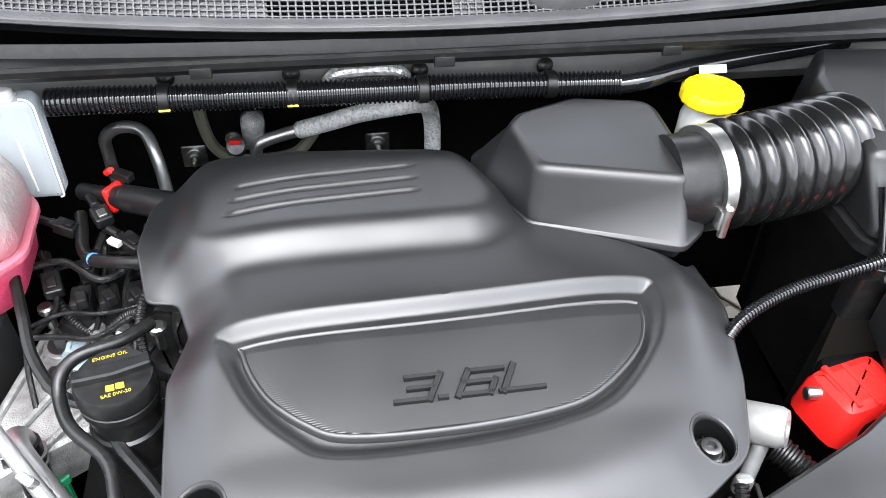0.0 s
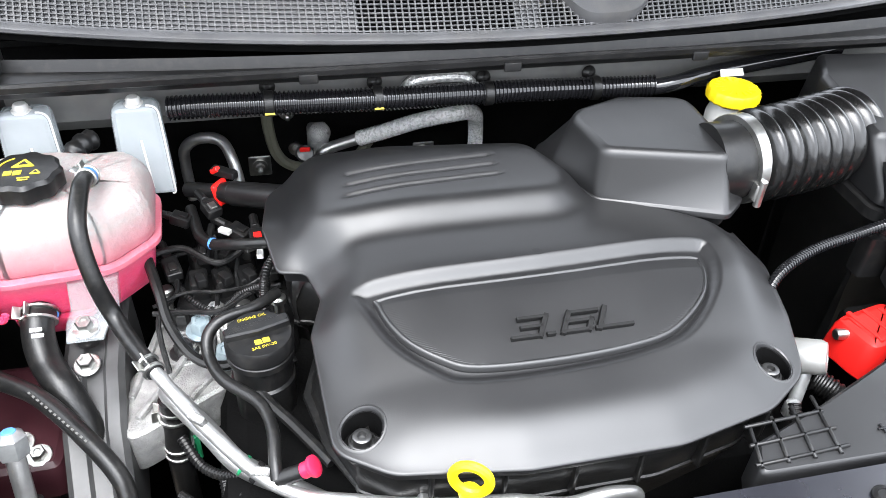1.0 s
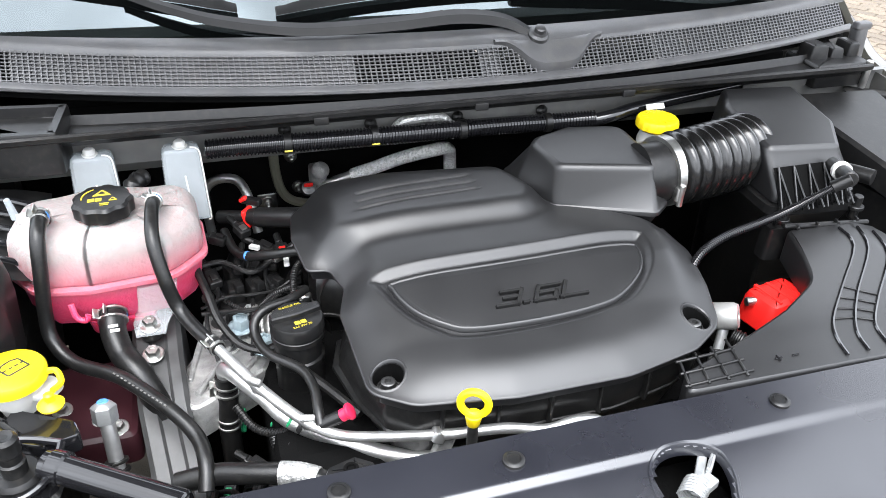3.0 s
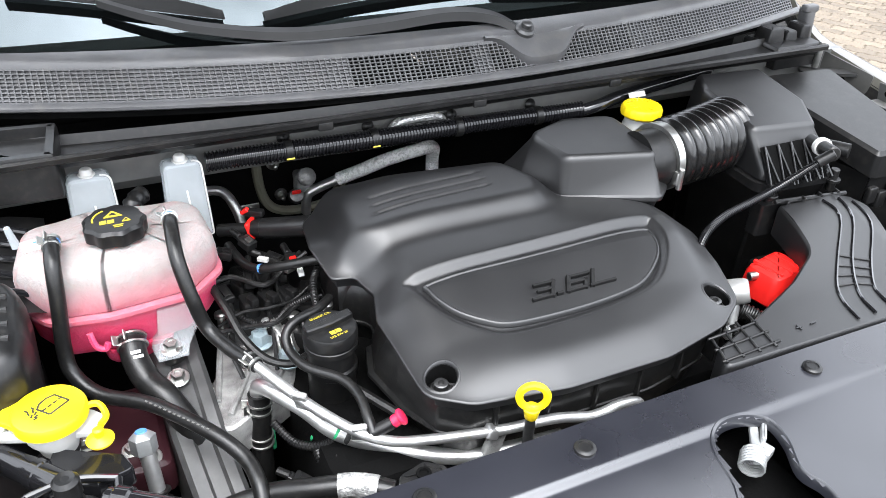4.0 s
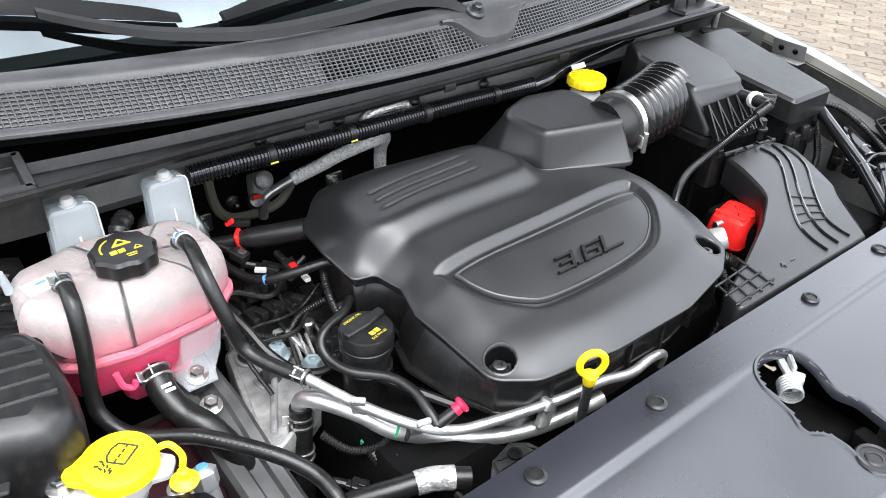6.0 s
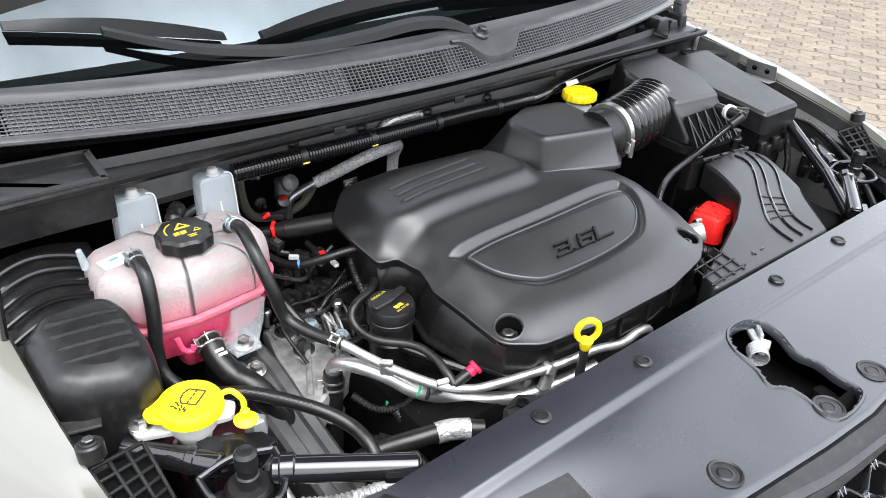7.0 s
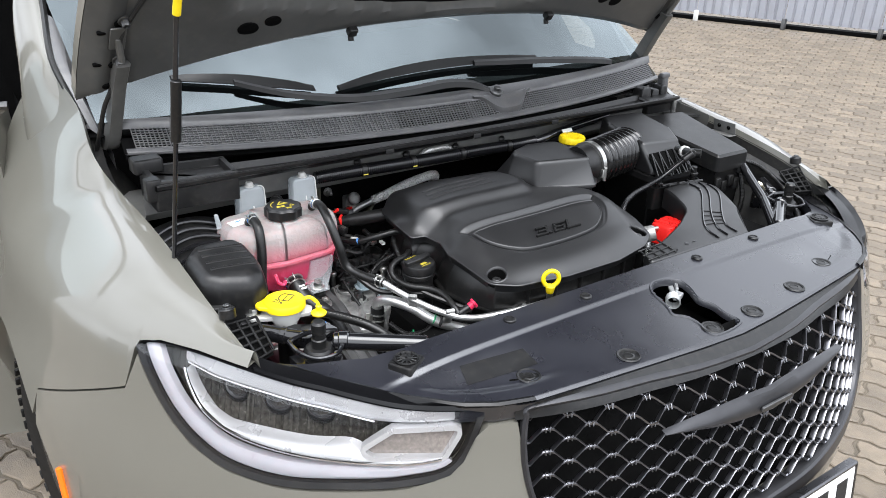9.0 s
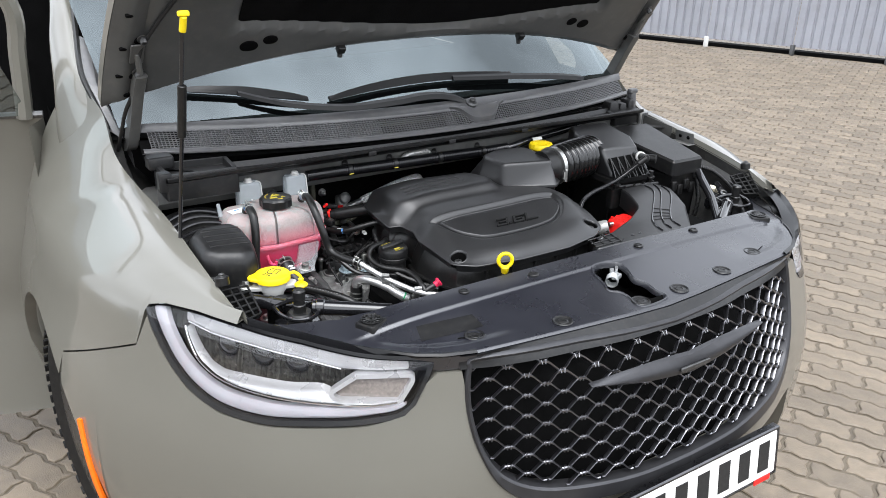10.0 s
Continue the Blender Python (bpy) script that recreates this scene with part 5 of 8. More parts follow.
for ch, wide in (("3", 0.0285), (".", 0.026), ("6", 0.0295), ("L", 0.030)):
    bm = bmesh.new()
    for x0, y0, x1, y1 in GLYPHS[ch]:
        a, b = [Vector((pen + u * wide + 0.011 * v, 0.0205 * v, 0)) for u, v in ((x0, y0), (x1, y1))]
        d = (b - a).normalized()
        n = Vector((-d.y, d.x, 0)) * (0.0018 if abs(d.x) > 0.8 else 0.0026)
        a, b = a - d * 0.0022, b + d * 0.0022
        loops = [[badge_m @ (p + Vector((0, 0, z))) for p in (a - n * q, b - n * q, b + n * q, a + n * q)] for q, z in ((1.1, 0.0), (1.0, 0.0042), (0.8, 0.005))]
        loft(bm, loops, True, False, True)
    part("badge_letter", bm, M_BADGE, engine_cover, "raised black displacement lettering", smooth=False)
    pen += wide * (1.24 if ch != "." else 0.48)
for bx, by in WELLS:
    ring = [(math.cos(a), math.sin(a)) for a in np.linspace(0, 2 * math.pi, 40, endpoint=False)]

    def on_cover(r, dz):
        return [(bx + r * c, by + r * q, float(cover_z(np.array([bx + r * c]), np.array([by + r * q]))[0]) + dz) for c, q in ring]

    floor_h = float(cover_z(np.array([bx]), np.array([by]))[0]) - 0.022
    bm = bmesh.new()
    loft(bm, [on_cover(0.0222, -0.0006), on_cover(0.0212, 0.0006), on_cover(0.0196, 0.0008), on_cover(0.0182, -0.0006), on_cover(0.0176, -0.004)])
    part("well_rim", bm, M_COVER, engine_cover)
    # well wall and floor are coloured near black for the shade inside
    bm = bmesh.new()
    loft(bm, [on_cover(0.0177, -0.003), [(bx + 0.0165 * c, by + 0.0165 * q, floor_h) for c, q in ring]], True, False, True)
    part("bolt_well", bm, M_DARK, engine_cover, "round bolt well, near black for the shade in it")
    bm = bmesh.new()
    m = Matrix.Translation((bx, by, floor_h + 0.001))
    lathe(bm, [(0.0125, 0.0), (0.0125, 0.004), (0.0105, 0.005), (0.010, 0.003), (0.0085, 0.003), (0.0085, 0.011), (0.007, 0.012), (0.0040, 0.012), (0.0035, 0.007)], m, 24)
    part("cover_bolt", bm, M_DARKSTEEL, engine_cover, "dark socket bolt in its well")
# the intake below the cover
bm = bmesh.new()


def plenum_loop(d_left, d_front, z):
    """The plenum bulges out from under the cover beside the oil filler."""
    a, b = inset_loop(COVER, d_left), inset_loop(COVER, d_front)
    out = []
    for p, q in zip(a, b):
        w = 1 - float(ease(np.array(q[1]), 0.555, 0.60)) * (1 - float(ease(np.array(q[1]), 0.70, 0.73))) * (1 if q[0] < -0.2 else 0)
        out.append((p[0] + (q[0] - p[0]) * w, p[1] + (q[1] - p[1]) * w, z))
    return out


loft(bm, [plenum_loop(*row) for row in ((0.030, 0.035, 0.962), (0.014, 0.026, 0.950), (0.002, 0.018, 0.932), (-0.004, 0.018, 0.915), (-0.004, 0.020, 0.902), (-0.006, 0.020, 0.899), (-0.013, 0.018, 0.898), (-0.014, 0.018, 0.894), (-0.006, 0.022, 0.892), (0.0, 0.030, 0.88), (0.012, 0.032, 0.86), (0.05, 0.05, 0.80))], True)
manifold = single("intake_manifold", bm, M_RUBBER, "black plastic intake manifold under the engine cover", "manifold")
for k in range(6):
    bm = bmesh.new()
    x = -0.22 + 0.065 * k
    block(bm, (0.004, 0.034, 0.055), Matrix.Translation((x, 0.502 + 0.5 * (x + 0.07) ** 2, 0.90)), 0.0012)
    part("rib", bm, M_RUBBER, manifold)
# plain block, coloured near black for the shade low in the bay
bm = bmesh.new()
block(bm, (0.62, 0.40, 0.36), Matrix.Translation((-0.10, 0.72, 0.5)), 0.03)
single("engine_block", bm, M_DARK, "engine block deep in the bay, near black for the shade there", "engine")

# ---- intake duct, bellows, filter housing, fuse box, battery cover ----
resonator = thing("intake_resonator", "satin black plastic intake resonator box", "air intake")
bm = bmesh.new()
low = RES_LOW
top = rounded([(0.031, 0.784), (0.167, 0.747), (0.184, 0.79), (0.188, 0.895), (0.10, 0.91), (0.035, 0.885), (0.02, 0.865)], [0.02, 0.012, 0.02, 0.03, 0.03, 0.03, 0.03], 5)
lo_in = inset_loop(low, -0.0035)
loft(bm, [[(x, y, 1.000) for x, y in inset_loop(low, 0.006)], [(x, y, 1.014) for x, y in inset_loop(low, 0.004)], [(x, y, 1.0145) for x, y in lo_in], [(x, y, 1.0205) for x, y in lo_in], [(x, y, 1.0215) for x, y in inset_loop(low, -0.003)], [(x, y, 1.0235) for x, y in low],
          [(x, y, 1.070) for x, y in top]] + [[(x, y, z) for x, y in inset_loop(top, d)] for d, z in ((0.0008, 1.0742), (0.0028, 1.0776), (0.0060, 1.0800), (0.0095, 1.0808))], True, True, True)
part("resonator_body", bm, M_COVER, resonator)
bm = bmesh.new()
tube(bm, [(0.165, 0.79, 1.047), (0.185, 0.79, 1.047), (0.205, 0.792, 1.047)], 0.047, 28, 4)
part("outlet_spigot", bm, M_PLASTIC, resonator)

duct = thing("intake_bellows", "glossy black ribbed rubber intake bellows", "hose")
bm = bmesh.new()
axis = spline([(0.20, 0.792, 1.047), (0.26, 0.80, 1.048), (0.32, 0.815, 1.046), (0.385, 0.84, 1.04)], 44)
tube(bm, axis, lambda w: 0.0455 + 0.005 * w + (0.010 * abs(math.sin(math.pi * 9 * (w - 0.14) / 0.86)) ** 0.7 if w > 0.14 else 0), 36, raw=True)
part("bellows", bm, material("gloss_rubber", (0.006, 0.006, 0.006), 0.20, spec=0.6, gloss_ior=1.5, vary=0.2, vary_size=0.02), duct)
bm = bmesh.new()
tube(bm, [(0.200, 0.792, 1.047), (0.208, 0.793, 1.047), (0.216, 0.7935, 1.047)], 0.0535, 36, 2)
band = part("hose_clamp", bm, M_STEEL, duct, "bright steel band clamp")
bm = bmesh.new()
block(bm, (0.012, 0.014, 0.022), Matrix.Translation((0.209, 0.742, 1.024)), 0.002)
rod(bm, (0.209, 0.736, 1.018), (0.209, 0.736, 1.052), 0.0045, 10)
part("clamp_screw", bm, M_STEEL, band)

filterbox = thing("air_filter_housing", "black plastic air filter housing with front fins", "air filter housing")
bm = bmesh.new()
lowf = rounded([(0.366, 0.722), (0.50, 0.712), (0.545, 0.80), (0.55, 0.95), (0.40, 0.962), (0.374, 0.90)], 0.015, 4)
topf = rounded([(0.366, 0.765), (0.49, 0.752), (0.53, 0.82), (0.535, 0.94), (0.40, 0.95), (0.375, 0.90)], 0.015, 4)


def zt(y):
    return 1.078 + (y - 0.76) * 0.13


loft(bm, [[(x, y, 1.008) for x, y in lowf], [(x, y, 1.02) for x, y in lowf]] + [[(x, y, zt(y) + dz) for x, y in inset_loop(topf, d)] for d, dz in ((0.0, -0.012), (0.001, -0.006), (0.004, -0.002), (0.009, 0.0))], True, True, True)
part("housing_lid", bm, M_COVER, filterbox)
bm = bmesh.new()
prism(bm, inset_loop(lowf, -0.004), [(0.03, 0.72), (0.02, 0.94), (0.0, 0.985), (-0.004, 0.99), (-0.004, 1.004), (0.0, 1.006)])
part("housing_base", bm, M_PLASTIC, filterbox)
# flat near-black sheet stands for the shade behind the fins
bm = bmesh.new()
loft(bm, [[(x, 0.7015 - 0.002, 1.014), (x, 0.7415 - 0.002, 1.060)] for x in (0.362, 0.40, 0.44, 0.482)], closed=False)
part("recess_shade", bm, M_DARK, filterbox, "near-black sheet standing for shade between the front fins")
for k in range(5):
    x = 0.368 + 0.027 * k
    bm = bmesh.new()
    a = [(x - 0.010, 0.692, 1.010), (x + 0.010, 0.692, 1.010), (x, 0.736, 1.062)]
    b = [(p[0], p[1] + 0.004, p[2] - 0.003) for p in a]
    for p, q in ((0, 2), (1, 2)):
        rod(bm, a[p], a[q], 0.0014, 6)
    loft(bm, [[(x, 0.692, 1.010), (x, 0.736, 1.062)], [(x, 0.712, 1.006), (x, 0.745, 1.056)]], closed=False)
    part("fin", bm, M_COVER, filterbox)
bm = bmesh.new()
tube(bm, [(0.478, 0.742, 1.045), (0.49, 0.715, 1.05), (0.503, 0.69, 1.052)], 0.012, 14, 4)
part("breather_spigot", bm, M_RUBBER, filterbox)

fusebox = thing("fuse_box", "matt black fuse box with a flat lid", "fuse box")
bm = bmesh.new()
o = rounded([(0.586, 0.692), (0.712, 0.69), (0.738, 0.955), (0.545, 0.965)], 0.012, 4)


def zf(y):
    return 1.03 + (y - 0.69) * 0.16


loft(bm, [[(x, y, zf(y) - 0.045) for x, y in o], [(x, y, zf(y) - 0.006) for x, y in inset_loop(o, 0.002)], [(x, y, zf(y)) for x, y in inset_loop(o, 0.008)]], True, True, True)
part("lid", bm, M_PLASTIC, fusebox, "smooth matt black lid")
bm = bmesh.new()
prism(bm, inset_loop(o, 0.008), [(0.01, 0.78), (0.0, 0.985)])
part("box_base", bm, M_PLASTIC, fusebox)

battery = thing("battery_cover", "black plastic battery air duct cover with grooves", "battery cover")
bm = bmesh.new()
BAT_GROOVES = [[(0.440, 0.662), (0.432, 0.619), (0.362, 0.554), (0.307, 0.503), (0.285, 0.470), (0.275, 0.438)], [(0.470, 0.658), (0.449, 0.609), (0.379, 0.543), (0.337, 0.498), (0.316, 0.468), (0.307, 0.439)], [(0.492, 0.648), (0.472, 0.594), (0.402, 0.529), (0.358, 0.486), (0.345, 0.462), (0.340, 0.439)]]
BAT = rounded([(0.048, 0.430), (0.365, 0.424), (0.47, 0.535), (0.525, 0.64), (0.512, 0.674), (0.362, 0.678), (0.345, 0.62), (0.330, 0.575), (0.258, 0.536), (0.151, 0.494), (0.066, 0.465)], [0.01, 0.01, 0.04, 0.02, 0.012, 0.01, 0.03, 0.05, 0.03, 0.02, 0.01], 5)


def bat_z(x, y):
    return 0.966 + 0.024 * float(ease(np.array(y), 0.50, 0.66)) - 0.015 * float(ease(np.array(x), 0.46, 0.54))


loft(bm, [[(x, y, bat_z(x, y) + dz) for x, y in inset_loop(BAT, d)] for d, dz in ((0.0, -0.05), (0.0, -0.006), (0.0015, -0.002), (0.004, 0.0))], True, True, False)
brim = inset_loop(BAT, 0.004)
rows = []
for y in np.linspace(min(p[1] for p in brim) + 0.0004, max(p[1] for p in brim) - 0.0004, 90):
    cut = [p[0] + (q[0] - p[0]) * (y - p[1]) / (q[1] - p[1]) for p, q in zip(brim, brim[1:] + brim[:1]) if (p[1] - y) * (q[1] - y) < 0]
    if len(cut) >= 2:
        rows.append([(x, y, bat_z(x, y)) for x in np.linspace(min(cut), max(cut), 40)])
loft(bm, rows, closed=False)
part("cover_body", bm, M_COVER, battery)

terminal = thing("battery_terminal", "red plastic battery terminal cap", "terminal cover")
bm = bmesh.new()
block(bm, (0.088, 0.068, 0.054), Matrix.Translation((0.313, 0.607, 0.883)) @ Matrix.Rotation(0.2, 4, "Z"), 0.012, 0.88)
block(bm, (0.035, 0.03, 0.045), Matrix.Translation((0.345, 0.60, 0.86)), 0.005)
part("terminal_cap", bm, M_RED, terminal)

# engine harness along the firewall
harness = thing("harness_conduit", "thick black ribbed wiring conduit along the firewall", "conduit")
bm = bmesh.new()
tube(bm, [(-0.44, 0.985, 1.063), (-0.38, 0.980, 1.065), (-0.2, 0.978, 1.061), (0.0, 0.982, 1.057), (0.12, 0.978, 1.055), (0.18, 0.965, 1.060)], 0.0126, 16, 10, ribs=0.0052, depth=0.0022)
part("conduit", bm, M_GLOSS, harness)

reservoir = thing("brake_fluid_reservoir", "milky brake fluid reservoir with a yellow cap", "fluid reservoir")
bm = bmesh.new()
lathe(bm, [(0.026, 0.93), (0.029, 0.95), (0.029, 1.03), (0.024, 1.045)], Matrix.Translation((0.274, 0.926, 0.004)), 24)
part("reservoir_body", bm, M_WHITE, reservoir, "milky white plastic body")
bm = bmesh.new()
lathe(bm, [(0.033, 1.050), (0.0345, 1.052), (0.0345, 1.062), (0.032, 1.066), (0.02, 1.067), (0.004, 1.067)], Matrix.Translation((0.274, 0.926, 0.004)), 64, 0.02, 18)
part("cap", bm, M_YELLOW, reservoir, "yellow ribbed cap")

# ---- coolant tank ----
tank = thing("coolant_tank", "milky coolant expansion tank half full of pink coolant", "coolant tank")
TANK = rounded([(-0.700, 0.845), (-0.665, 0.795), (-0.60, 0.785), (-0.50, 0.795), (-0.458, 0.84), (-0.462, 0.92), (-0.485, 0.955), (-0.62, 0.965), (-0.69, 0.93)], 0.03, 6)


def translucent(name, level, soft):
    """Milky plastic that shows the pink coolant inside up to its level."""
    m = material(name, (0.33, 0.288, 0.28), 0.42, spec=0.35, vary=0.05, vary_size=0.012, sss=0.85, grain=0.22, grain_size=0.006)
    t = m.node_tree
    b = t.nodes["Principled BSDF"]
    src = b.inputs["Base Color"].links[0].from_socket
    co = t.nodes.new("ShaderNodeTexCoord")
    sep = t.nodes.new("ShaderNodeSeparateXYZ")
    t.links.new(co.outputs["Object"], sep.inputs[0])
    mr = t.nodes.new("ShaderNodeMapRange")
    mr.inputs["From Min"].default_value, mr.inputs["From Max"].default_value = level + soft, level - soft
    t.links.new(sep.outputs["Z"], mr.inputs["Value"])
    mx = t.nodes.new("ShaderNodeMix")
    mx.data_type = "RGBA"
    t.links.new(mr.outputs[0], mx.inputs["Factor"])
    t.links.new(src, mx.inputs["A"])
    mx.inputs["B"].default_value = (0.60, 0.055, 0.13, 1)
    t.links.new(mx.outputs["Result"], b.inputs["Base Color"])
    return m


M_MILK = translucent("milky_plastic", 0.988, 0.034)
def clear_plastic(name, colour, clear):
    """Cloudy clear plastic: part of the light goes straight through."""
    m = material(name, colour, 0.22, vary=0.03, vary_size=0.02)
    t = m.node_tree
    mix = t.nodes.new("ShaderNodeMixShader")
    mix.inputs[0].default_value = clear
    thru = t.nodes.new("ShaderNodeBsdfTransparent")
    thru.inputs["Color"].default_value = (0.93, 0.96, 0.97, 1)
    t.links.new(t.nodes["Principled BSDF"].outputs[0], mix.inputs[1])
    t.links.new(thru.outputs[0], mix.inputs[2])
    t.links.new(mix.outputs[0], t.nodes["Material Output"].inputs[0])
    return m


M_EAR = clear_plastic("clear_milky_plastic", (0.58, 0.62, 0.64), 0.60)
M_FOOT = clear_plastic("clear_foot_plastic", (0.50, 0.52, 0.53), 0.62)


def shrunk(loop, d):
    """A loop drawn in towards its middle by about d."""
    cx, cy = sum(p[0] for p in loop) / len(loop), sum(p[1] for p in loop) / len(loop)
    return [(cx + (x - cx) * (1 - d / 0.115), cy + (y - cy) * (1 - d / 0.085)) for x, y in loop]


def tank_top(x, y, z):
    """The roof falls to the rear and has two shallow valleys between its chambers."""
    w = max(z - 1.0, 0) / 0.05
    return z - w * (0.10 * max(y - 0.88, 0) + 0.006 * math.exp(-((x + 0.522) / 0.032) ** 2) + 0.005 * math.exp(-((x + 0.628) / 0.032) ** 2))


def tank_wall(x, y, z):
    """The front wall is drawn in between the three chambers."""
    w = min(max((z - 0.986) / 0.012, 0), 1) * (1 if y < 0.86 else 0)
    return y + w * (0.008 * math.exp(-((x + 0.522) / 0.022) ** 2) + 0.007 * math.exp(-((x + 0.628) / 0.022) ** 2))


bm = bmesh.new()
TANK_FINE = [tuple(p)[:2] for p in spline([(x, y, 0) for x, y in TANK], 4, True)]
loft(bm, [[(x, tank_wall(x, y, z), tank_top(x, y, z)) for x, y in shrunk(TANK_FINE, d)] for d, z in ((0.004, 0.982), (0.001, 0.987), (0.0, 0.996), (0.001, 1.014), (0.003, 1.026), (0.0065, 1.035), (0.0115, 1.042), (0.018, 1.0465), (0.027, 1.0492), (0.05, 1.0508), (0.08, 1.0515))], True, True, True)
part("tank_upper", bm, M_MILK, tank, "milky white upper half", sharp=85)
bm = bmesh.new()
prism(bm, TANK, [(0.04, 0.905), (0.02, 0.913), (0.010, 0.93), (0.005, 0.965), (0.004, 0.972), (-0.004, 0.974), (-0.004, 0.980), (0.003, 0.982)])
part("tank_lower", bm, M_MILK, tank, "translucent lower half showing pink coolant")
bm = bmesh.new()
prism(bm, rounded([(-0.62, 0.80), (-0.53, 0.80), (-0.53, 0.86), (-0.62, 0.86)], 0.02, 4), [(0.012, 0.885), (0.004, 0.895), (0.0, 0.915)])
part("tank_sump", bm, M_MILK, tank, "pink sump with the hose outlet")
# front foot with its bolt
bm = bmesh.new()
loft(bm, [[(x, y, z) for x, y in ((a, 0.79), (a + 0.004, f), (b - 0.004, f), (b, 0.79), (b, 0.82), (a, 0.82))] for a, b, f, z in ((-0.562, -0.517, 0.764, 0.908), (-0.562, -0.517, 0.764, 0.911), (-0.560, -0.514, 0.776, 0.914), (-0.552, -0.503, 0.787, 0.93), (-0.548, -0.498, 0.789, 0.968))], True, True, True)
part("front_foot", bm, M_FOOT, tank, "clear plastic mounting foot")
for x, y, w in ((-0.475, 0.975, 0.056), (-0.595, 0.975, 0.060)):
    em = Matrix.Translation((x, y, 1.0)) @ Matrix.Rotation(radians(86), 4, "X")
    tab = rounded([(-w * 0.54, -0.04), (w * 0.54, -0.04), (w * 0.47, 0.077), (-w * 0.47, 0.077)], [0.004, 0.004, 0.013, 0.013], 6)
    bm = bmesh.new()
    prism(bm, tab, [(0.004, -0.015), (0.001, -0.013), (0, -0.009), (0, 0.011), (0.002, 0.0145), (0.006, 0.016)], em)
    ear = part("mounting_ear", bm, M_EAR, tank, "clear moulded mounting ear")
    bm = bmesh.new()
    tube(bm, [em @ Vector((a, b, 0.0135)) for a, b in tab[7:-7]], 0.0013, 8, raw=True)
    rod(bm, em @ Vector((0.006, -0.03, 0.0150)), em @ Vector((0.002, 0.035, 0.0150)), 0.0018, 8)
    part("ear_rim", bm, M_WHITE, ear, "whitish moulded rim")
    bm = bmesh.new()
    block(bm, (w * 0.78, 0.016, 0.006), Matrix.Translation((x, y, 1.066)), 0.003)
    part("ear_core", bm, M_EAR, ear)
    bm = bmesh.new()
    lathe(bm, [(0.011, -0.001), (0.011, 0.001), (0.0085, 0.002), (0.0085, 0.006), (0.0065, 0.009), (0.003, 0.0095)], Matrix.Translation((x, y, 1.077)), 18)
    part("ear_peg", bm, M_WHITE, ear)
bm = bmesh.new()
rod(bm, (-0.69, 0.90, 1.03), (-0.695, 0.90, 1.06), 0.006, 12, 0.004)
part("vent_nib", bm, M_EAR, tank)
bm = bmesh.new()
tube(bm, [(-0.628, 0.783, 0.962), (-0.624, 0.777, 0.945), (-0.614, 0.775, 0.94), (-0.61, 0.776, 0.947)], 0.004, 8, 5)
part("hose_hook", bm, M_MILK, tank)
bm = bmesh.new()
block(bm, (0.038, 0.026, 0.0012), Matrix.Translation((-0.662, 0.868, 1.0475)) @ Matrix.Rotation(0.2, 4, "Z"), 0.0004)
lab = part("sticker", bm, M_LABEL, tank, "white sticker with a plain blue mark")
bm = bmesh.new()
block(bm, (0.012, 0.004, 0.0006), Matrix.Translation((-0.662, 0.872, 1.0488)) @ Matrix.Rotation(0.2, 4, "Z"), 0.0002)
part("mark", bm, M_BLUE, lab)
bm = bmesh.new()
m = Matrix.Translation((-0.574, 0.852, 1.05))
lathe(bm, [(0.030, 0.0), (0.036, 0.003), (0.0365, 0.019), (0.033, 0.023), (0.018, 0.0235), (0.002, 0.0235)], m, 72, 0.045, 9)
cap = part("pressure_cap", bm, M_PLASTIC, tank, "black scalloped pressure cap with yellow warnings")
for x, y, pts in ((0.0, 0.010, ((-0.012, -0.007), (0.012, -0.007), (0, 0.009))), (0.014, -0.008, ((-0.006, -0.004), (0.006, -0.004), (0, 0.005)))):
    bm = bmesh.new()
    prism(bm, rounded(list(pts), 0.0012, 2), [(0, 0), (0, 0.0006)], m @ Matrix.Translation((x, y, 0.0235)))
    tri = part("warning_triangle", bm, M_PRINT, cap)
    bm = bmesh.new()
    prism(bm, rounded([(a * 0.4, b * 0.4) for a, b in pts], 0.0006, 2), [(0, 0), (0, 0.0004)], m @ Matrix.Translation((x, y, 0.0241)))
    part("pictogram", bm, M_INK, cap)
for a in range(9):
    bm = bmesh.new()
    an = radians(120 + a * 8)
    block(bm, (0.0022, 0.004, 0.0006), m @ Matrix.Rotation(an, 4, "Z") @ Matrix.Translation((0.024, 0, 0.0235)), 0.0002)
    part("print_bar", bm, M_PRINT, cap)
for dx in (-0.0045, 0.0045):
    bm = bmesh.new()
    prism(bm, rounded([(-0.004, -0.004), (0.004, -0.003), (0.004, 0.005), (-0.004, 0.004)], 0.0008, 2), [(0, 0), (0, 0.0006)], m @ Matrix.Translation((-0.008 + dx, -0.008, 0.0235)))
    part("book_symbol", bm, M_PRINT, cap)
for k in range(2):
    bm = bmesh.new()
    block(bm, (0.012 - 0.002 * k, 0.002, 0.0006), m @ Matrix.Translation((0.004, -0.018 - 0.004 * k, 0.0235)), 0.0002)
    part("print_bar", bm, M_PRINT, cap)

# ---- oil filler ----
oil = thing("oil_filler", "black oil filler cap with yellow lettering on its neck", "oil filler")
OX, OY = -0.357, 0.687
bm = bmesh.new()
lathe(bm, [(0.031, 0.78), (0.031, 0.895), (0.033, 0.897), (0.033, 0.905), (0.030, 0.907), (0.030, 0.93), (0.029, 0.935)], Matrix.Translation((OX, OY, 0)), 32)
part("filler_neck", bm, M_PLASTIC, oil)
bm = bmesh.new()
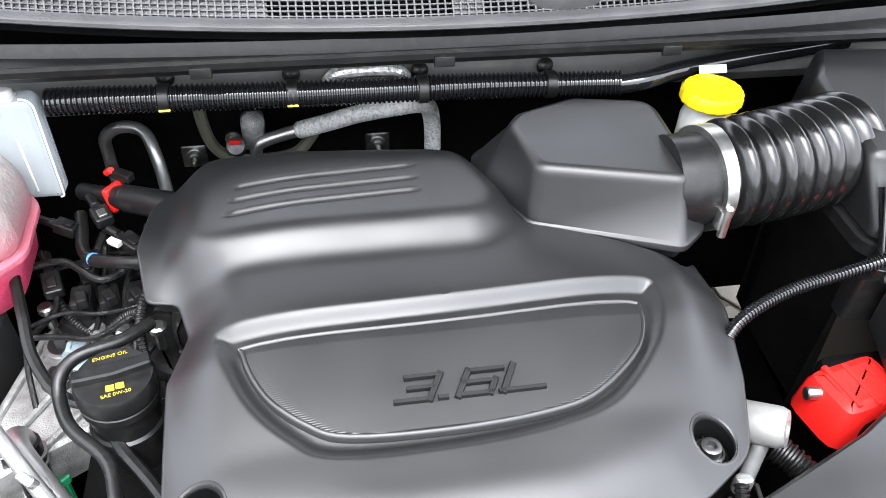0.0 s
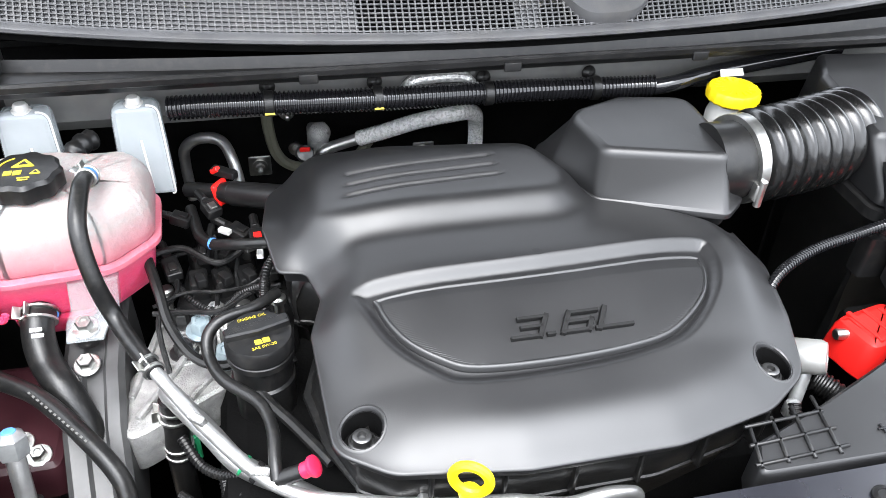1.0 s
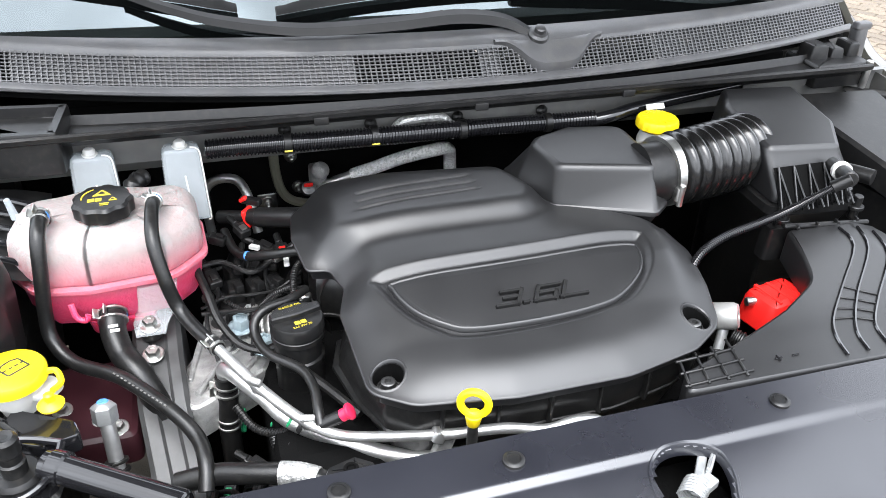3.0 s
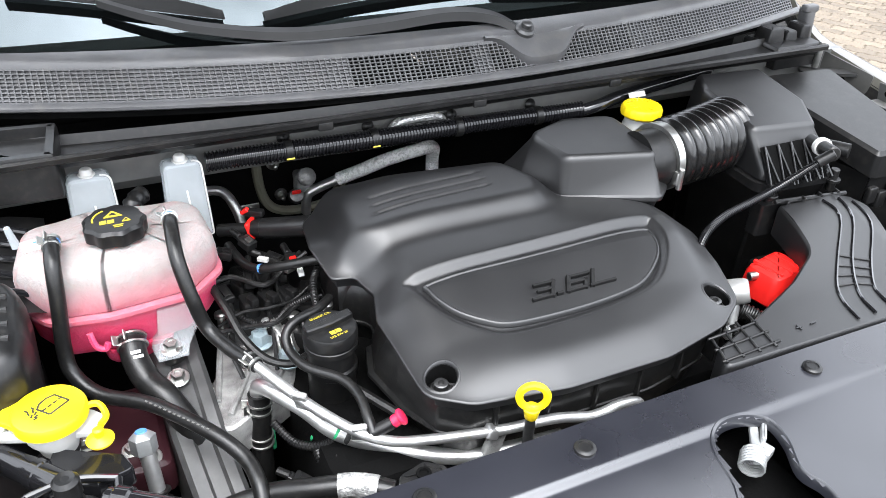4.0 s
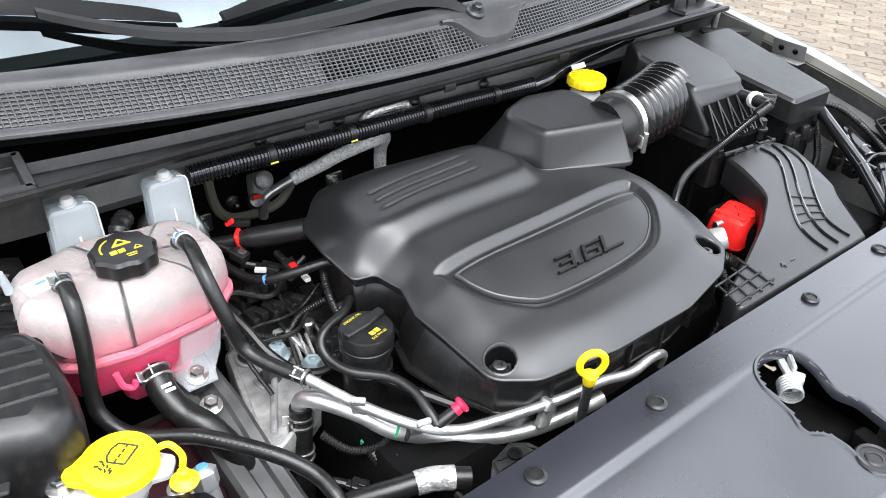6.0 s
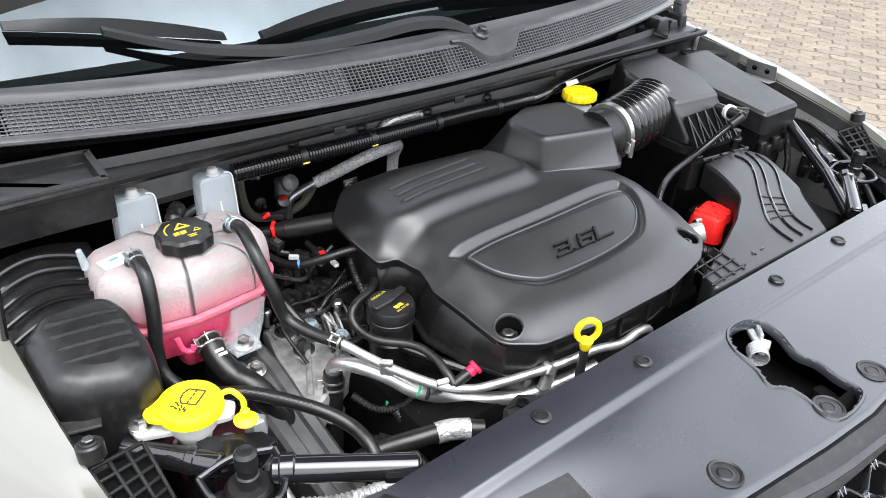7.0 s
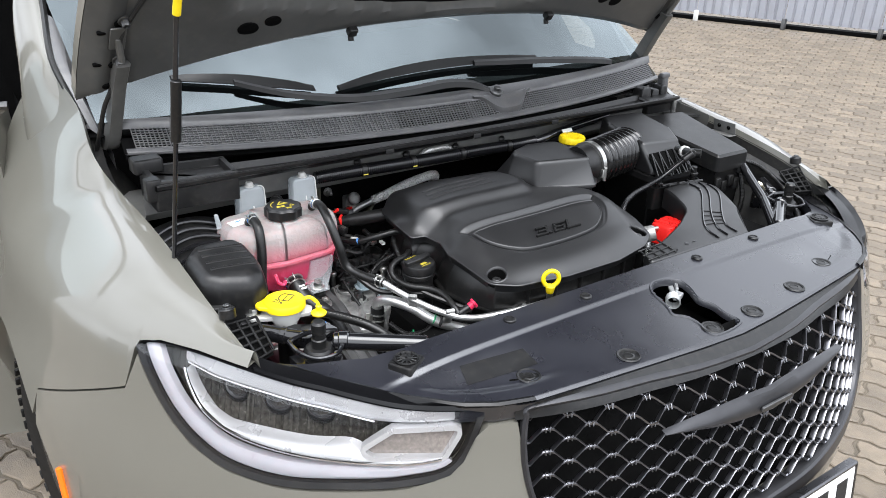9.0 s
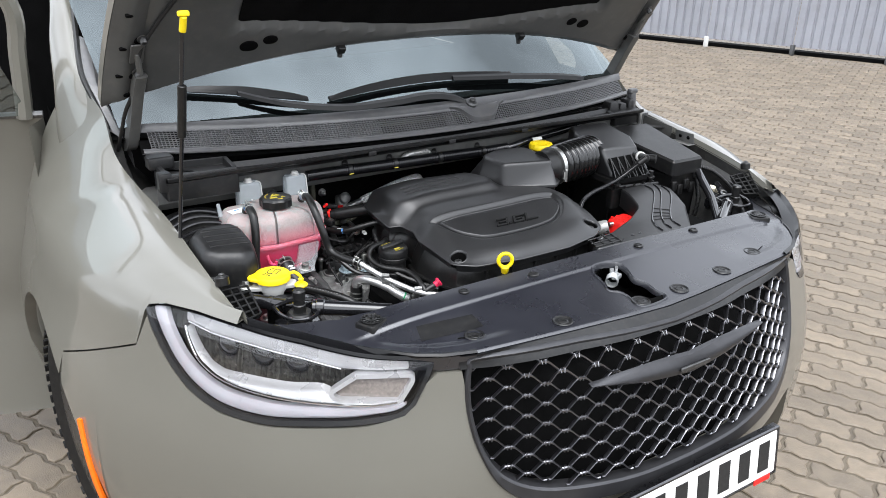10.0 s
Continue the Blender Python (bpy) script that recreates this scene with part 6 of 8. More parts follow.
lathe(bm, [(0.031, 0.932), (0.034, 0.934), (0.034, 0.941), (0.033, 0.942), (0.033, 0.945), (0.0345, 0.946), (0.0345, 0.958), (0.0325, 0.962), (0.03, 0.9625), (0.001, 0.9625)], Matrix.Translation((OX, OY, 0)), 48)
ocap = part("filler_cap", bm, M_PLASTIC, oil, "round black cap with a grip bar")
bm = bmesh.new()
cm = Matrix.Translation((OX, OY, 0.9625)) @ Matrix.Rotation(radians(14), 4, "Z")
prism(bm, rounded([(-0.033, -0.006), (0.0, -0.009), (0.033, -0.006), (0.033, 0.006), (0.0, 0.008), (-0.033, 0.006)], 0.003, 3), [(0, -0.004), (0, 0.006), (0.0015, 0.008), (0.003, 0.008)], cm @ Matrix.Translation((0, 0.004, 0)))
part("grip_bar", bm, M_PLASTIC, ocap)
letters("oil_words", "ENGINE OIL", 0.0055, cm @ Matrix.Translation((0, 0.0235, 0.0004)), M_PRINT, ocap, 0.0002)
letters("grade_words", "SAE 0W-20", 0.0052, cm @ Matrix.Translation((0, -0.0215, 0.0004)), M_PRINT, ocap, 0.0002)
for dx in (-0.004, 0.004):
    bm = bmesh.new()
    prism(bm, rounded([(-0.0035, -0.003), (0.0035, -0.0038), (0.0035, 0.003), (-0.0035, 0.0038)], 0.0006, 2), [(0, 0), (0, 0.0006)], cm @ Matrix.Translation((dx, -0.0135, 0)))
    part("book_symbol", bm, M_PRINT, ocap)

# ---- washer filler ----
washer = thing("washer_filler", "yellow windshield washer cap on a white neck", "washer filler")
WX, WY = -0.673, 0.636
bm = bmesh.new()
lathe(bm, [(0.018, 0.930), (0.022, 0.945), (0.029, 0.957), (0.031, 0.972)], Matrix.Translation((WX, WY, 0)), 28)
part("filler_neck", bm, M_WHITE, washer)
bm = bmesh.new()
lathe(bm, [(0.016, 0.80), (0.016, 0.925), (0.0195, 0.928), (0.0195, 0.934)], Matrix.Translation((WX, WY, 0)), 24)
part("filler_tube", bm, M_RUBBER, washer, "black tube under the neck")
bm = bmesh.new()
prism(bm, rounded([(-0.738, 0.668), (-0.69, 0.662), (-0.635, 0.645), (-0.622, 0.630), (-0.635, 0.610), (-0.69, 0.622), (-0.735, 0.640)], 0.008, 4), [(0.001, 0.957), (0, 0.959), (0, 0.964), (0.001, 0.965)])
tab = part("neck_tab", bm, M_WHITE, washer, "white mounting tab")
bolt("tab_bolt", (-0.724, 0.656, 0.9655), (0, 0, 1), 0.008, M_STEEL, washer, 0.014, 0.010)
bm = bmesh.new()
lathe(bm, [(0.034, 0.0), (0.037, 0.002), (0.037, 0.011), (0.035, 0.0145), (0.031, 0.016), (0.02, 0.0168)], Matrix.Translation((WX, WY, 0.974)), 48)
wo = rounded([(0.0, -0.026), (0.0, 0.028), (-0.030, 0.023), (-0.044, 0.015), (-0.051, -0.004), (-0.046, -0.014), (-0.030, -0.022)], 0.004, 4)
prism(bm, wo, [(0.001, 0.004), (0, 0.005), (0, 0.010), (0.0015, 0.0118)], Matrix.Translation((WX, WY, 0.974)) @ Matrix.Rotation(radians(-20), 4, "Z"))
wcap = part("filler_cap", bm, M_YELLOW, washer, "yellow lid with a washer symbol")
wm = Matrix.Translation((WX, WY, 0.9906)) @ Matrix.Rotation(radians(16), 4, "Z")
pane = [(-0.002, -0.013), (0.020, -0.004), (0.011, 0.013), (0.002, 0.0125), (-0.006, 0.008), (-0.010, 0.002)]
for a, b in zip(pane, pane[1:] + pane[:1]):
    bm = bmesh.new()
    rod(bm, wm @ Vector((a[0], a[1], 0)), wm @ Vector((b[0], b[1], 0)), 0.0012, 6)
    part("symbol_line", bm, M_INK, wcap)
dashes = [(-0.0045 + 0.0062 * k, -0.003 + 0.0024 * k, 0.35) for k in range(4)]
dashes += [(-0.013 - 0.001 * (k % 2), 0.006 - 0.0045 * k, 1.9 - 0.5 * k) for k in range(4)] + [(-0.0195 + 0.0012 * k * k * 0.4, 0.005 - 0.0052 * k, 2.2 - 0.6 * k) for k in range(4)]
for x, y, turn in dashes:
    bm = bmesh.new()
    block(bm, (0.0046, 0.0018, 0.0010), wm @ Matrix.Translation((x, y, 0)) @ Matrix.Rotation(turn, 4, "Z"), 0.0002)
    part("symbol_dash", bm, M_INK, wcap)
bm = bmesh.new()
tube(bm, [(WX + 0.032, WY - 0.002, 0.980), (WX + 0.046, WY - 0.006, 0.983), (WX + 0.052, WY - 0.022, 0.979), (WX + 0.046, WY - 0.040, 0.984)], 0.0035, 8, 5)
part("cap_strap", bm, M_YELLOW, washer, "yellow strap")
bm = bmesh.new()
lathe(bm, [(0.013, 0.0), (0.014, 0.003), (0.011, 0.006), (0.005, 0.008), (0.0055, 0.016), (0.003, 0.018)], Matrix.Translation((WX + 0.043, WY - 0.048, 0.970)), 20)
part("strap_plug", bm, M_YELLOW, washer, "small yellow plug")
# ---- hoses and pipes beside the engine ----
def hose(name, pts, r, label, mat=None, category="hose", **kw):
    bm = bmesh.new()
    tube(bm, pts, r, **kw)
    ob = thing(name, label, category)
    part("hose_body" if category == "hose" else "pipe_body", bm, mat or M_RUBBER, ob)
    return ob


def spring_clamp(parent, p, q, r, mat=None):
    """A flat spring clamp round a hose, with its two ears."""
    m, _ = along(p, q)
    bm = bmesh.new()
    for z in (-0.007, 0.005):
        lathe(bm, [(r * 1.02, z), (r * 1.12, z + 0.0005), (r * 1.12, z + 0.003), (r * 1.02, z + 0.0035)], m, 20)
    for a in (0.35, -0.35):
        block(bm, (0.009, 0.002, 0.014), m @ Matrix.Rotation(a + 2.2, 4, "Z") @ Matrix.Translation((r * 1.3, 0, -0.007)), 0.0006)
    return part("spring_clamp", bm, mat or M_STEEL, parent, "bright spring clamp")


def ring_mark(parent, p, q, r, mat, width=0.006, label=""):
    m, _ = along(p, q)
    bm = bmesh.new()
    lathe(bm, [(r * 1.0, 0), (r * 1.03, 0.0005), (r * 1.03, width), (r * 1.0, width + 0.0005)], m, 18)
    return part("ring_mark", bm, mat, parent, label)


vent = hose("vent_hose", [(-0.512, 0.852, 1.056), (-0.511, 0.836, 1.068), (-0.513, 0.805, 1.073), (-0.515, 0.765, 1.052), (-0.508, 0.742, 1.01), (-0.497, 0.733, 0.968), (-0.478, 0.70, 0.955), (-0.455, 0.66, 0.952)], 0.0088, "black rubber vent hose from the coolant tank", n=14)
ring_mark(vent, (-0.511, 0.838, 1.067), (-0.512, 0.82, 1.072), 0.0095, M_BLUE, 0.005, "blue paint mark")
spring_clamp(vent, (-0.511, 0.836, 1.068), (-0.512, 0.82, 1.072), 0.0095)
spring_clamp(vent, (-0.460, 0.668, 0.9535), (-0.453, 0.655, 0.952), 0.0095, M_STEEL)
over = hose("overflow_hose", [(-0.647, 0.852, 1.05), (-0.646, 0.836, 1.064), (-0.648, 0.80, 1.055), (-0.652, 0.782, 1.01), (-0.658, 0.775, 0.955), (-0.655, 0.762, 0.925), (-0.63, 0.735, 0.905), (-0.575, 0.693, 0.905), (-0.522, 0.633, 0.897), (-0.492, 0.592, 0.882), (-0.485, 0.556, 0.872), (-0.488, 0.53, 0.855)], 0.0092, "black rubber overflow hose looping past the strut", n=14)
ring_mark(over, (-0.646, 0.838, 1.063), (-0.647, 0.82, 1.06), 0.0098, M_BLUE, 0.005, "blue paint mark")
spring_clamp(over, (-0.646, 0.834, 1.064), (-0.647, 0.815, 1.061), 0.0098)
for k in range(14):
    bm = bmesh.new()
    a, b = Vector((-0.58, 0.697, 0.905)), Vector((-0.522, 0.633, 0.897))
    p = a.lerp(b, k / 13)
    block(bm, (0.0035, 0.0022, 0.0012), Matrix.Translation(p + Vector((-0.002, -0.004, 0.0078))) @ Matrix.Rotation(-0.85, 4, "Z"), 0.0002)
    part("print_bar", bm, material("pale_print", (0.10, 0.10, 0.095), 0.6) if k == 0 else bpy.data.materials["pale_print"], over)
hot = hose("coolant_hose", [(-0.583, 0.815, 0.915), (-0.584, 0.79, 0.93), (-0.584, 0.768, 0.918), (-0.575, 0.742, 0.902), (-0.556, 0.712, 0.888), (-0.535, 0.68, 0.84), (-0.53, 0.655, 0.76), (-0.53, 0.64, 0.62)], 0.0165, "thick black coolant hose under the tank", n=18)
spring_clamp(hot, (-0.584, 0.79, 0.93), (-0.584, 0.772, 0.921), 0.0172)
ring_mark(hot, (-0.584, 0.800, 0.927), (-0.584, 0.785, 0.929), 0.0172, M_BLUE, 0.004)
for k in range(2):
    bm = bmesh.new()
    block(bm, (0.012, 0.004, 0.001), Matrix.Translation((-0.582 + 0.002 * k, 0.763 - 0.006 * k, 0.9335 - 0.003 * k)) @ Matrix.Rotation(0.6, 4, "X"), 0.0003)
    part("print_bar", bm, M_LABEL, hot)

# aluminium pipes
upper = hose("heater_pipe", [(-0.456, 0.662, 0.952), (-0.416, 0.613, 0.925), (-0.372, 0.565, 0.905), (-0.335, 0.538, 0.897), (-0.29, 0.522, 0.897), (-0.215, 0.494, 0.909), (-0.15, 0.483, 0.912), (-0.10, 0.475, 0.905), (-0.06, 0.476, 0.908), (-0.03, 0.478, 0.898), (-0.02, 0.485, 0.87)], 0.0065, "bare aluminium heater pipe across the engine front", M_ALU, "pipe", n=14)
lowerp = hose("coolant_pipe", [(-0.452, 0.692, 0.868), (-0.453, 0.689, 0.89), (-0.450, 0.675, 0.905), (-0.437, 0.652, 0.91), (-0.412, 0.62, 0.902), (-0.385, 0.592, 0.882), (-0.345, 0.575, 0.862), (-0.295, 0.545, 0.852), (-0.24, 0.52, 0.85), (-0.19, 0.50, 0.862), (-0.13, 0.49, 0.868)], 0.0105, "thick bare aluminium coolant pipe", M_ALU, "pipe", n=16)
ring_mark(lowerp, (-0.374, 0.587, 0.877), (-0.365, 0.582, 0.872), 0.0108, M_INK, 0.006, "black ring")
ring_mark(lowerp, (-0.384, 0.592, 0.882), (-0.375, 0.586, 0.877), 0.0107, M_GREEN, 0.003, "green mark")
for a, b in (((-0.418, 0.613, 0.928), (-0.412, 0.620, 0.898)), ((-0.365, 0.561, 0.906), (-0.36, 0.582, 0.868))):
    bm = bmesh.new()
    m, h = along(a, b)
    block(bm, (0.018, 0.008, h + 0.012), m @ Matrix.Translation((0, 0, -0.010)), 0.002)
    part("pipe_bracket", bm, M_CAST, lowerp, "flat aluminium bracket")
bm = bmesh.new()
block(bm, (0.022, 0.012, 0.045), Matrix.Translation((-0.222, 0.505, 0.862)) @ Matrix.Rotation(0.3, 4, "Y"), 0.003)
part("pipe_bracket", bm, M_CAST, lowerp)
bm = bmesh.new()
block(bm, (0.016, 0.017, 0.015), Matrix.Translation((-0.228, 0.498, 0.9)) @ Matrix.Rotation(0.4, 4, "Y"), 0.003)
part("pipe_clip", bm, M_ALU, upper, "bare aluminium clip")
elbow = hose("bypass_hose", [(-0.453, 0.690, 0.882), (-0.454, 0.688, 0.85), (-0.457, 0.686, 0.80), (-0.458, 0.685, 0.70)], 0.0138, "short black bypass hose with two clamps", n=16)
spring_clamp(elbow, (-0.4535, 0.689, 0.862), (-0.455, 0.688, 0.85), 0.0142)
spring_clamp(elbow, (-0.456, 0.6865, 0.808), (-0.457, 0.686, 0.79), 0.0142)

# crankcase breather past the oil filler
breather = hose("breather_hose", [(-0.335, 0.76, 0.95), (-0.36, 0.735, 0.955), (-0.392, 0.722, 0.955), (-0.408, 0.71, 0.945), (-0.408, 0.69, 0.934), (-0.395, 0.662, 0.928), (-0.363, 0.628, 0.927), (-0.352, 0.597, 0.923), (-0.352, 0.565, 0.914), (-0.352, 0.55, 0.905)], 0.0062, "thin black breather hose round the oil filler", n=12)
bm = bmesh.new()
rod(bm, (-0.352, 0.552, 0.903), (-0.328, 0.549, 0.914), 0.0078, 14)
part("coupling", bm, M_PLASTIC, breather)
bm = bmesh.new()
rod(bm, (-0.328, 0.549, 0.914), (-0.318, 0.547, 0.921), 0.0078, 16)
lathe(bm, [(0.0098, 0.0), (0.0105, 0.001), (0.0105, 0.004), (0.0085, 0.0055), (0.004, 0.006)], along((-0.320, 0.5475, 0.9195), (-0.31, 0.5455, 0.9265))[0], 18)
part("coupling_collar", bm, M_PINK, breather, "pink-red locking collar")
# lower small black hose with a blue mark and the black vapour tube
vap = hose("vapour_line", [(-0.43, 0.945, 0.945), (-0.425, 0.92, 0.942), (-0.418, 0.885, 0.945), (-0.404, 0.86, 0.95), (-0.375, 0.838, 0.962), (-0.34, 0.822, 0.972), (-0.31, 0.81, 0.978)], 0.0068, "black vapour hose with a blue mark", n=12)
ring_mark(vap, (-0.404, 0.86, 0.95), (-0.397, 0.855, 0.953), 0.0069, M_BLUE, 0.004)
feed = thing("vacuum_pipe", "black plastic vacuum pipe with a red lock", "pipe")
bm = bmesh.new()
rod(bm, (-0.435, 0.985, 0.948), (-0.395, 0.957, 0.958), 0.010, 18)
rod(bm, (-0.378, 0.945, 0.962), (-0.30, 0.885, 0.985), 0.0155, 20)
rod(bm, (-0.395, 0.957, 0.958), (-0.376, 0.944, 0.963), 0.012, 18, 0.0148)
part("pipe_body", bm, M_PLASTIC, feed)
bm = bmesh.new()
m, _ = along((-0.393, 0.956, 0.958), (-0.378, 0.945, 0.963))
block(bm, (0.026, 0.030, 0.007), m @ Matrix.Translation((0, 0, -0.001)), 0.003)
part("locking_clip", bm, M_RED, feed, "red locking clip")
bm = bmesh.new()
block(bm, (0.034, 0.012, 0.010), Matrix.Translation((-0.385, 0.968, 0.974)) @ Matrix.Rotation(-0.6, 4, "Z"), 0.002)
part("connector", bm, M_PLASTIC, feed)
bm = bmesh.new()
rod(bm, (-0.40, 0.975, 0.977), (-0.392, 0.968, 0.985), 0.004, 8)
part("red_tab", bm, M_RED, feed)
hose("heater_u_pipe", [(-0.452, 1.19, 0.80), (-0.455, 1.193, 0.86), (-0.45, 1.185, 0.895), (-0.425, 1.175, 0.915), (-0.395, 1.165, 0.912), (-0.38, 1.14, 0.885), (-0.372, 1.12, 0.83)], 0.0085, "bent aluminium heater pipe at the firewall", M_ALU, "pipe", n=14)
braid = hose("braided_hose", [(-0.19, 1.168, 0.898), (-0.15, 1.15, 0.918), (-0.108, 1.132, 0.94), (-0.06, 1.115, 0.957), (-0.02, 1.13, 0.95), (-0.002, 1.168, 0.905), (0.002, 1.175, 0.85)], 0.0115, "silver braided heat-shielded hose", M_BRAID, n=16, ribs=0.006, depth=0.0008)
bm = bmesh.new()
tube(bm, [(-0.252, 1.17, 0.84), (-0.25, 1.165, 0.875), (-0.235, 1.165, 0.887), (-0.19, 1.168, 0.898)], 0.009, 14, 6)
part("hose_stub", bm, M_ALU, braid, "bare aluminium stub")
valve = thing("expansion_valve", "aluminium expansion valve with a red plug", "valve")
bm = bmesh.new()
block(bm, (0.032, 0.03, 0.05), Matrix.Translation((-0.252, 1.18, 0.87)), 0.006)
lathe(bm, [(0.016, 0), (0.016, 0.012), (0.012, 0.016), (0.003, 0.018)], Matrix.Translation((-0.25, 1.165, 0.915)) @ Matrix.Rotation(radians(60), 4, "X"), 20)
part("valve_body", bm, M_CAST, valve)
bm = bmesh.new()
lathe(bm, [(0.013, 0), (0.014, 0.004), (0.012, 0.014), (0.004, 0.016)], Matrix.Translation((-0.275, 1.15, 0.888)) @ Matrix.Rotation(radians(50), 4, "X"), 14)
part("valve_plug", bm, M_DARKSTEEL, valve)
bm = bmesh.new()
block(bm, (0.016, 0.004, 0.007), Matrix.Translation((-0.275, 1.138, 0.9)), 0.0015)
part("plug_lock", bm, M_RED, valve, "orange-red lock tab")
# firewall studs, washers and opening
for x, z, y in ((-0.344, 0.832, 1.215), (-0.075, 0.835, 1.215), (-0.295, 0.925, 1.215), (-0.285, 0.86, 1.215)):
    b = thing("firewall_stud", "bright steel stud on a square washer", "stud", "studs on the firewall")
    bm = bmesh.new()
    m = Matrix.Translation((x, y + 0.006, z)) @ Matrix.Rotation(radians(90), 4, "X")
    if z < 0.85:
        block(bm, (0.036, 0.036, 0.002), m, 0.002)
    lathe(bm, [(0.012, 0.002), (0.012, 0.005), (0.0075, 0.006), (0.0075, 0.012), (0.004, 0.013), (0.004, 0.024), (0.002, 0.025)], m, 16)
    part("stud_body", bm, M_STEEL, b)
bm = bmesh.new()
tube(bm, [(-0.325, 1.214, 1.0), (-0.325, 1.214, 0.90), (-0.31, 1.214, 0.845), (-0.27, 1.214, 0.825), (-0.20, 1.214, 0.83), (-0.165, 1.214, 0.87)], 0.009, 8, 6)
part("opening_seal", bm, material("olive_foam_seal", (0.16, 0.16, 0.12), 0.8), shell, "olive foam seal round the opening")

# ---- the side of the bay by the coolant tank ----
relay = thing("underhood_box", "black plastic underhood box with a grooved lid", "box")
bm = bmesh.new()
LB = rounded([(-0.803, 0.690), (-0.775, 0.668), (-0.715, 0.652), (-0.688, 0.668), (-0.680, 0.71), (-0.682, 0.775), (-0.695, 0.808), (-0.775, 0.808), (-0.805, 0.775)], 0.025, 5)


def lb_z(x, y):
    return 1.034 + (y - 0.66) * 0.16 - 6.0 * max(0.0, 0.695 - y) ** 2


def lb_loop(d):
    return [(-0.737 + (x + 0.737) * (1 - d / 0.068), 0.722 + (y - 0.722) * (1 - d / 0.085)) for x, y in LB]


loft(bm, [[(x, y, lb_z(x, y) + dz) for x, y in lb_loop(d)] for d, dz in ((0.006, -0.13), (0.0, -0.055), (0.001, -0.030), (0.004, -0.016), (0.009, -0.007), (0.016, -0.002), (0.024, 0.0), (0.040, 0.0015))], True, True, True)
part("box_body", bm, M_PLASTIC, relay)
for k in range(4):
    bm = bmesh.new()
    y = 0.705 + 0.021 * k
    tube(bm, [(x, y + (x + 0.735) * -0.12, lb_z(x, y + (x + 0.735) * -0.12) - 0.0012) for x in np.linspace(-0.775, -0.697, 7)], 0.0042, 8, 3)
    part("lid_rib", bm, M_PLASTIC, relay)
# ribbed cable tray behind it
tray = thing("cable_tray", "black plastic cable tray with long ridges", "cable tray")
bm = bmesh.new()
loft(bm, [[(x, y, 0.985 + 0.10 * (y - 0.80) + 0.02 * math.sin((x + 0.82) * 18)) for x in np.linspace(-0.82, -0.66, 9)] for y in np.linspace(0.80, 1.0, 6)], closed=False)
part("tray_panel", bm, M_PLASTIC, tray)
for k in range(5):
    bm = bmesh.new()
    y = 0.83 + 0.032 * k
    tube(bm, [(x, y + 0.012 * math.sin((x + 0.80) * 30), 0.992 + 0.10 * (y - 0.80) + 0.02 * math.sin((x + 0.82) * 18)) for x in np.linspace(-0.815, -0.68, 7)], 0.0042, 8, 3)
    part("ridge", bm, M_GLOSS, tray)
# end of the cowl
cowl_end = thing("cowl_end_bracket", "grey-black moulded bracket at the cowl's end", "bracket")
bm = bmesh.new()
m = Matrix.Translation((-0.70, 1.01, 1.065))
prism(bm, rounded([(-0.09, -0.055), (0.075, -0.065), (0.082, 0.04), (-0.09, 0.06)], 0.006, 3), [(0, 0), (0, 0.055), (0.002, 0.06), (0.012, 0.06), (0.014, 0.045)], m)
part("bracket_body", bm, M_PLASTIC, cowl_end)
bm = bmesh.new()
block(bm, (0.06, 0.045, 0.03), Matrix.Translation((-0.775, 1.06, 1.115)), 0.006)
part("bracket_step", bm, M_PLASTIC, cowl_end)
bm = bmesh.new()
block(bm, (0.03, 0.03, 0.045), Matrix.Translation((-0.79, 0.97, 1.085)), 0.004)
part("bracket_step", bm, M_PLASTIC, cowl_end)
cowl_end2 = thing("cowl_end_bracket", "grey-black moulded bracket at the cowl's end", "bracket")
bm = bmesh.new()
m = Matrix.Translation((0.705, 1.035, 1.065))
prism(bm, rounded([(-0.075, -0.045), (0.045, -0.045), (0.055, 0.045), (-0.075, 0.05)], 0.006, 3), [(0, 0), (0, 0.036), (0.003, 0.040), (0.006, 0.041)], m)
part("bracket_body", bm, M_PLASTIC, cowl_end2)
for dx, dy, w, h in ((-0.045, 0.012, 0.04, 0.028), (-0.005, 0.012, 0.03, 0.020), (0.03, 0.012, 0.026, 0.028)):
    bm = bmesh.new()
    block(bm, (w, 0.045, h), m @ Matrix.Translation((dx, dy, 0.038)), 0.005, 0.85)
    part("bracket_step", bm, M_PLASTIC, cowl_end2)
bm = bmesh.new()
block(bm, (0.024, 0.030, 0.075), Matrix.Translation((0.785, 1.075, 1.075)) @ Matrix.Rotation(-0.1, 4, "Y"), 0.006)
block(bm, (0.034, 0.020, 0.014), Matrix.Translation((0.778, 1.07, 1.142)), 0.004)
part("bracket_hook", bm, M_COWL, cowl_end2)
bm = bmesh.new()
rod(bm, (0.737, 0.987, 1.06), (0.737, 0.985, 1.112), 0.0065, 16)
single("steel_stud", bm, M_STEEL, "bright threaded steel stud by the cowl", "stud")

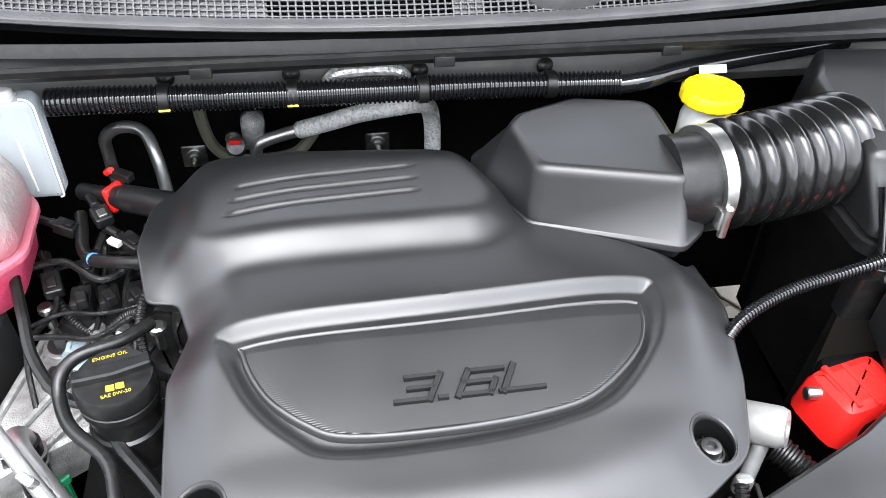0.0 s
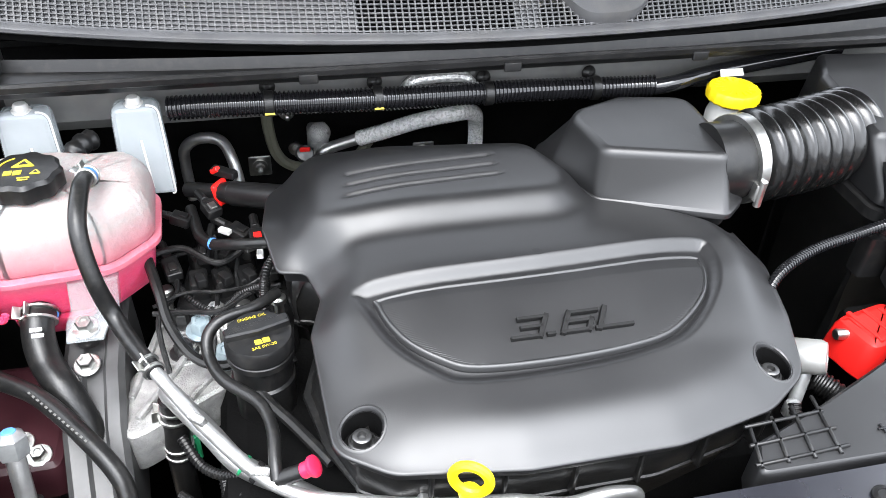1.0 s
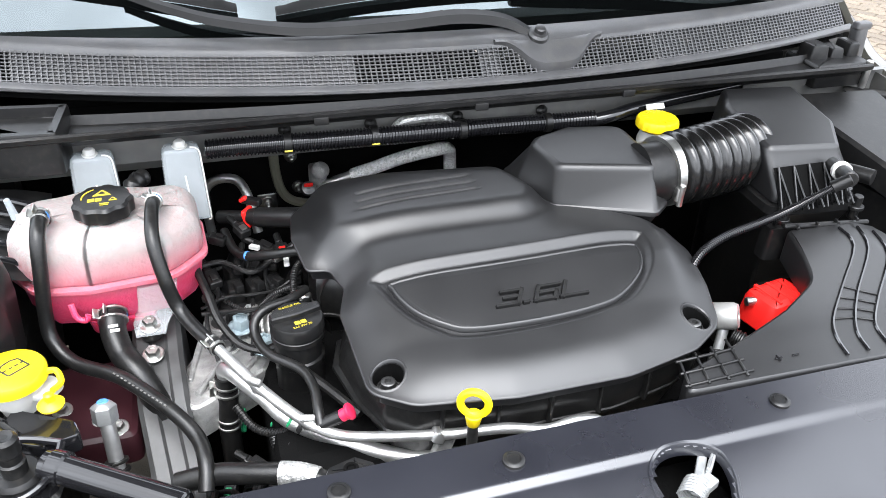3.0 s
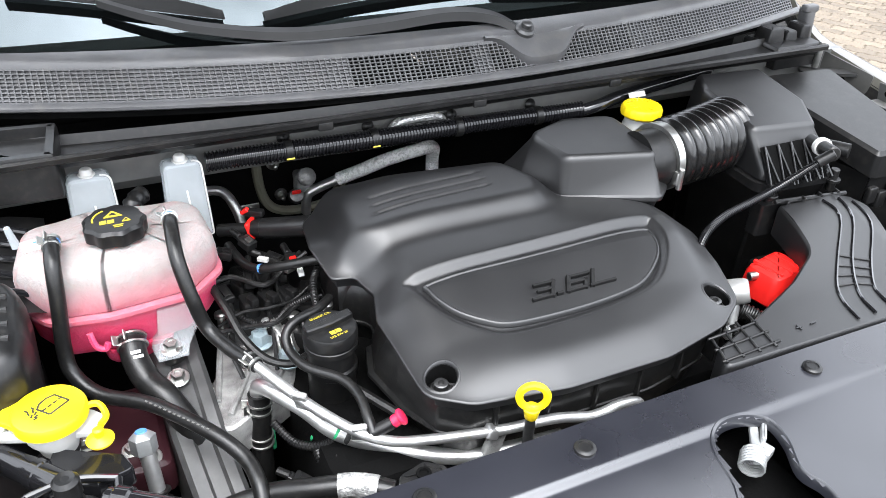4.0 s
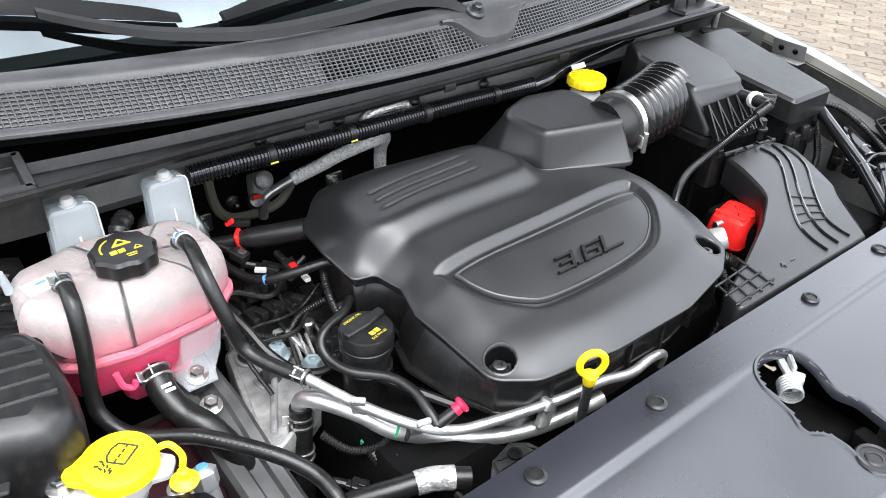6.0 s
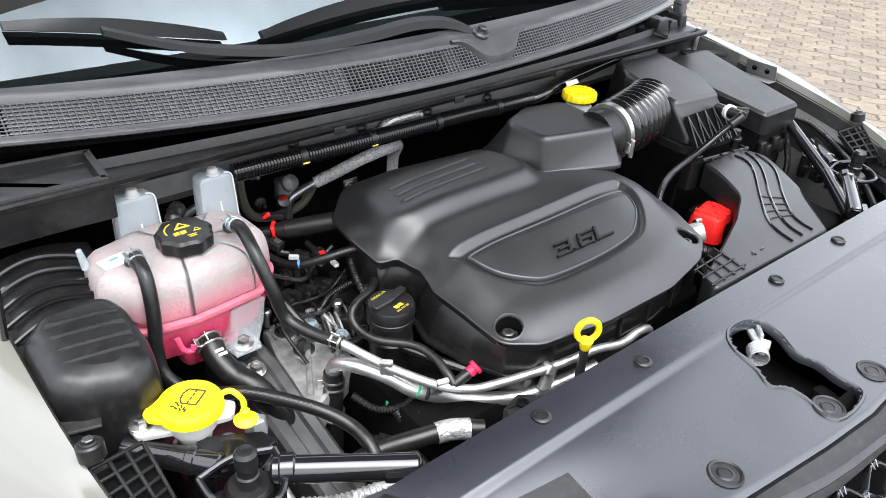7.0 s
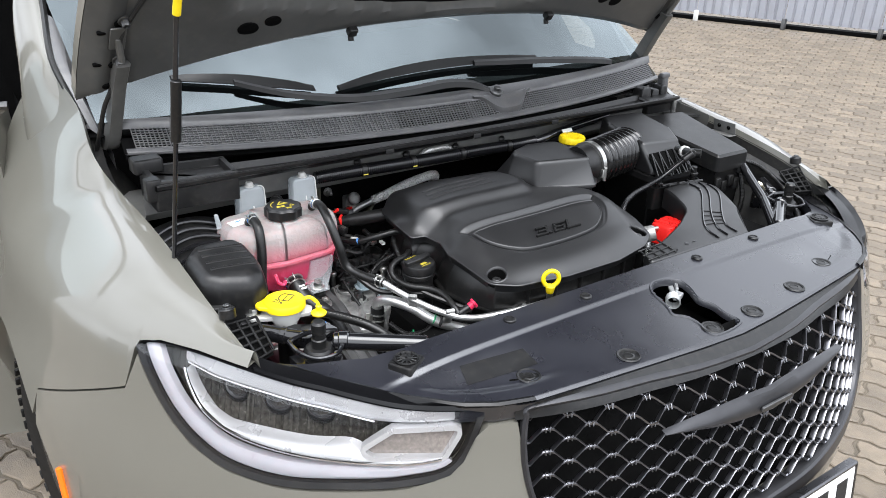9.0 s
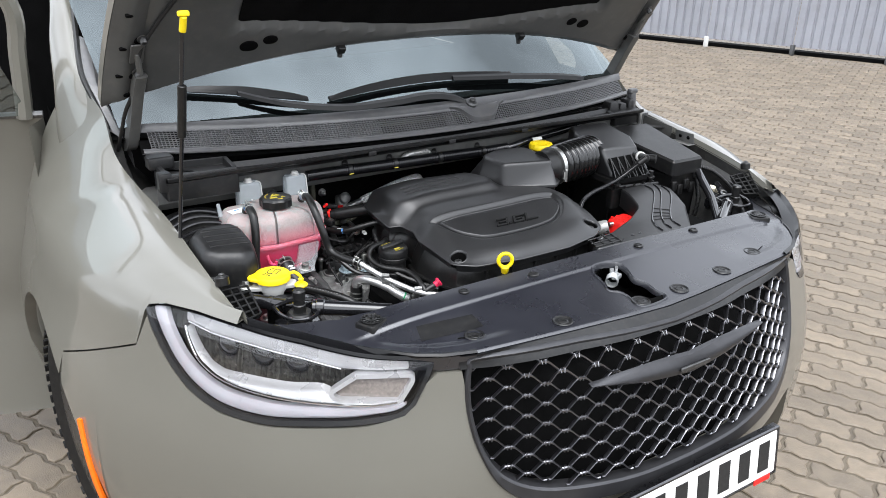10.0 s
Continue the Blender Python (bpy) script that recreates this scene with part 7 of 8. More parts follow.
# latticed end brackets, rubber stops and round vents, on both sides
def lattice(side):
    b = thing("lattice_bracket", "black plastic bracket with a lattice of ribs", "bracket", "lattice brackets at the headlights")
    a0 = Vector((0.789 * side, 0.600, 1.020))
    far = ((0.781, 0.528, 0.952), (0.733, 0.548, 0.952))
    near = ((0.796, 0.590, 0.998), (0.738, 0.606, 0.988))
    P = [[Vector((p[0] * side, p[1], p[2])) for p in q] for q in (near, far)]

    def at(u, v):
        return P[0][0].lerp(P[0][1], v).lerp(P[1][0].lerp(P[1][1], v), u)

    bm = bmesh.new()
    for k in range(4):
        rod(bm, at(0, k / 3), at(1, k / 3), 0.0026, 6)
    for k in range(6):
        rod(bm, at(k / 5, 0), at(k / 5, 1), 0.0024, 6)
    part("rib_frame", bm, M_BADGE, b)
    bm = bmesh.new()
    loft(bm, [[at(u, v) + Vector((0, 0, -0.009)) for v in (0, 0.5, 1)] for u in (0, 0.5, 1)], closed=False)
    part("base", bm, M_DARK, b)
    bm = bmesh.new()
    lathe(bm, [(0.014, -0.014), (0.014, 0.001), (0.012, 0.003), (0.009, 0.003), (0.008, 0.005), (0.005, 0.005)], Matrix.Translation(a0) @ Matrix.Rotation(radians(-12), 4, "X"), 20)
    part("boss", bm, M_PLASTIC, b)
    bolt("boss_bolt", a0 + Vector((0, 0, 0.005)), (0, 0.1, 1), 0.006, M_DARKSTEEL, b, 0.0, 0.004)
    s = thing("rubber_stop", "black rubber hood stop on its bracket", "rubber stop", "hood stops")
    bm = bmesh.new()
    c = (0.662 * side, 0.524, 0.008)
    lathe(bm, [(0.012, 0.935), (0.013, 0.955), (0.011, 0.957), (0.011, 0.966), (0.0125, 0.968), (0.0125, 0.985), (0.009, 0.989), (0.004, 0.988)], Matrix.Translation(c), 20)
    part("stop", bm, M_RUBBER, s)
    bm = bmesh.new()
    lathe(bm, [(0.024, 0.915), (0.026, 0.935), (0.022, 0.94), (0.013, 0.94)], Matrix.Translation(c), 20)
    part("collar", bm, M_PLASTIC, s)
    bm = bmesh.new()
    tube(bm, [(c[0] - 0.042, c[1] + 0.03, 0.955), (c[0] - 0.04, c[1] - 0.005, 0.952), (c[0] - 0.022, c[1] - 0.036, 0.950), (c[0] + 0.012, c[1] - 0.04, 0.950), (c[0] + 0.036, c[1] - 0.015, 0.952), (c[0] + 0.042, c[1] + 0.022, 0.955)], 0.004, 8, 6)
    tube(bm, [(c[0] - 0.042, c[1] + 0.03, 0.955), (c[0], c[1] + 0.035, 0.957), (c[0] + 0.042, c[1] + 0.022, 0.955)], 0.004, 8, 6)
    part("bracket_rim", bm, M_GLOSS, s, "gloss black bracket rim")
    bm = bmesh.new()
    prism(bm, [(c[0] - 0.042, c[1] + 0.03), (c[0] - 0.04, c[1] - 0.005), (c[0] - 0.022, c[1] - 0.036), (c[0] + 0.012, c[1] - 0.04), (c[0] + 0.036, c[1] - 0.015), (c[0] + 0.042, c[1] + 0.022)], [(0, 0.915), (0, 0.925)])
    part("bracket_floor", bm, M_GLOSS, s)
    bm = bmesh.new()
    prism(bm, rounded([(0.678 * side, 0.622), (0.612 * side, 0.586), (0.604 * side, 0.562), (0.640 * side, 0.552), (0.694 * side, 0.575)], 0.006, 3), [(0, 0.925), (0, 0.944), (0.002, 0.947)])
    part("bracket_shelf", bm, M_GLOSS, s, "gloss black pressed shelf")
    r = thing("round_vent", "black bracket with a round slotted vent", "vent", "vents on the radiator cover")
    vc = (0.576 * side, 0.384, 0.948)
    bm = bmesh.new()
    block(bm, (0.050, 0.044, 0.040), Matrix.Translation((vc[0], vc[1], 0.930)) @ Matrix.Rotation(0.5 * -side, 4, "Z"), 0.004)
    part("vent_base", bm, M_PLASTIC, r)
    bm = bmesh.new()
    lathe(bm, [(0.020, 0.0), (0.021, 0.003), (0.018, 0.004), (0.0165, 0.001)], Matrix.Translation((vc[0], vc[1], 0.970)), 24)
    part("vent_ring", bm, M_PLASTIC, r)
    for k in range(6):
        a = math.pi * k / 6
        bm = bmesh.new()
        rod(bm, (vc[0] + 0.018 * math.cos(a), vc[1] + 0.018 * math.sin(a), 0.9722), (vc[0] - 0.018 * math.cos(a), vc[1] - 0.018 * math.sin(a), 0.9722), 0.0014, 6)
        part("vent_bar", bm, M_PLASTIC, r)
    bm = bmesh.new()
    lathe(bm, [(0.010, 0.001), (0.0105, 0.003), (0.0085, 0.0032)], Matrix.Translation((vc[0], vc[1], 0.970)), 20)
    part("vent_hub", bm, M_PLASTIC, r)


lattice(-1)
lattice(1)
# gloss black cross tubes
for side in (-1, 1):
    t = thing("brace_tube", "gloss black painted brace tube", "tube", "front brace tubes")
    bm = bmesh.new()
    rod(bm, (0.635 * side, 0.525, 0.950), (0.50 * side, 0.437, 0.945), 0.0155, 20)
    rod(bm, (0.628 * side, 0.521, 0.950), (0.612 * side, 0.511, 0.950), 0.0175, 20)
    part("tube", bm, M_GLOSS, t)
    bm = bmesh.new()
    rod(bm, (0.672 * side, 0.568, 0.943), (0.748 * side, 0.655, 0.943), 0.0145, 18)
    rod(bm, (0.690 * side, 0.589, 0.943), (0.698 * side, 0.598, 0.943), 0.0160, 18)
    part("outer_tube", bm, M_GLOSS, t)
    bm = bmesh.new()
    prism(bm, rounded([(0.53 * side, 0.455), (0.48 * side, 0.415), (0.49 * side, 0.405), (0.545 * side, 0.44)], 0.004, 3), [(0, 0.944), (0, 0.952)])
    part("end_plate", bm, M_GLOSS, t)
    bolt("end_bolt", (0.508 * side, 0.442, 0.953), (0, 0, 1), 0.008, M_DARKSTEEL, t, 0.012)
bm = bmesh.new()
block(bm, (0.055, 0.075, 0.004), Matrix.Translation((-0.782, 0.690, 0.982)) @ Matrix.Rotation(-0.25, 4, "Z") @ Matrix.Rotation(-0.25, 4, "X"), 0.0015)
br = single("wing_bracket", bm, M_INNERWING, "grey sheet metal bracket on the inner wing", "bracket")
bolt("wing_bolt", (-0.775, 0.695, 0.985), (0, -0.25, 1), 0.008, M_DARKSTEEL, br, 0.013)

# ---- strut rail, engine mount and the clutter round it ----
rail = thing("chassis_rail", "grey painted chassis rail below the coolant tank", "chassis rail")
bm = bmesh.new()
loops = []
for y, z, x in ((0.86, 0.895, -0.535), (0.80, 0.893, -0.535), (0.74, 0.888, -0.533), (0.68, 0.862, -0.53), (0.60, 0.82, -0.52), (0.50, 0.78, -0.51), (0.42, 0.76, -0.505)):
    loops.append([(x - 0.036, y, z - 0.12), (x - 0.033, y, z - 0.006), (x - 0.027, y, z), (x - 0.012, y, z - 0.001), (x - 0.008, y, z - 0.007), (x + 0.008, y, z - 0.007), (x + 0.012, y, z - 0.001), (x + 0.024, y, z), (x + 0.030, y, z - 0.006), (x + 0.033, y, z - 0.12)])
loft(bm, loops, closed=False)
part("rail_body", bm, material("rail_grey_paint", (0.05, 0.05, 0.05), 0.42, metal=0.1, vary=0.3, vary_size=0.03, dirt=0.04), rail)
for p in ((-0.54, 0.780, 0.914), (-0.54, 0.748, 0.889)):
    bolt("rail_bolt", p, (0, -0.25, 1), 0.009, M_STEEL, rail, 0.014, 0.012)
bm = bmesh.new()
lathe(bm, [(0.013, 0.895), (0.014, 0.90), (0.014, 0.907), (0.012, 0.91)], Matrix.Translation((-0.54, 0.78, 0)), 18)
part("rubber_bush", bm, M_RUBBER, rail)

mount = thing("engine_mount", "rough cast aluminium engine mount bracket", "engine mount")
bm = bmesh.new()
prism(bm, rounded([(-0.50, 0.66), (-0.40, 0.72), (-0.372, 0.77), (-0.375, 0.84), (-0.42, 0.875), (-0.475, 0.865), (-0.485, 0.79), (-0.525, 0.72)], 0.018, 5), [(0.004, 0.80), (0.0, 0.845), (0.002, 0.853), (0.006, 0.856)])
part("mount_casting", bm, M_CAST, mount)
for a, b in (((-0.49, 0.69, 0.858), (-0.43, 0.80, 0.858)), ((-0.46, 0.68, 0.857), (-0.40, 0.76, 0.857)), ((-0.50, 0.72, 0.857), (-0.47, 0.85, 0.857))):
    bm = bmesh.new()
    rod(bm, a, b, 0.0045, 8)
    part("casting_rib", bm, M_CAST, mount)
for x, y, z, mat, r in ((-0.446, 0.782, 0.857, M_DARKSTEEL, 0.0105), (-0.449, 0.832, 0.86, M_DARKSTEEL, 0.0105), (-0.408, 0.822, 0.872, M_ZINC, 0.011), (-0.394, 0.782, 0.842, M_ZINC, 0.011)):
    bm = bmesh.new()
    lathe(bm, [(r * 2.0, z - 0.03), (r * 2.0, z), (r * 1.9, z + 0.001)], Matrix.Translation((x, y, 0)), 22)
    part("bolt_pad", bm, M_CAST, mount)
    bolt("mount_bolt", (x, y, z), (0, 0, 1), r, mat, mount, r * 1.6, 0.016)
bm = bmesh.new()
for k in range(3):
    lathe(bm, [(0.022, 0), (0.026, 0.003), (0.026, 0.006), (0.022, 0.008)], Matrix.Translation((-0.385 - 0.006 * k, 0.80, 0.86 + 0.008 * k)) @ Matrix.Rotation(radians(60), 4, "Y"), 24)
part("mount_washers", bm, M_CAST, mount, "stacked cast mount rings")

head = thing("cylinder_head_cover", "black ribbed cylinder head cover with coils", "cylinder head cover")
bm = bmesh.new()
prism(bm, rounded([(-0.455, 0.84), (-0.32, 0.74), (-0.30, 0.95), (-0.43, 0.99)], 0.015, 4), [(0, 0.80), (0, 0.875), (0.004, 0.882), (0.012, 0.884)])
part("head_casting", bm, M_PLASTIC, head)
rng = random.Random(5)
for k in range(7):
    bm = bmesh.new()
    x, y = -0.425 + 0.028 * (k % 4), 0.855 + 0.045 * (k // 4)
    block(bm, (0.022, 0.032, 0.026), Matrix.Translation((x, y, 0.882)) @ Matrix.Rotation(rng.uniform(-0.4, 0.4), 4, "Z"), 0.003)
    block(bm, (0.012, 0.018, 0.012), Matrix.Translation((x + 0.004, y - 0.012, 0.905)) @ Matrix.Rotation(rng.uniform(-0.6, 0.6), 4, "Z"), 0.002)
    part("coil_plug", bm, M_PLASTIC, head)
for x, y, z in ((-0.375, 0.80, 0.905), (-0.335, 0.775, 0.93), (-0.465, 0.86, 0.89)):
    bm = bmesh.new()
    rod(bm, (x, y, z - 0.03), (x, y, z), 0.0055, 10)
    lathe(bm, [(0.009, 0.0), (0.009, 0.006), (0.006, 0.008)], Matrix.Translation((x, y, z - 0.006)), 12)
    part("stud", bm, M_STEEL, head, "bright steel stud")
for k, (p, mat) in enumerate((((-0.36, 0.865, 0.932), M_STEEL), ((-0.35, 0.845, 0.938), M_LABEL), ((-0.39, 0.90, 0.935), M_WHITE))):
    bm = bmesh.new()
    block(bm, (0.016, 0.008, 0.006), Matrix.Translation(p) @ Matrix.Rotation(0.5 + k, 4, "Z"), 0.001)
    part("clip", bm, mat, head)


def loom(pts, r, label, ribs=0.004):
    ob = thing("wiring_loom", label, "wiring")
    bm = bmesh.new()
    tube(bm, pts, r, 10, 8, ribs=ribs, depth=r * 0.18)
    part("loom_sleeve", bm, M_PLASTIC, ob)
    return ob


loom([(-0.462, 0.88, 0.90), (-0.435, 0.84, 0.885), (-0.405, 0.815, 0.886), (-0.375, 0.82, 0.905), (-0.345, 0.80, 0.93)], 0.0042, "thin black ribbed wiring loom over the head")
loom([(-0.34, 0.73, 0.90), (-0.35, 0.765, 0.93), (-0.345, 0.80, 0.95), (-0.33, 0.83, 0.95)], 0.0045, "black ribbed wiring loom under the engine cover")
loom([(-0.445, 0.655, 0.86), (-0.425, 0.625, 0.845), (-0.395, 0.605, 0.85), (-0.37, 0.60, 0.87)], 0.0048, "black ribbed loom beside the pipes")
loom([(-0.405, 0.615, 0.845), (-0.40, 0.58, 0.82), (-0.40, 0.55, 0.76)], 0.006, "black ribbed loom going down")
loom([(-0.395, 0.61, 0.845), (-0.385, 0.575, 0.82), (-0.387, 0.545, 0.76)], 0.005, "second black ribbed loom going down")
loom([(0.155, 0.525, 0.93), (0.15, 0.505, 0.91), (0.125, 0.49, 0.88), (0.10, 0.485, 0.84)], 0.0055, "black ribbed loom at the cover's corner")
loom([(-0.53, 0.985, 1.03), (-0.545, 0.965, 1.03), (-0.56, 0.945, 1.01), (-0.575, 0.94, 0.98)], 0.011, "black taped loom behind the tank", 0.012)
for p0, p1, r, mat, lab in (((-0.594, 0.648, 0.905), (-0.588, 0.61, 0.82), 0.0115, M_ALU, "aluminium line with a hexagon fitting"),):
    ob = thing("refrigerant_line", lab, "pipe")
    bm = bmesh.new()
    tube(bm, [p0, Vector(p0).lerp(Vector(p1), 0.5), p1, (-0.575, 0.56, 0.78), (-0.54, 0.52, 0.76)], r * 0.8, 14, 6)
    part("line", bm, mat, ob)
    bm = bmesh.new()
    m, _ = along(Vector(p0) + Vector((0, -0.006, -0.02)), p0)
    lathe(bm, [(0.014, 0), (0.015, 0.002), (0.015, 0.02), (0.012, 0.023), (0.007, 0.026)], m, 6)
    part("fitting", bm, M_ZINC, ob, "grey hexagon fitting with a blue mark")
    bm = bmesh.new()
    lathe(bm, [(0.007, 0), (0.006, 0.0012)], m @ Matrix.Translation((0, 0, 0.026)), 10)
    part("mark", bm, M_BLUE, ob)
    spring_clamp(ob, (-0.589, 0.617, 0.835), (-0.588, 0.61, 0.82), 0.0125, M_RUBBER)
rad = hose("radiator_hose", [(-0.52, 0.56, 0.845), (-0.475, 0.55, 0.858), (-0.43, 0.53, 0.868), (-0.385, 0.512, 0.873), (-0.35, 0.49, 0.87)], 0.013, "black radiator hose with a silver wrap", n=16)
bm = bmesh.new()
tube(bm, [(-0.405, 0.52, 0.8715), (-0.385, 0.512, 0.873), (-0.365, 0.50, 0.872)], 0.0142, 16, 5)
part("foil_wrap", bm, M_FOIL, rad, "crinkled silver foil wrap")
hose("wrapped_pipe", [(-0.60, 0.53, 0.86), (-0.56, 0.515, 0.85), (-0.52, 0.50, 0.855), (-0.48, 0.49, 0.86)], 0.011, "silver wrapped pipe under the brace tube", M_FOIL, n=14, ribs=0.007, depth=0.0015)
clip = thing("panel_bracket", "small black plastic bracket behind the panel", "bracket")
bm = bmesh.new()
prism(bm, rounded([(-0.372, 0.425), (-0.305, 0.425), (-0.312, 0.445), (-0.330, 0.458), (-0.360, 0.450)], 0.006, 3), [(0, 0.915), (0, 0.940), (0.002, 0.945), (0.008, 0.945)])
part("bracket_body", bm, M_PLASTIC, clip)
# near-black disc for the shade of a hole in the bracket
bm = bmesh.new()
lathe(bm, [(0.008, 0), (0.008, 0.003), (0.005, 0.0035), (0.004, 0.001)], Matrix.Translation((-0.337, 0.44, 0.945)), 16)
part("bracket_hole_shade", bm, M_DARK, clip)
trans = thing("gearbox_casing", "dark red-brown gearbox cover with bolts", "gearbox")
bm = bmesh.new()
block(bm, (0.12, 0.16, 0.05), Matrix.Translation((-0.625, 0.74, 0.785)), 0.01)
part("casing", bm, material("maroon_casing", (0.03, 0.008, 0.011), 0.4, vary=0.3, vary_size=0.04), trans)
for x, y in ((-0.61, 0.70), (-0.59, 0.68), (-0.66, 0.73)):
    bolt("casing_bolt", (x, y, 0.835), (0, -0.2, 1), 0.008, M_STEEL, trans, 0.013, 0.01)
for p, mat in (((-0.40, 0.63, 0.835), M_GREEN), ((-0.44, 0.70, 0.80), M_GREEN), ((-0.52, 0.66, 0.83), material("ochre_plug", (0.45, 0.30, 0.05), 0.5))):
    ob = thing("harness_clip", "small coloured plastic harness clip", "clip")
    bm = bmesh.new()
    block(bm, (0.012, 0.009, 0.010), Matrix.Translation(p) @ Matrix.Rotation(0.7, 4, "Z"), 0.002)
    rod(bm, (p[0], p[1], p[2] - 0.03), p, 0.004, 8)
    part("clip_body", bm, mat, ob)

# dipstick
dip = thing("dipstick", "yellow ring handle of the oil dipstick", "dipstick")
bm = bmesh.new()
c = Vector((-0.196, 0.466, 0.978))
ax = Vector((0.45, 0.89, 0.0)).normalized()
sd = Vector((0.89, -0.45, 0))
ringpts = [c + sd * 0.0155 * math.cos(a) + Vector((0, 0, 0.0165 * math.sin(a))) for a in np.linspace(0, 2 * math.pi, 25)]
tube(bm, ringpts, 0.0045, 10, raw=True)
rod(bm, c + Vector((0, 0, -0.031)), c + Vector((0, 0, -0.015)), 0.0075, 14, 0.010)
part("ring_handle", bm, M_YELLOW, dip)
bm = bmesh.new()
rod(bm, c + Vector((0.002, 0.004, -0.14)), c + Vector((0, 0, -0.03)), 0.0062, 14)
part("tube", bm, M_DARKSTEEL, dip, "dark dipstick tube")

# ---- the side of the bay by the battery ----
def bat_height(x, y):
    return bat_z(x, y)


for k, pts in enumerate(BAT_GROOVES):
    bm = bmesh.new()
    tube(bm, [(p.x, p.y, bat_height(p.x, p.y) + 0.0012) for p in spline([(a, b, 0) for a, b in pts], 4)], 0.0022, 6, raw=True)
    part("groove_rib", bm, M_GLOSS, battery)
for k in range(4):
    for j in range(2):
        bm = bmesh.new()
        a = Vector(BAT_GROOVES[j][2]).lerp(Vector(BAT_GROOVES[j][3]), k / 3.0)
        b = Vector(BAT_GROOVES[j + 1][2]).lerp(Vector(BAT_GROOVES[j + 1][3]), k / 3.0)
        rod(bm, (a.x, a.y, bat_height(a.x, a.y) + 0.001), (b.x, b.y, bat_height(b.x, b.y) + 0.001), 0.0012, 6)
        part("cross_rib", bm, M_PLASTIC, battery)
for k in range(4):
    bm = bmesh.new()
    x = 0.055 + 0.026 * k
    rod(bm, (x, 0.437, bat_height(x, 0.437) + 0.001), (x + 0.012, 0.478 + 0.008 * k, bat_height(x, 0.48) + 0.001), 0.002, 6)
    part("pocket_rib", bm, M_PLASTIC, battery)
for k in range(3):
    bm = bmesh.new()
    y = 0.44 + 0.02 * k
    rod(bm, (0.05 + 0.006 * k, y, bat_height(0.06, y) + 0.001), (0.145, y + 0.004, bat_height(0.14, y) + 0.001), 0.002, 6)
    part("pocket_rib", bm, M_PLASTIC, battery)
bm = bmesh.new()
rod(bm, (0.352, 0.676, 0.998), (0.505, 0.674, 0.985), 0.004, 8)
for k in range(4):
    x = 0.375 + 0.035 * k
    rod(bm, (x, 0.676, 0.996), (x - 0.006, 0.664, 0.998), 0.0025, 6)
part("rear_flange", bm, M_PLASTIC, battery)
for dx in (-0.012, 0.012):
    bm = bmesh.new()
    block(bm, (0.010, 0.0022, 0.0012), Matrix.Translation((0.20 + dx, 0.455, bat_height(0.2, 0.455) + 0.0005)), 0.0003)
    if dx < 0:
        block(bm, (0.0022, 0.010, 0.0012), Matrix.Translation((0.20 + dx, 0.455, bat_height(0.2, 0.455) + 0.0006)), 0.0003)
    part("polarity_mark", bm, M_GLOSS, battery)
# battery box below
bm = bmesh.new()
block(bm, (0.24, 0.20, 0.22), Matrix.Translation((0.42, 0.56, 0.70)), 0.012)
single("battery", bm, M_DARK, "dark battery case under its cover", "battery")

# red terminal details
bm = bmesh.new()
rod(bm, (0.262, 0.610, 0.925), (0.292, 0.607, 0.925), 0.0065, 14)
part("terminal_stud", bm, M_STEEL, terminal, "bright steel stud")
for k in range(3):
    bm = bmesh.new()
    block(bm, (0.006, 0.05, 0.004), Matrix.Translation((0.292 + 0.02 * k, 0.605, 0.9345)) @ Matrix.Rotation(0.2, 4, "Z"), 0.001)
    part("cap_ridge", bm, M_RED, terminal)
# pale solenoid by the cover's corner
sol = thing("solenoid", "pale grey solenoid by the engine cover", "solenoid")
bm = bmesh.new()
m, _ = along((0.178, 0.585, 0.935), (0.213, 0.556, 0.95))
lathe(bm, [(0.016, 0), (0.0185, 0.004), (0.0185, 0.036), (0.016, 0.042), (0.008, 0.0425), (0.0075, 0.039), (0.002, 0.039)], m, 28)
part("solenoid_body", bm, M_SOLENOID, sol)
bm = bmesh.new()
rod(bm, (0.195, 0.565, 0.93), (0.18, 0.548, 0.89), 0.007, 12)
block(bm, (0.017, 0.013, 0.020), Matrix.Translation((0.176, 0.545, 0.885)), 0.004)
part("solenoid_plug", bm, M_ZINC, sol, "grey connector")
bm = bmesh.new()
tube(bm, [(0.22, 0.575, 0.90), (0.235, 0.555, 0.895), (0.25, 0.535, 0.88), (0.255, 0.51, 0.86)], 0.012, 12, 8, ribs=0.006, depth=0.002)
part("cable_sleeve", bm, M_RUBBER, sol)

# breather conduit from the cover to the filter housing
cond = thing("breather_conduit", "thin black ribbed breather conduit", "conduit")
bm = bmesh.new()
tube(bm, [(0.175, 0.635, 0.965), (0.20, 0.653, 0.988), (0.25, 0.672, 0.998), (0.31, 0.682, 1.005), (0.36, 0.683, 1.02), (0.40, 0.676, 1.045), (0.42, 0.668, 1.062)], 0.0050, 12, 10, ribs=0.0036, depth=0.0014)
part("conduit", bm, M_GLOSS, cond)
bm = bmesh.new()
rod(bm, (0.412, 0.672, 1.056), (0.434, 0.664, 1.072), 0.009, 14)
rod(bm, (0.434, 0.664, 1.070), (0.450, 0.70, 1.064), 0.0115, 16)
rod(bm, (0.452, 0.705, 1.063), (0.464, 0.735, 1.058), 0.0105, 16)
part("elbow", bm, M_PLASTIC, cond)
bm = bmesh.new()
rod(bm, (0.448, 0.695, 1.065), (0.453, 0.706, 1.063), 0.0145, 18)
part("clip_ring", bm, M_WHITE, cond, "white clip ring")
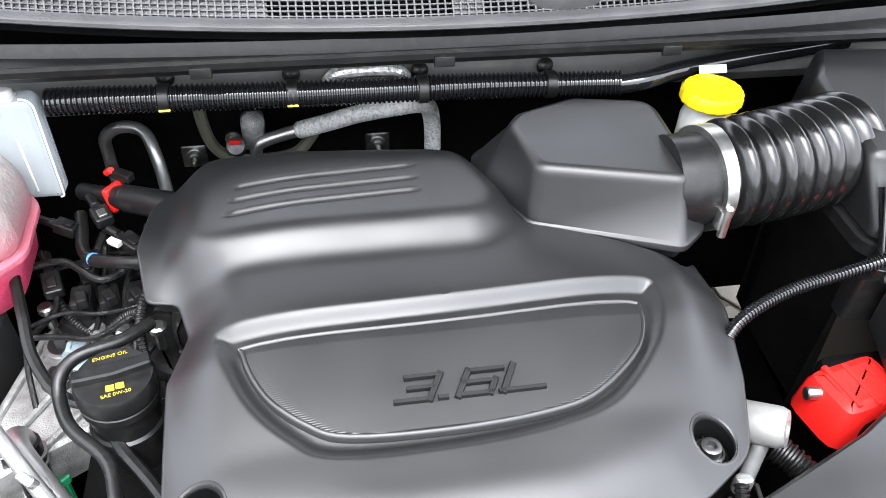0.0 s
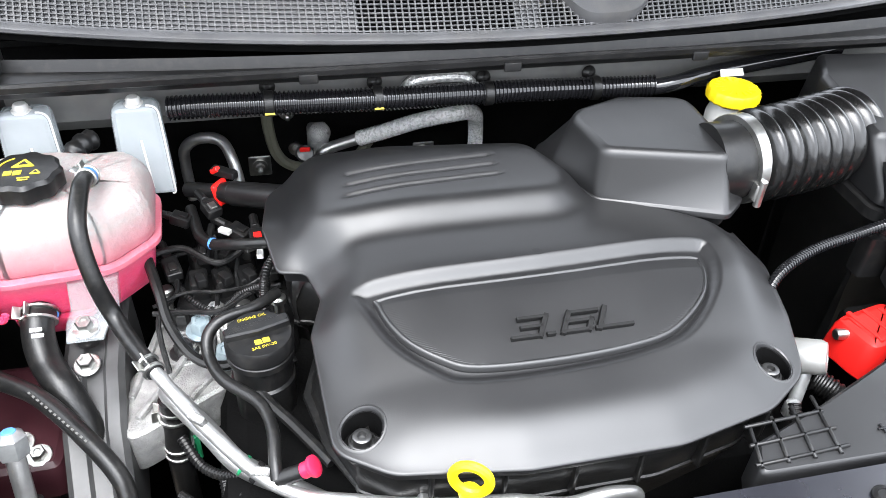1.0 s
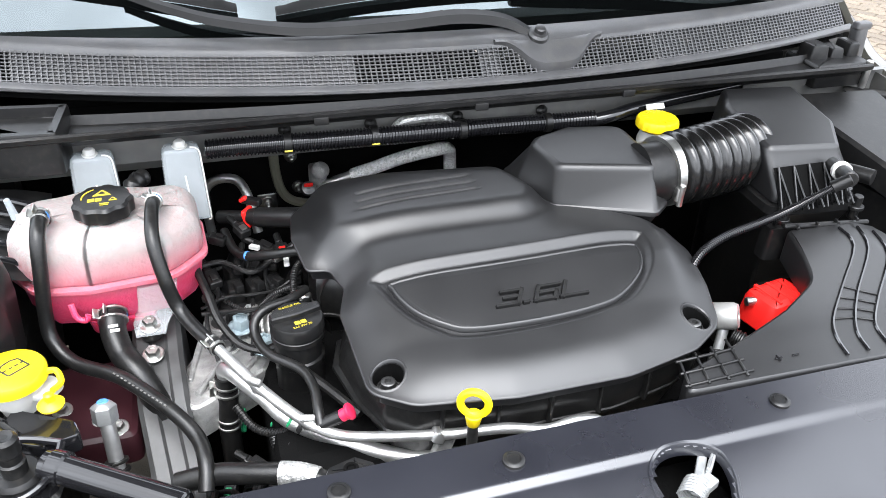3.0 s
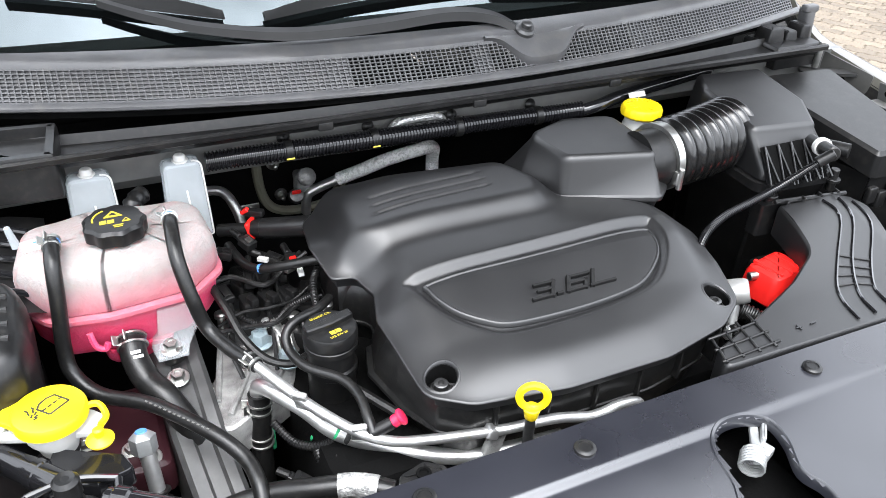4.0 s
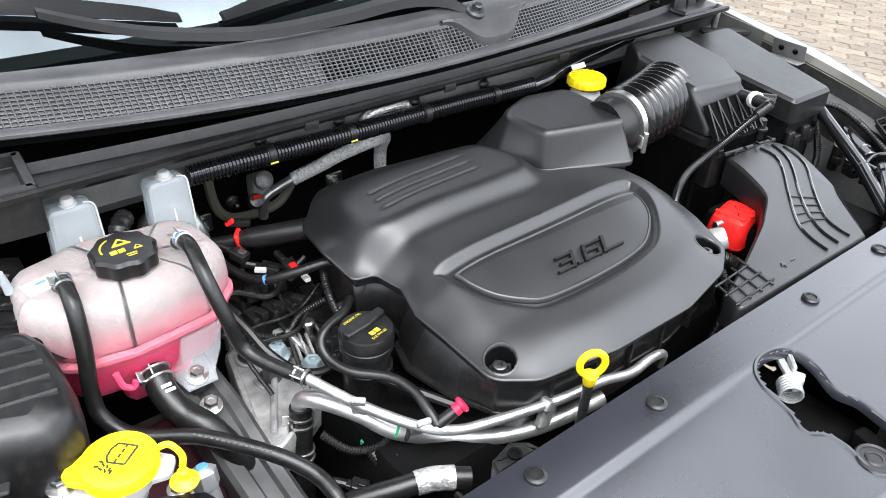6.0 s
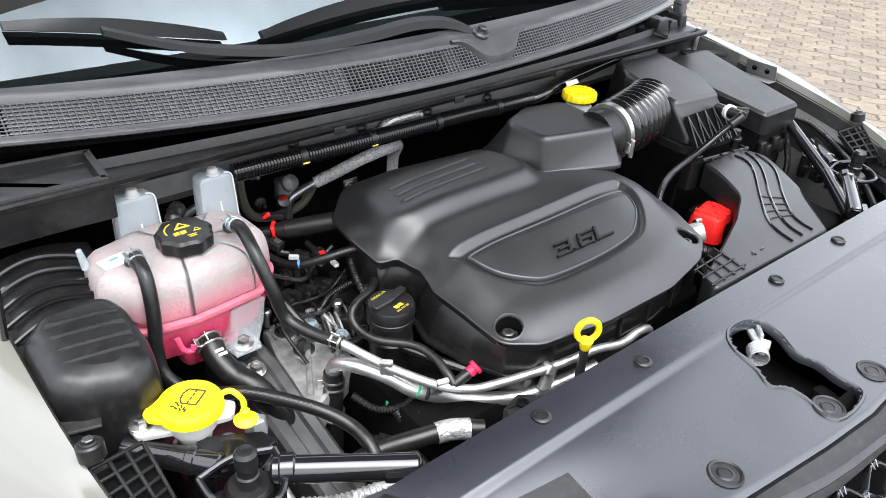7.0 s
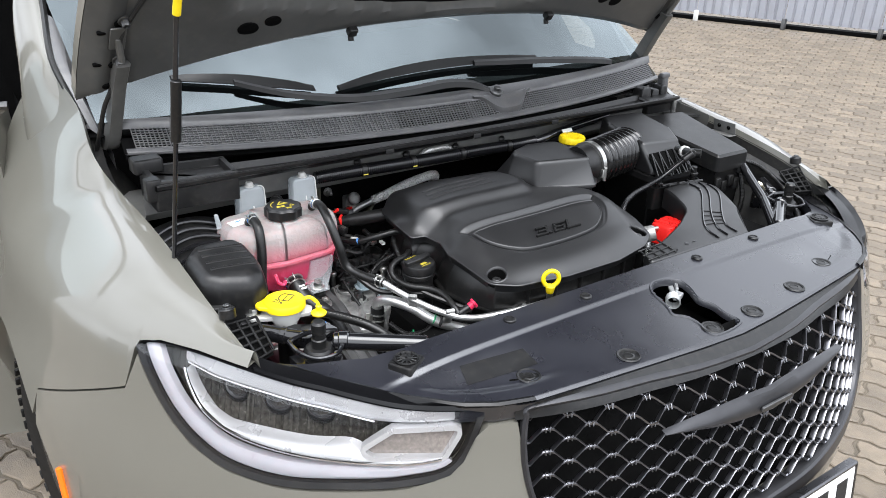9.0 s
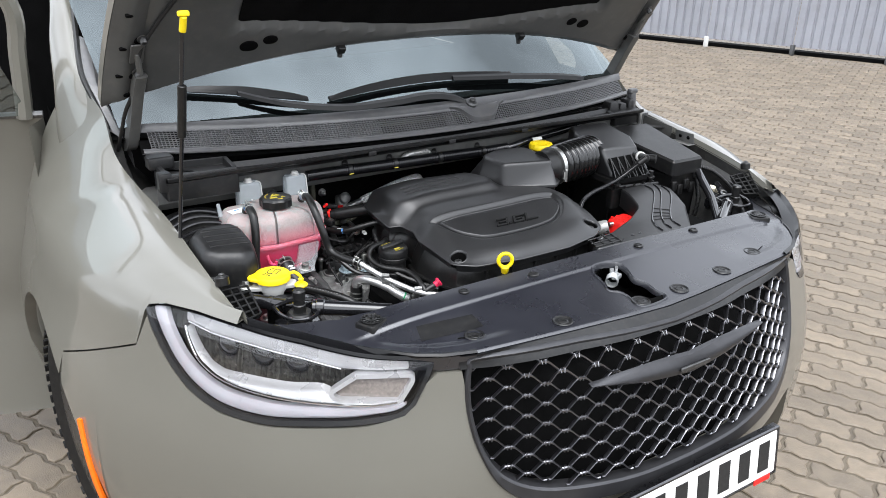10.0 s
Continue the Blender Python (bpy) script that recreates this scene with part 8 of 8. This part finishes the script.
# filter housing clips
for x, y in ((0.365, 0.705), (0.505, 0.71)):
    bm = bmesh.new()
    rod(bm, (x, y - 0.006, 0.975), (x, y - 0.006, 1.014), 0.0075, 12)
    rod(bm, (x, y - 0.006, 0.992), (x, y - 0.006, 0.998), 0.0125, 14)
    part("housing_screw", bm, M_PLASTIC, filterbox)
bm = bmesh.new()
prism(bm, rounded([(0.345, 0.69), (0.385, 0.685), (0.39, 0.712), (0.345, 0.715)], 0.006, 3), [(0, 0.93), (0, 0.985)])
part("housing_leg", bm, M_PLASTIC, filterbox)
# fuse box side details
bm = bmesh.new()
block(bm, (0.022, 0.018, 0.03), Matrix.Translation((0.694, 0.700, 0.965)) @ Matrix.Rotation(0.3, 4, "Z"), 0.004)
part("latch_tab", bm, M_PLASTIC, fusebox)
for k in range(4):
    bm = bmesh.new()
    block(bm, (0.02, 0.012, 0.03), Matrix.Translation((0.595 + 0.026 * k, 0.69, 0.94 - 0.012 * (k % 2))), 0.003)
    part("plug", bm, M_PLASTIC, fusebox)
loom([(0.70, 0.70, 0.965), (0.70, 0.685, 0.93), (0.69, 0.67, 0.90), (0.67, 0.66, 0.86)], 0.006, "black wiring loom below the fuse box")
loom([(0.72, 0.72, 0.99), (0.745, 0.68, 0.985), (0.75, 0.63, 0.965), (0.72, 0.56, 0.945), (0.66, 0.49, 0.93), (0.62, 0.45, 0.92)], 0.0055, "long black wiring loom along the wing", 0.006)
arm = thing("brace_strut", "gloss black painted brace strut", "tube")
bm = bmesh.new()
rod(bm, (0.705, 0.70, 0.985), (0.60, 0.55, 0.955), 0.012, 16)
rod(bm, (0.60, 0.55, 0.955), (0.51, 0.45, 0.935), 0.012, 16)
part("strut", bm, M_GLOSS, arm)
sens = thing("washer_sensor", "black sensor with a cream cap", "sensor")
bm = bmesh.new()
rod(bm, (0.706, 0.642, 0.88), (0.706, 0.642, 0.93), 0.010, 14)
block(bm, (0.024, 0.02, 0.016), Matrix.Translation((0.706, 0.636, 0.895)), 0.004)
part("sensor_base", bm, M_PLASTIC, sens)
bm = bmesh.new()
rod(bm, (0.706, 0.642, 0.93), (0.706, 0.640, 0.952), 0.0105, 16, 0.0135)
part("sensor_cap", bm, material("cream_plastic", (0.72, 0.66, 0.5), 0.4), sens, "cream plastic cap")
tag = thing("paper_tag", "pale paper tag hanging by the wing", "tag")
bm = bmesh.new()
block(bm, (0.028, 0.002, 0.05), Matrix.Translation((0.605, 0.50, 0.90)) @ Matrix.Rotation(-0.4, 4, "X"), 0.0008)
part("tag_sheet", bm, M_LABEL, tag)
# perforated sheet bracket on the wing
pb = thing("wing_rail_bracket", "grey perforated sheet metal bracket", "bracket")
bm = bmesh.new()
block(bm, (0.002, 0.075, 0.035), Matrix.Translation((0.792, 0.835, 1.03)) @ Matrix.Rotation(-0.25, 4, "Y"), 0.0008)
block(bm, (0.03, 0.075, 0.002), Matrix.Translation((0.78, 0.835, 1.028)), 0.0008)
part("plate", bm, M_BAYPAINT, pb)
# holes are not cut: near-black discs give their shade
for y in (0.82, 0.852):
    bm = bmesh.new()
    lathe(bm, [(0.006, 0), (0.006, 0.0015), (0.004, 0.0018), (0.0036, 0.0005)], Matrix.Translation((0.787, y, 1.047)) @ Matrix.Rotation(radians(-100), 4, "Y"), 14)
    part("rivet_hole_shade", bm, M_DARK, pb)
bm = bmesh.new()
prism(bm, rounded([(0.70, 0.985), (0.80, 0.93), (0.80, 0.96), (0.72, 1.01)], 0.006, 3), [(0, 1.05), (0, 1.056)])
part("shelf", bm, M_INNERWING, pb)
wp = thing("hinge_bracket", "grey sheet metal bracket with a round hole", "bracket")
bm = bmesh.new()
m = Matrix(((0.25, 0, -0.97, 0.795), (-0.97, 0, -0.25, 0.965), (0, 1, 0, 1.035), (0, 0, 0, 1)))
outer = rounded([(-0.05, 0.045), (0.06, 0.025), (0.055, -0.02), (0.03, -0.06), (-0.04, -0.05)], 0.006, 4)
prism(bm, outer, [(0, -0.0012), (0, 0.0012)], m)
part("plate", bm, M_HINGE, wp)
# near-black plug through the plate, as the shade of its hole
bm = bmesh.new()
lathe(bm, [(0.011, -0.003), (0.011, 0.003)], m @ Matrix.Translation((0.0, -0.004, 0)), 20)
part("hole", bm, M_DARK, wp, "near-black disc standing for the round hole's shade")
# conduit clips and straps on the firewall harness
for x, z in ((-0.322, 1.0635), (-0.189, 1.061), (-0.046, 1.058), (0.101, 1.0555)):
    m, _ = along((x - 0.006, 0.9795, z), (x + 0.006, 0.9795, z))
    bm = bmesh.new()
    lathe(bm, [(0.0147, 0), (0.0158, 0.001), (0.0158, 0.011), (0.0147, 0.012)], m, 20)
    part("strap", bm, M_RUBBER, harness)
    bm = bmesh.new()
    lathe(bm, [(0.009, 0), (0.010, 0.002), (0.007, 0.006), (0.003, 0.008)], Matrix.Translation((x, 1.006, z + 0.010)) @ Matrix.Rotation(radians(80), 4, "X"), 16)
    part("clip_button", bm, M_RUBBER, harness)
for x, z in ((-0.322, 1.0635), (-0.189, 1.061)):
    bm = bmesh.new()
    block(bm, (0.012, 0.003, 0.0015), Matrix.Translation((x, 0.9655, z - 0.007)) @ Matrix.Rotation(radians(60), 4, "X"), 0.0005)
    part("strap_mark", bm, M_PRINT, harness, "yellow strap mark")
bm = bmesh.new()
tube(bm, [(0.175, 0.966, 1.057), (0.21, 0.962, 1.064), (0.25, 0.975, 1.066), (0.32, 0.99, 1.068), (0.40, 1.0, 1.072), (0.48, 1.005, 1.08)], 0.011, 14, 6)
part("taped_end", bm, M_GLOSS, harness, "glossy taped end")
bm = bmesh.new()
tube(bm, [(-0.150, 1.002, 1.060), (-0.135, 0.999, 1.073), (-0.08, 0.998, 1.075), (-0.062, 1.002, 1.062)], 0.0075, 10, 6)
single("foil_sleeve", bm, M_FOIL, "crinkled silver foil sleeve over the conduit", "sleeve")
bm = bmesh.new()
block(bm, (0.034, 0.002, 0.010), Matrix.Translation((0.288, 0.958, 1.070)) @ Matrix.Rotation(radians(-40), 4, "X"), 0.0006)
part("warning_label", bm, M_WHITE, reservoir, "white label behind the cap")
for k in range(16):
    bm = bmesh.new()
    a = 2 * math.pi * k / 16
    block(bm, (0.010, 0.0022, 0.0016), Matrix.Translation((0.274 + 0.022 * math.cos(a), 0.926 + 0.022 * math.sin(a), 1.0715)) @ Matrix.Rotation(a, 4, "Z"), 0.0005)
    part("cap_rib", bm, M_YELLOW, reservoir)

# hood latch in its opening
latch = thing("hood_latch", "zinc-plated hood latch with a coil spring", "latch")
bm = bmesh.new()
hel = [Vector((-0.022 + 0.0021 * k / 6, 0.318, 0.945)) + Vector((0.0, 0.013 * math.cos(2 * math.pi * k / 12), 0.013 * math.sin(2 * math.pi * k / 12))) for k in range(72)]
hel = [Matrix.Translation((-0.012, 0.322, 0.944)) @ Matrix.Rotation(0.7, 4, "Z") @ Matrix.Translation((0.012, -0.322, -0.944)) @ p for p in hel]
tube(bm, hel, 0.0017, 6, raw=True)
part("spring", bm, M_ZINC, latch, "coil spring")
bm = bmesh.new()
block(bm, (0.055, 0.010, 0.006), Matrix.Translation((0.004, 0.332, 0.95)) @ Matrix.Rotation(0.9, 4, "Z"), 0.002)
block(bm, (0.018, 0.016, 0.010), Matrix.Translation((0.008, 0.322, 0.946)) @ Matrix.Rotation(0.4, 4, "Z"), 0.002)
block(bm, (0.03, 0.006, 0.012), Matrix.Translation((0.022, 0.34, 0.95)) @ Matrix.Rotation(0.8, 4, "Z"), 0.002)
part("claw", bm, M_ZINC, latch)
bm = bmesh.new()
block(bm, (0.11, 0.22, 0.02), Matrix.Translation((0.0, 0.28, 0.885)), 0.004)
block(bm, (0.022, 0.06, 0.025), Matrix.Translation((0.012, 0.215, 0.905)) @ Matrix.Rotation(-0.2, 4, "Z"), 0.004)
part("latch_plate", bm, M_DARK, latch, "black latch plate")
# flat label on the radiator cover
bm = bmesh.new()
lx = [(-0.505, 0.336), (-0.385, 0.322), (-0.385, 0.281), (-0.516, 0.297)]
loft(bm, [[(a[0] + (b[0] - a[0]) * w, a[1] + (b[1] - a[1]) * w, float(panel_z(np.array(a[0] + (b[0] - a[0]) * w), np.array(a[1] + (b[1] - a[1]) * w))) + 0.0008) for w in np.linspace(0, 1, 9)] for a, b in ((Vector(lx[0]).lerp(Vector(lx[3]), q), Vector(lx[1]).lerp(Vector(lx[2]), q)) for q in np.linspace(0, 1, 5))], closed=False)
part("dark_label", bm, M_PLASTIC, panel, "flat dark label")


# ---- cables, plugs and clips between the tank and the engine ----
rng = random.Random(21)
M_TAPE = material("black_tape", (0.008, 0.008, 0.008), 0.42, spec=0.4, vary=0.4, vary_size=0.01, grain=0.3, grain_size=0.004)


def cable(pts, r, label="thin black cable beside the engine", mat=None):
    ob = thing("cable", label, "cable", "cables beside the engine")
    bm = bmesh.new()
    tube(bm, pts, r, 8, 7)
    part("sheath", bm, mat or M_TAPE, ob)
    return ob


def plug(p, turn, size=(0.016, 0.024, 0.014), label="black sensor plug with its lock tab", tab=None):
    """A connector body with a ribbed boot and a lock tab."""
    ob = thing("plug", label, "connector", "plugs beside the engine")
    m = Matrix.Translation(p) @ Matrix.Rotation(turn, 4, "Z") @ Matrix.Rotation(0.25, 4, "X")
    bm = bmesh.new()
    block(bm, size, m, 0.0022)
    block(bm, (size[0] * 0.6, size[1] * 0.5, size[2] * 0.5), m @ Matrix.Translation((0, size[1] * 0.55, size[2] * 0.2)), 0.0015)
    part("plug_body", bm, M_PLASTIC, ob)
    bm = bmesh.new()
    block(bm, (size[0] * 0.5, size[1] * 0.45, 0.003), m @ Matrix.Translation((0, -size[1] * 0.1, size[2])), 0.0008)
    part("lock_tab", bm, tab or M_PLASTIC, ob)
    bm = bmesh.new()
    rod(bm, m @ Vector((0, size[1] * 0.7, size[2] * 0.45)), m @ Vector((0, size[1] * 1.5, size[2] * 0.3)), size[0] * 0.28, 10)
    part("boot", bm, M_RUBBER, ob)
    return ob


for k in range(4):
    y = 0.80 + 0.036 * k
    z = 0.905 + rng.uniform(-0.012, 0.022)
    cable([(-0.475, y + rng.uniform(-0.02, 0.02), z), (-0.44, y + rng.uniform(-0.015, 0.015), z + rng.uniform(-0.01, 0.012)), (-0.40, y + rng.uniform(-0.015, 0.015), z + rng.uniform(-0.012, 0.012)), (-0.365, y + rng.uniform(-0.01, 0.02), z + rng.uniform(0.0, 0.02)), (-0.33, y + 0.01, z + 0.02)], rng.uniform(0.0022, 0.0042))
for k in range(3):
    x = -0.46 + 0.045 * k
    cable([(x, 0.76 + rng.uniform(-0.02, 0.02), 0.86), (x + rng.uniform(-0.01, 0.01), 0.80, 0.895), (x + rng.uniform(-0.015, 0.015), 0.85, 0.90), (x + rng.uniform(-0.02, 0.02), 0.91, 0.925)], rng.uniform(0.002, 0.0035))
for k in range(7):
    x = -0.50 + 0.025 * k
    cable([(x, 0.60 + rng.uniform(-0.02, 0.02), 0.77), (x + rng.uniform(-0.02, 0.02), 0.575, 0.80), (x + rng.uniform(-0.02, 0.02), 0.55, 0.815), (x + rng.uniform(-0.03, 0.03), 0.51, 0.80), (x, 0.47, 0.76)], rng.uniform(0.003, 0.006))
for p, turn, tab in (((-0.455, 0.872, 0.905), 0.3, None), ((-0.415, 0.885, 0.915), -0.2, M_PLASTIC), ((-0.375, 0.905, 0.925), 0.9, None), ((-0.352, 0.882, 0.93), 0.1, M_RED), ((-0.442, 0.922, 0.94), 1.2, None), ((-0.405, 0.932, 0.945), 0.5, M_STEEL),
                     ((-0.365, 0.745, 0.885), -0.5, None), ((-0.335, 0.72, 0.885), 0.4, None), ((-0.43, 0.60, 0.80), 0.8, None), ((-0.465, 0.575, 0.79), -0.4, M_GREEN), ((-0.395, 0.575, 0.805), 0.2, None), ((-0.36, 0.56, 0.84), 1.0, None)):
    plug(p, turn, (0.014 + rng.uniform(0, 0.006), 0.022 + rng.uniform(0, 0.008), 0.013), tab=tab)
# pale blue-grey coated bolts of the mount and its bright rings
M_COATED = material("blue_grey_coating", (0.30, 0.37, 0.40), 0.4, metal=0.3, vary=0.12, vary_size=0.01)
for x, y, z in ((-0.425, 0.80, 0.872), (-0.398, 0.755, 0.866)):
    b = bolt("mount_stud", (x, y, z), (0.05, -0.1, 1), 0.0125, M_COATED, mount, 0.018, 0.018)
for k in range(3):
    bm = bmesh.new()
    m = Matrix.Translation((-0.400 + 0.008 * k, 0.792 - 0.004 * k, 0.87)) @ Matrix.Rotation(radians(78), 4, "Y") @ Matrix.Rotation(0.25, 4, "X")
    lathe(bm, [(0.013, 0), (0.024, 0.0005), (0.025, 0.002), (0.024, 0.0042), (0.013, 0.0045)], m, 26)
    part("mount_ring", bm, M_CAST, mount)
# thin hoses along the engine's side
cable([(-0.475, 0.845, 0.955), (-0.462, 0.80, 0.935), (-0.452, 0.765, 0.915), (-0.43, 0.735, 0.895), (-0.40, 0.722, 0.888), (-0.37, 0.727, 0.895)], 0.0058, "black rubber hose curving past the mount", M_RUBBER)
cable([(-0.36, 0.735, 0.93), (-0.372, 0.712, 0.925), (-0.375, 0.69, 0.92), (-0.362, 0.66, 0.905), (-0.33, 0.62, 0.892), (-0.30, 0.575, 0.885)], 0.0062, "black rubber hose round the oil filler", M_RUBBER)
# ---- interlocking pavers of the yard ----
def paver_outline(w=0.2, h=0.1, gap=0.0065):
    pts = []
    n = 6
    for k in range(n):
        q = k / n
        pts.append((-w / 2 + w * q, -h / 2 + 0.007 * math.sin(4 * math.pi * q)))
    for k in range(3):
        q = k / 3
        pts.append((w / 2 + 0.007 * math.sin(2 * math.pi * q), -h / 2 + h * q))
    for k in range(n):
        q = 1 - k / n
        pts.append((-w / 2 + w * q, h / 2 + 0.007 * math.sin(4 * math.pi * q)))
    for k in range(3):
        q = 1 - k / 3
        pts.append((-w / 2 + 0.007 * math.sin(2 * math.pi * q), -h / 2 + h * q))
    return inset_loop(pts, gap)


pav_dir = math.atan2(-0.9, 0.43)
ca, sa = math.cos(pav_dir), math.sin(pav_dir)
base = paver_outline()
bev = inset_loop(base, 0.004)
bm = bmesh.new()
loft(bm, [[(x, y, -0.012) for x, y in base], [(x, y, -0.003) for x, y in base], [(x, y, 0.0) for x, y in bev]], True, False, True)
paver_mesh = link_mesh("paver", bm, M_PAVE, smooth=False)
paving = thing("paving", "worn interlocking concrete pavers of the yard", "pavement", kind="structure")
verts, faces = [], []
prng = random.Random(11)
near = 0
k = len(base)
for r in range(-130, 130):
    for c in range(-70, 70):
        lx, ly = c * 0.2 + (0.1 if r % 2 else 0), r * 0.1
        x, y = lx * ca - ly * sa + 2.0, lx * sa + ly * ca + 2.0
        if not (-4.5 < x < 10.5 and -3.0 < y < 10.0) or (x < -1.5 and y > 5) or (abs(x) < 0.85 and y > 0.6):
            continue
        dz = prng.uniform(-0.0015, 0.0015)
        tilt_a, tilt_b = prng.uniform(-0.014, 0.014), prng.uniform(-0.012, 0.012)
        if near < 290 and 1.25 < x < 3.4 and 0.0 < y < 2.6:
            ob = new("paver", paver_mesh)
            ob.matrix_world = Matrix.Translation((x, y, dz)) @ Matrix.Rotation(pav_dir, 4, "Z") @ Matrix.Rotation(tilt_a, 4, "X")
            ob.parent = paving
            near += 1
            continue
        o = len(verts)
        for loop, z in ((base, -0.012), (base, -0.003), (bev, 0.0)):
            for a, b in loop:
                verts.append((a * ca - b * sa + x, a * sa + b * ca + y, z + dz + (tilt_a * b + tilt_b * a if z > -0.01 else 0)))
        for l in range(2):
            for i in range(k):
                j = (i + 1) % k
                faces.append((o + l * k + i, o + l * k + j, o + (l + 1) * k + j, o + (l + 1) * k + i))
        faces.append(tuple(o + 2 * k + i for i in range(k)))
me = bpy.data.meshes.new("far_pavers")
me.from_pydata(verts, [], faces)
me.materials.append(M_PAVE2)
far = new("far_pavers", me)
far.parent = paving
tagged(far, kind="stuff")
